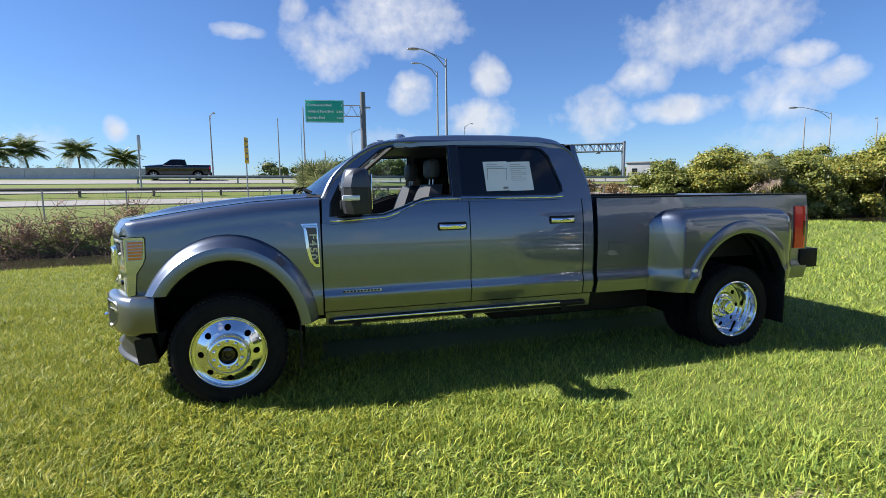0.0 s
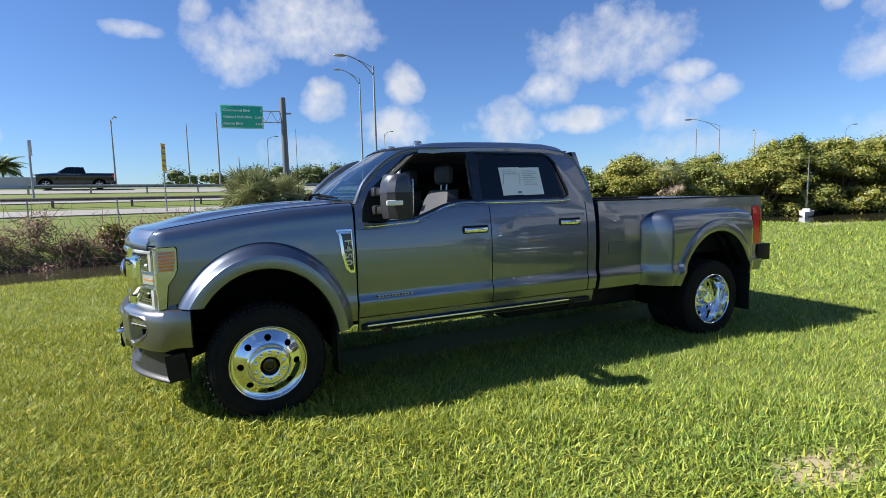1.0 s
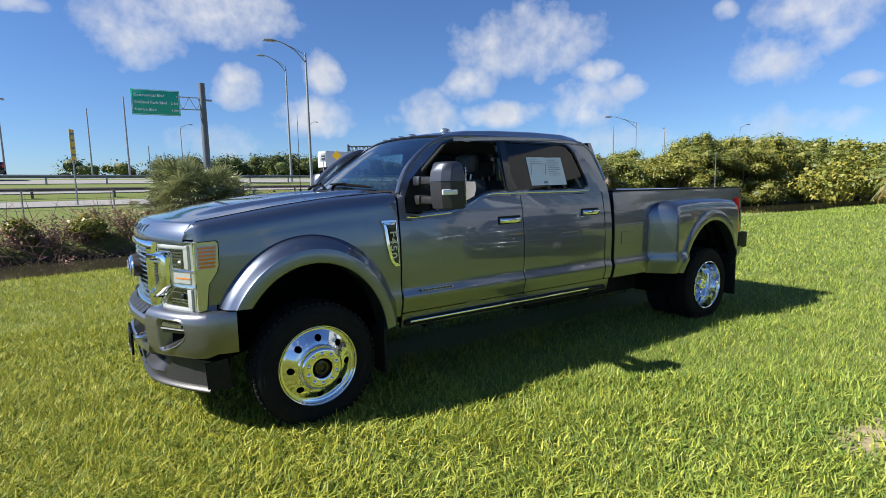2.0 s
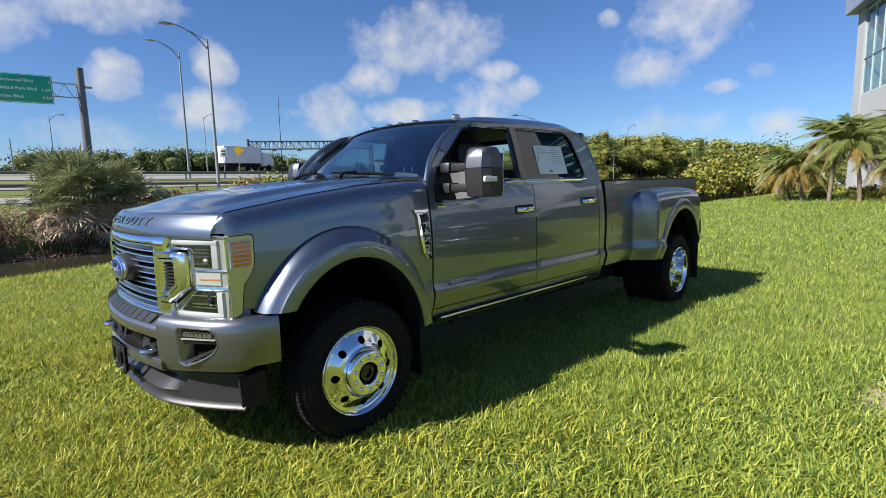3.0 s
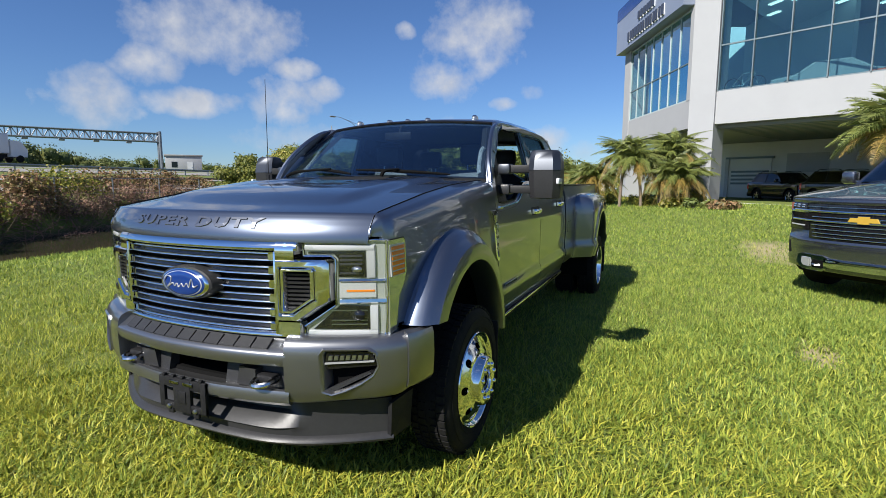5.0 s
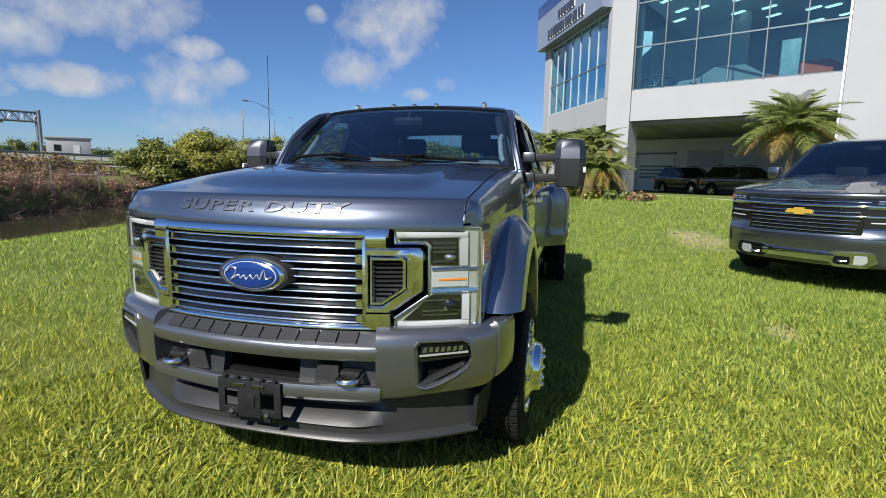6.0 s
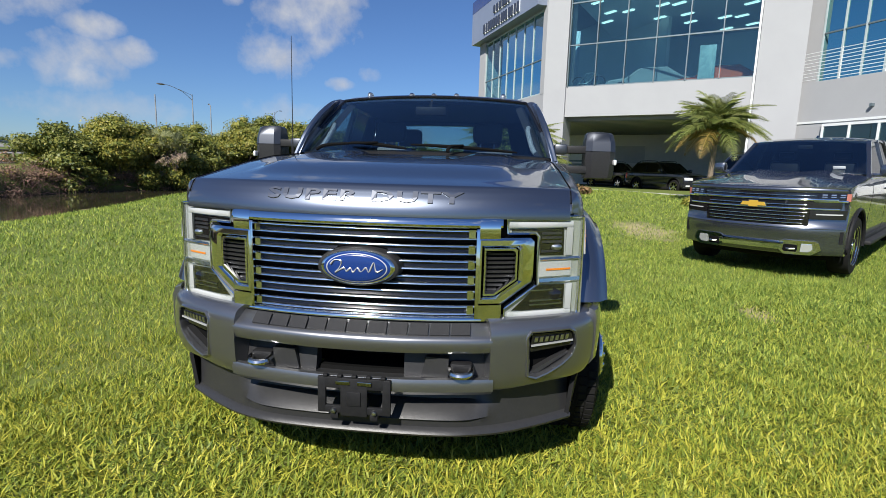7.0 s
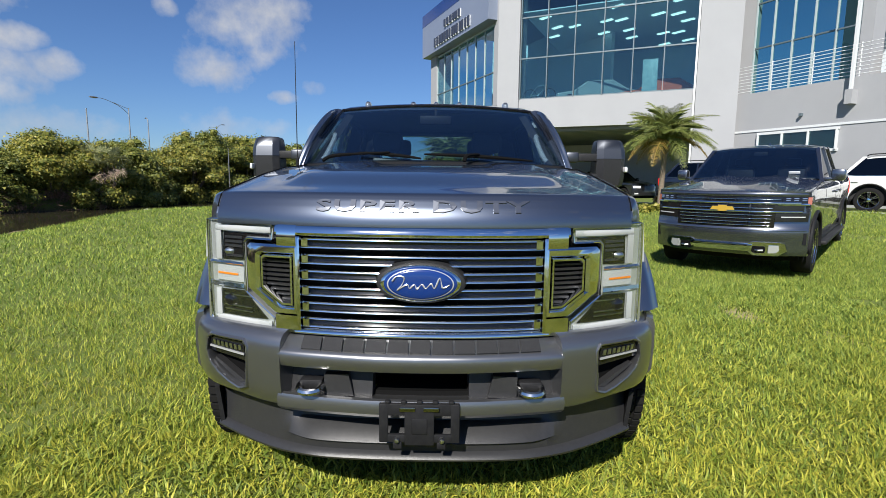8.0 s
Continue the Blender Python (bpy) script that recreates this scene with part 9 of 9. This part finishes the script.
for (x, y, z0, z1) in ((1.9, 62, 3.4, 12.0), (-1.6, 80, 4.0, 13.0), (6.0, 90, 4.0, 9.0), (62.0, 45.0, 2.6, 10.0)):
    pl = thing("pole", "plain thin grey roadside pole", "pole", pose(x, y, z0), "roadside poles")
    geo("shaft", tube([(0, 0, -0.3), (0, 0, z1 - z0)], [0.11, 0.07], 8), M["pole"], pl)
diamond = thing("diamond_sign", "yellow diamond warning sign beyond the road", "road sign", pose(24.4, 58.0, 3.2, 0, 0, -25))
geo("post", tube([(0, 0, -0.2), (0, 0, 2.2)], 0.05, 6), M["galv"], diamond)
geo("panel", loft([[(0, y, 2.1), (0.6, y, 2.7), (0, y, 3.3), (-0.6, y, 2.7)] for y in (-0.06, -0.03)]), M["sign_yellow"], diamond)
white_s = thing("speed_sign", "white rectangular road sign beyond the road", "road sign", pose(22.6, 58.0, 3.2, 0, 0, -25))
geo("post", tube([(0, 0, -0.2), (0, 0, 2.2)], 0.05, 6), M["galv"], white_s)
geo("panel", box(-0.4, 0.4, -0.06, -0.03, 1.9, 3.0, 0.02), M["sign_white"], white_s)
for z in (2.15, 2.5):
    geo("sign_bar", box(-0.22, 0.22, -0.066, -0.06, z, z + 0.16), M["gloss_black"], white_s)

# gantry
M["gantry_steel"] = material("blue_grey_steel", (0.13, 0.15, 0.18), 0.5, 0.5, second=(0.17, 0.19, 0.22), scale=2)
ga, gb = Vector((46.5, 105.0, 0)), Vector((69.4, 92.2, 0))
gantry = thing("gantry", "long steel lattice gantry spanning the highway", "gantry")
for p in (ga, gb):
    for o in (-0.8, 0.8):
        geo("leg", tube([p + Vector((o * 0.5, o, 4.0)), p + Vector((o * 0.5, o, 11.6))], 0.28, 8), M["gantry_steel"], gantry)
chords = [(o, z) for o in (-0.7, 0.7) for z in (9.6, 11.2)]
side_v = (gb - ga).normalized().cross(Vector((0, 0, 1)))
for o, z in chords:
    geo("chord", tube([ga + side_v * o + Vector((0, 0, z)), gb + side_v * o + Vector((0, 0, z))], 0.14, 6), M["gantry_steel"], gantry)
for k in range(30):
    for o in (-0.7, 0.7):
        a, b = ga.lerp(gb, k / 30) + side_v * o, ga.lerp(gb, (k + 1) / 30) + side_v * o
        geo("upright", tube([a + Vector((0, 0, 9.6)), a + Vector((0, 0, 11.2))], 0.06, 5), M["gantry_steel"], gantry)
        geo("diagonal", tube([a + Vector((0, 0, 9.6 if k % 2 else 11.2)), b + Vector((0, 0, 11.2 if k % 2 else 9.6))], 0.07, 5), M["gantry_steel"], gantry)
for k in (4, 8, 12, 16):
    geo("sensor_box", box(*(lambda q: (q.x - 0.4, q.x + 0.4, q.y - 0.3, q.y + 0.3, 9.1, 9.5))(ga.lerp(gb, k / 20)), 0.05), M["galv"], gantry)

# small utility house by the gantry
hut = thing("utility_house", "small white utility house with a flat dark roof", "house", pose(72.5, 89.5, 3.6, 0, 0, -38))
geo("wall", box(-3.3, 3.3, -2, 2, -0.5, 3.2, 0.05), M["stucco"], hut)
geo("roof", box(-3.5, 3.5, -2.2, 2.2, 3.2, 3.5, 0.05), M["soffit"], hut)
dr = geo("door", box(0.6, 1.6, -2.05, -1.98, -0.2, 2.1), M["shutter"], hut)
geo("door_handle", tube([(1.45, -2.08, 0.9), (1.45, -2.08, 1.1)], 0.03, 6), M["galv"], dr)
geo("window", box(-2.2, -1.2, -2.04, -1.98, 1.0, 2.1), M["tint_glass"], hut)

# traffic as it stands
M["trailer"] = material("white_trailer_panels", (0.62, 0.63, 0.64), 0.5, second=(0.55, 0.56, 0.57), scale=0.8)
bt = thing("box_truck", "white box trailer truck on the highway", "truck", pose(32.0, 78.0, 4.15, 0, 0, 9))
geo("trailer_box", box(-2.2, 4.2, -1.25, 1.25, 1.15, 3.75, 0.05), M["trailer"], bt)
geo("cab", prism([(4.4, 0.7), (6.6, 0.7), (6.7, 1.7), (5.9, 2.8), (4.4, 2.9)], "y", -1.15, 1.15, 0.1), M["trailer"], bt)
geo("chassis", box(-2.1, 6.2, -0.5, 0.5, 0.6, 1.1), M["black"], bt)
for x in (-1.6, -0.6, 3.0, 5.6):
    for y in (-1.05, 1.05):
        geo("wheel", moved(revolve([(0.0, -0.14), (0.28, -0.14), (0.46, -0.13), (0.5, 0), (0.46, 0.13), (0.28, 0.14), (0.0, 0.14)], 24), Matrix.Translation((x, y, 0.5))), M["rubber"], bt)
vehicle("highway_pickup", "dark crew-cab pickup on the highway lane", pose(-12.0, 48.6, 2.86, 0, 0, 9), M["black_suv"], 0.95, 3.7, 1.15, 1.0, 0.40, 1.28, CHOOD, (0.72, 1.42), 1.92, (2.62, 2.80), 4.85, bed=1.36, rim="steel", sill=0.45)

# sailing boat on the canal
boat = thing("sailing_boat", "small white sailing boat with a bare mast moored on the canal", "boat", pose(41.6, 18.8, WATER, 0, 0, 25) @ Matrix.Diagonal((0.8, 0.8, 0.9, 1)))
rings = []
for t in np.linspace(0, 1, 14):
    w = 0.62 * math.sin(math.pi * min(1, 0.22 + 0.78 * t)) ** 0.7 if t < 1 else 0.02
    w = max(0.02, 0.62 * (1 - (1 - t) ** 4) if t < 0.5 else 0.62 * (1 - ((t - 0.5) / 0.5) ** 2.2))
    x = 1.5 - 3.0 * t if False else -1.5 + 3.0 * t
    rings.append([(x, w, 0.42 + 0.1 * t), (x, w * 0.9, 0.1), (x, 0, -0.2), (x, -w * 0.9, 0.1), (x, -w, 0.42 + 0.1 * t)])
geo("hull", loft(rings), material("white_gelcoat", (0.62, 0.63, 0.66), 0.35, second=(0.55, 0.57, 0.6), scale=3), boat)
geo("deck_house", box(-0.5, 0.5, -0.32, 0.32, 0.45, 0.66, 0.08), M["trailer"], boat)
geo("mast", tube([(0.3, 0, 0.4), (0.25, 0, 5.2)], [0.045, 0.03], 8), M["galv"], boat)
geo("boom", tube([(0.3, 0, 1.0), (-1.1, 0, 0.95)], 0.03, 6), M["galv"], boat)
for e in ((1.45, 0, 0.5), (-1.45, 0, 0.45)):
    geo("stay", tube([e, (0.25, 0, 5.1)], 0.006, 4), M["galv"], boat)
bol = thing("bollard", "short pale post at the lawn's far edge", "bollard", pose(33.5, 2.2, 0.55))
geo("shaft", tube([(0, 0, -0.2), (0, 0, 0.95)], 0.12, 10), M["drive"], bol)
log = thing("driftwood", "pale driftwood log lying at the water's edge", "log", pose(14.2, 14.2, WATER + 0.03, 0, 0, 12))
geo("wood", tube(curve_points([(-1.2, 0, 0.05), (-0.4, 0.1, 0.12), (0.5, 0.05, 0.1), (1.3, -0.1, 0.04)], 12), [0.05, 0.07, 0.08, 0.08, 0.09, 0.08, 0.08, 0.07, 0.07, 0.06, 0.05, 0.03], 8), M["dry"], log)
rock_mat = material("pale_limestone", (0.45, 0.42, 0.36), 0.9, second=(0.30, 0.28, 0.24), scale=6, bump=0.5, bump_scale=20)
rr = random.Random(12)
for k, (x, y, s) in enumerate([(16.8, 11.4, 0.3), (19.8, 12.3, 0.45), (20.6, 12.0, 0.3), (22.5, 10.6, 0.35), (18.2, 12.2, 0.22)]):
    st = tagged(new("stone"), "pale limestone rock at the canal's edge", "stone", "stones on the shore")
    st.matrix_world = pose(x, y, float(height(x, y)))
    pts = [Vector((rr.uniform(-1, 1), rr.uniform(-1, 1), rr.uniform(-0.6, 0.7))).normalized() * s * rr.uniform(0.7, 1.1) for _ in range(26)]
    bm = bmesh.new()
    for p in pts:
        bm.verts.new((p.x, p.y, p.z * 0.6))
    bmesh.ops.convex_hull(bm, input=bm.verts)
    part("rock", bm, rock_mat, st, smooth=False)
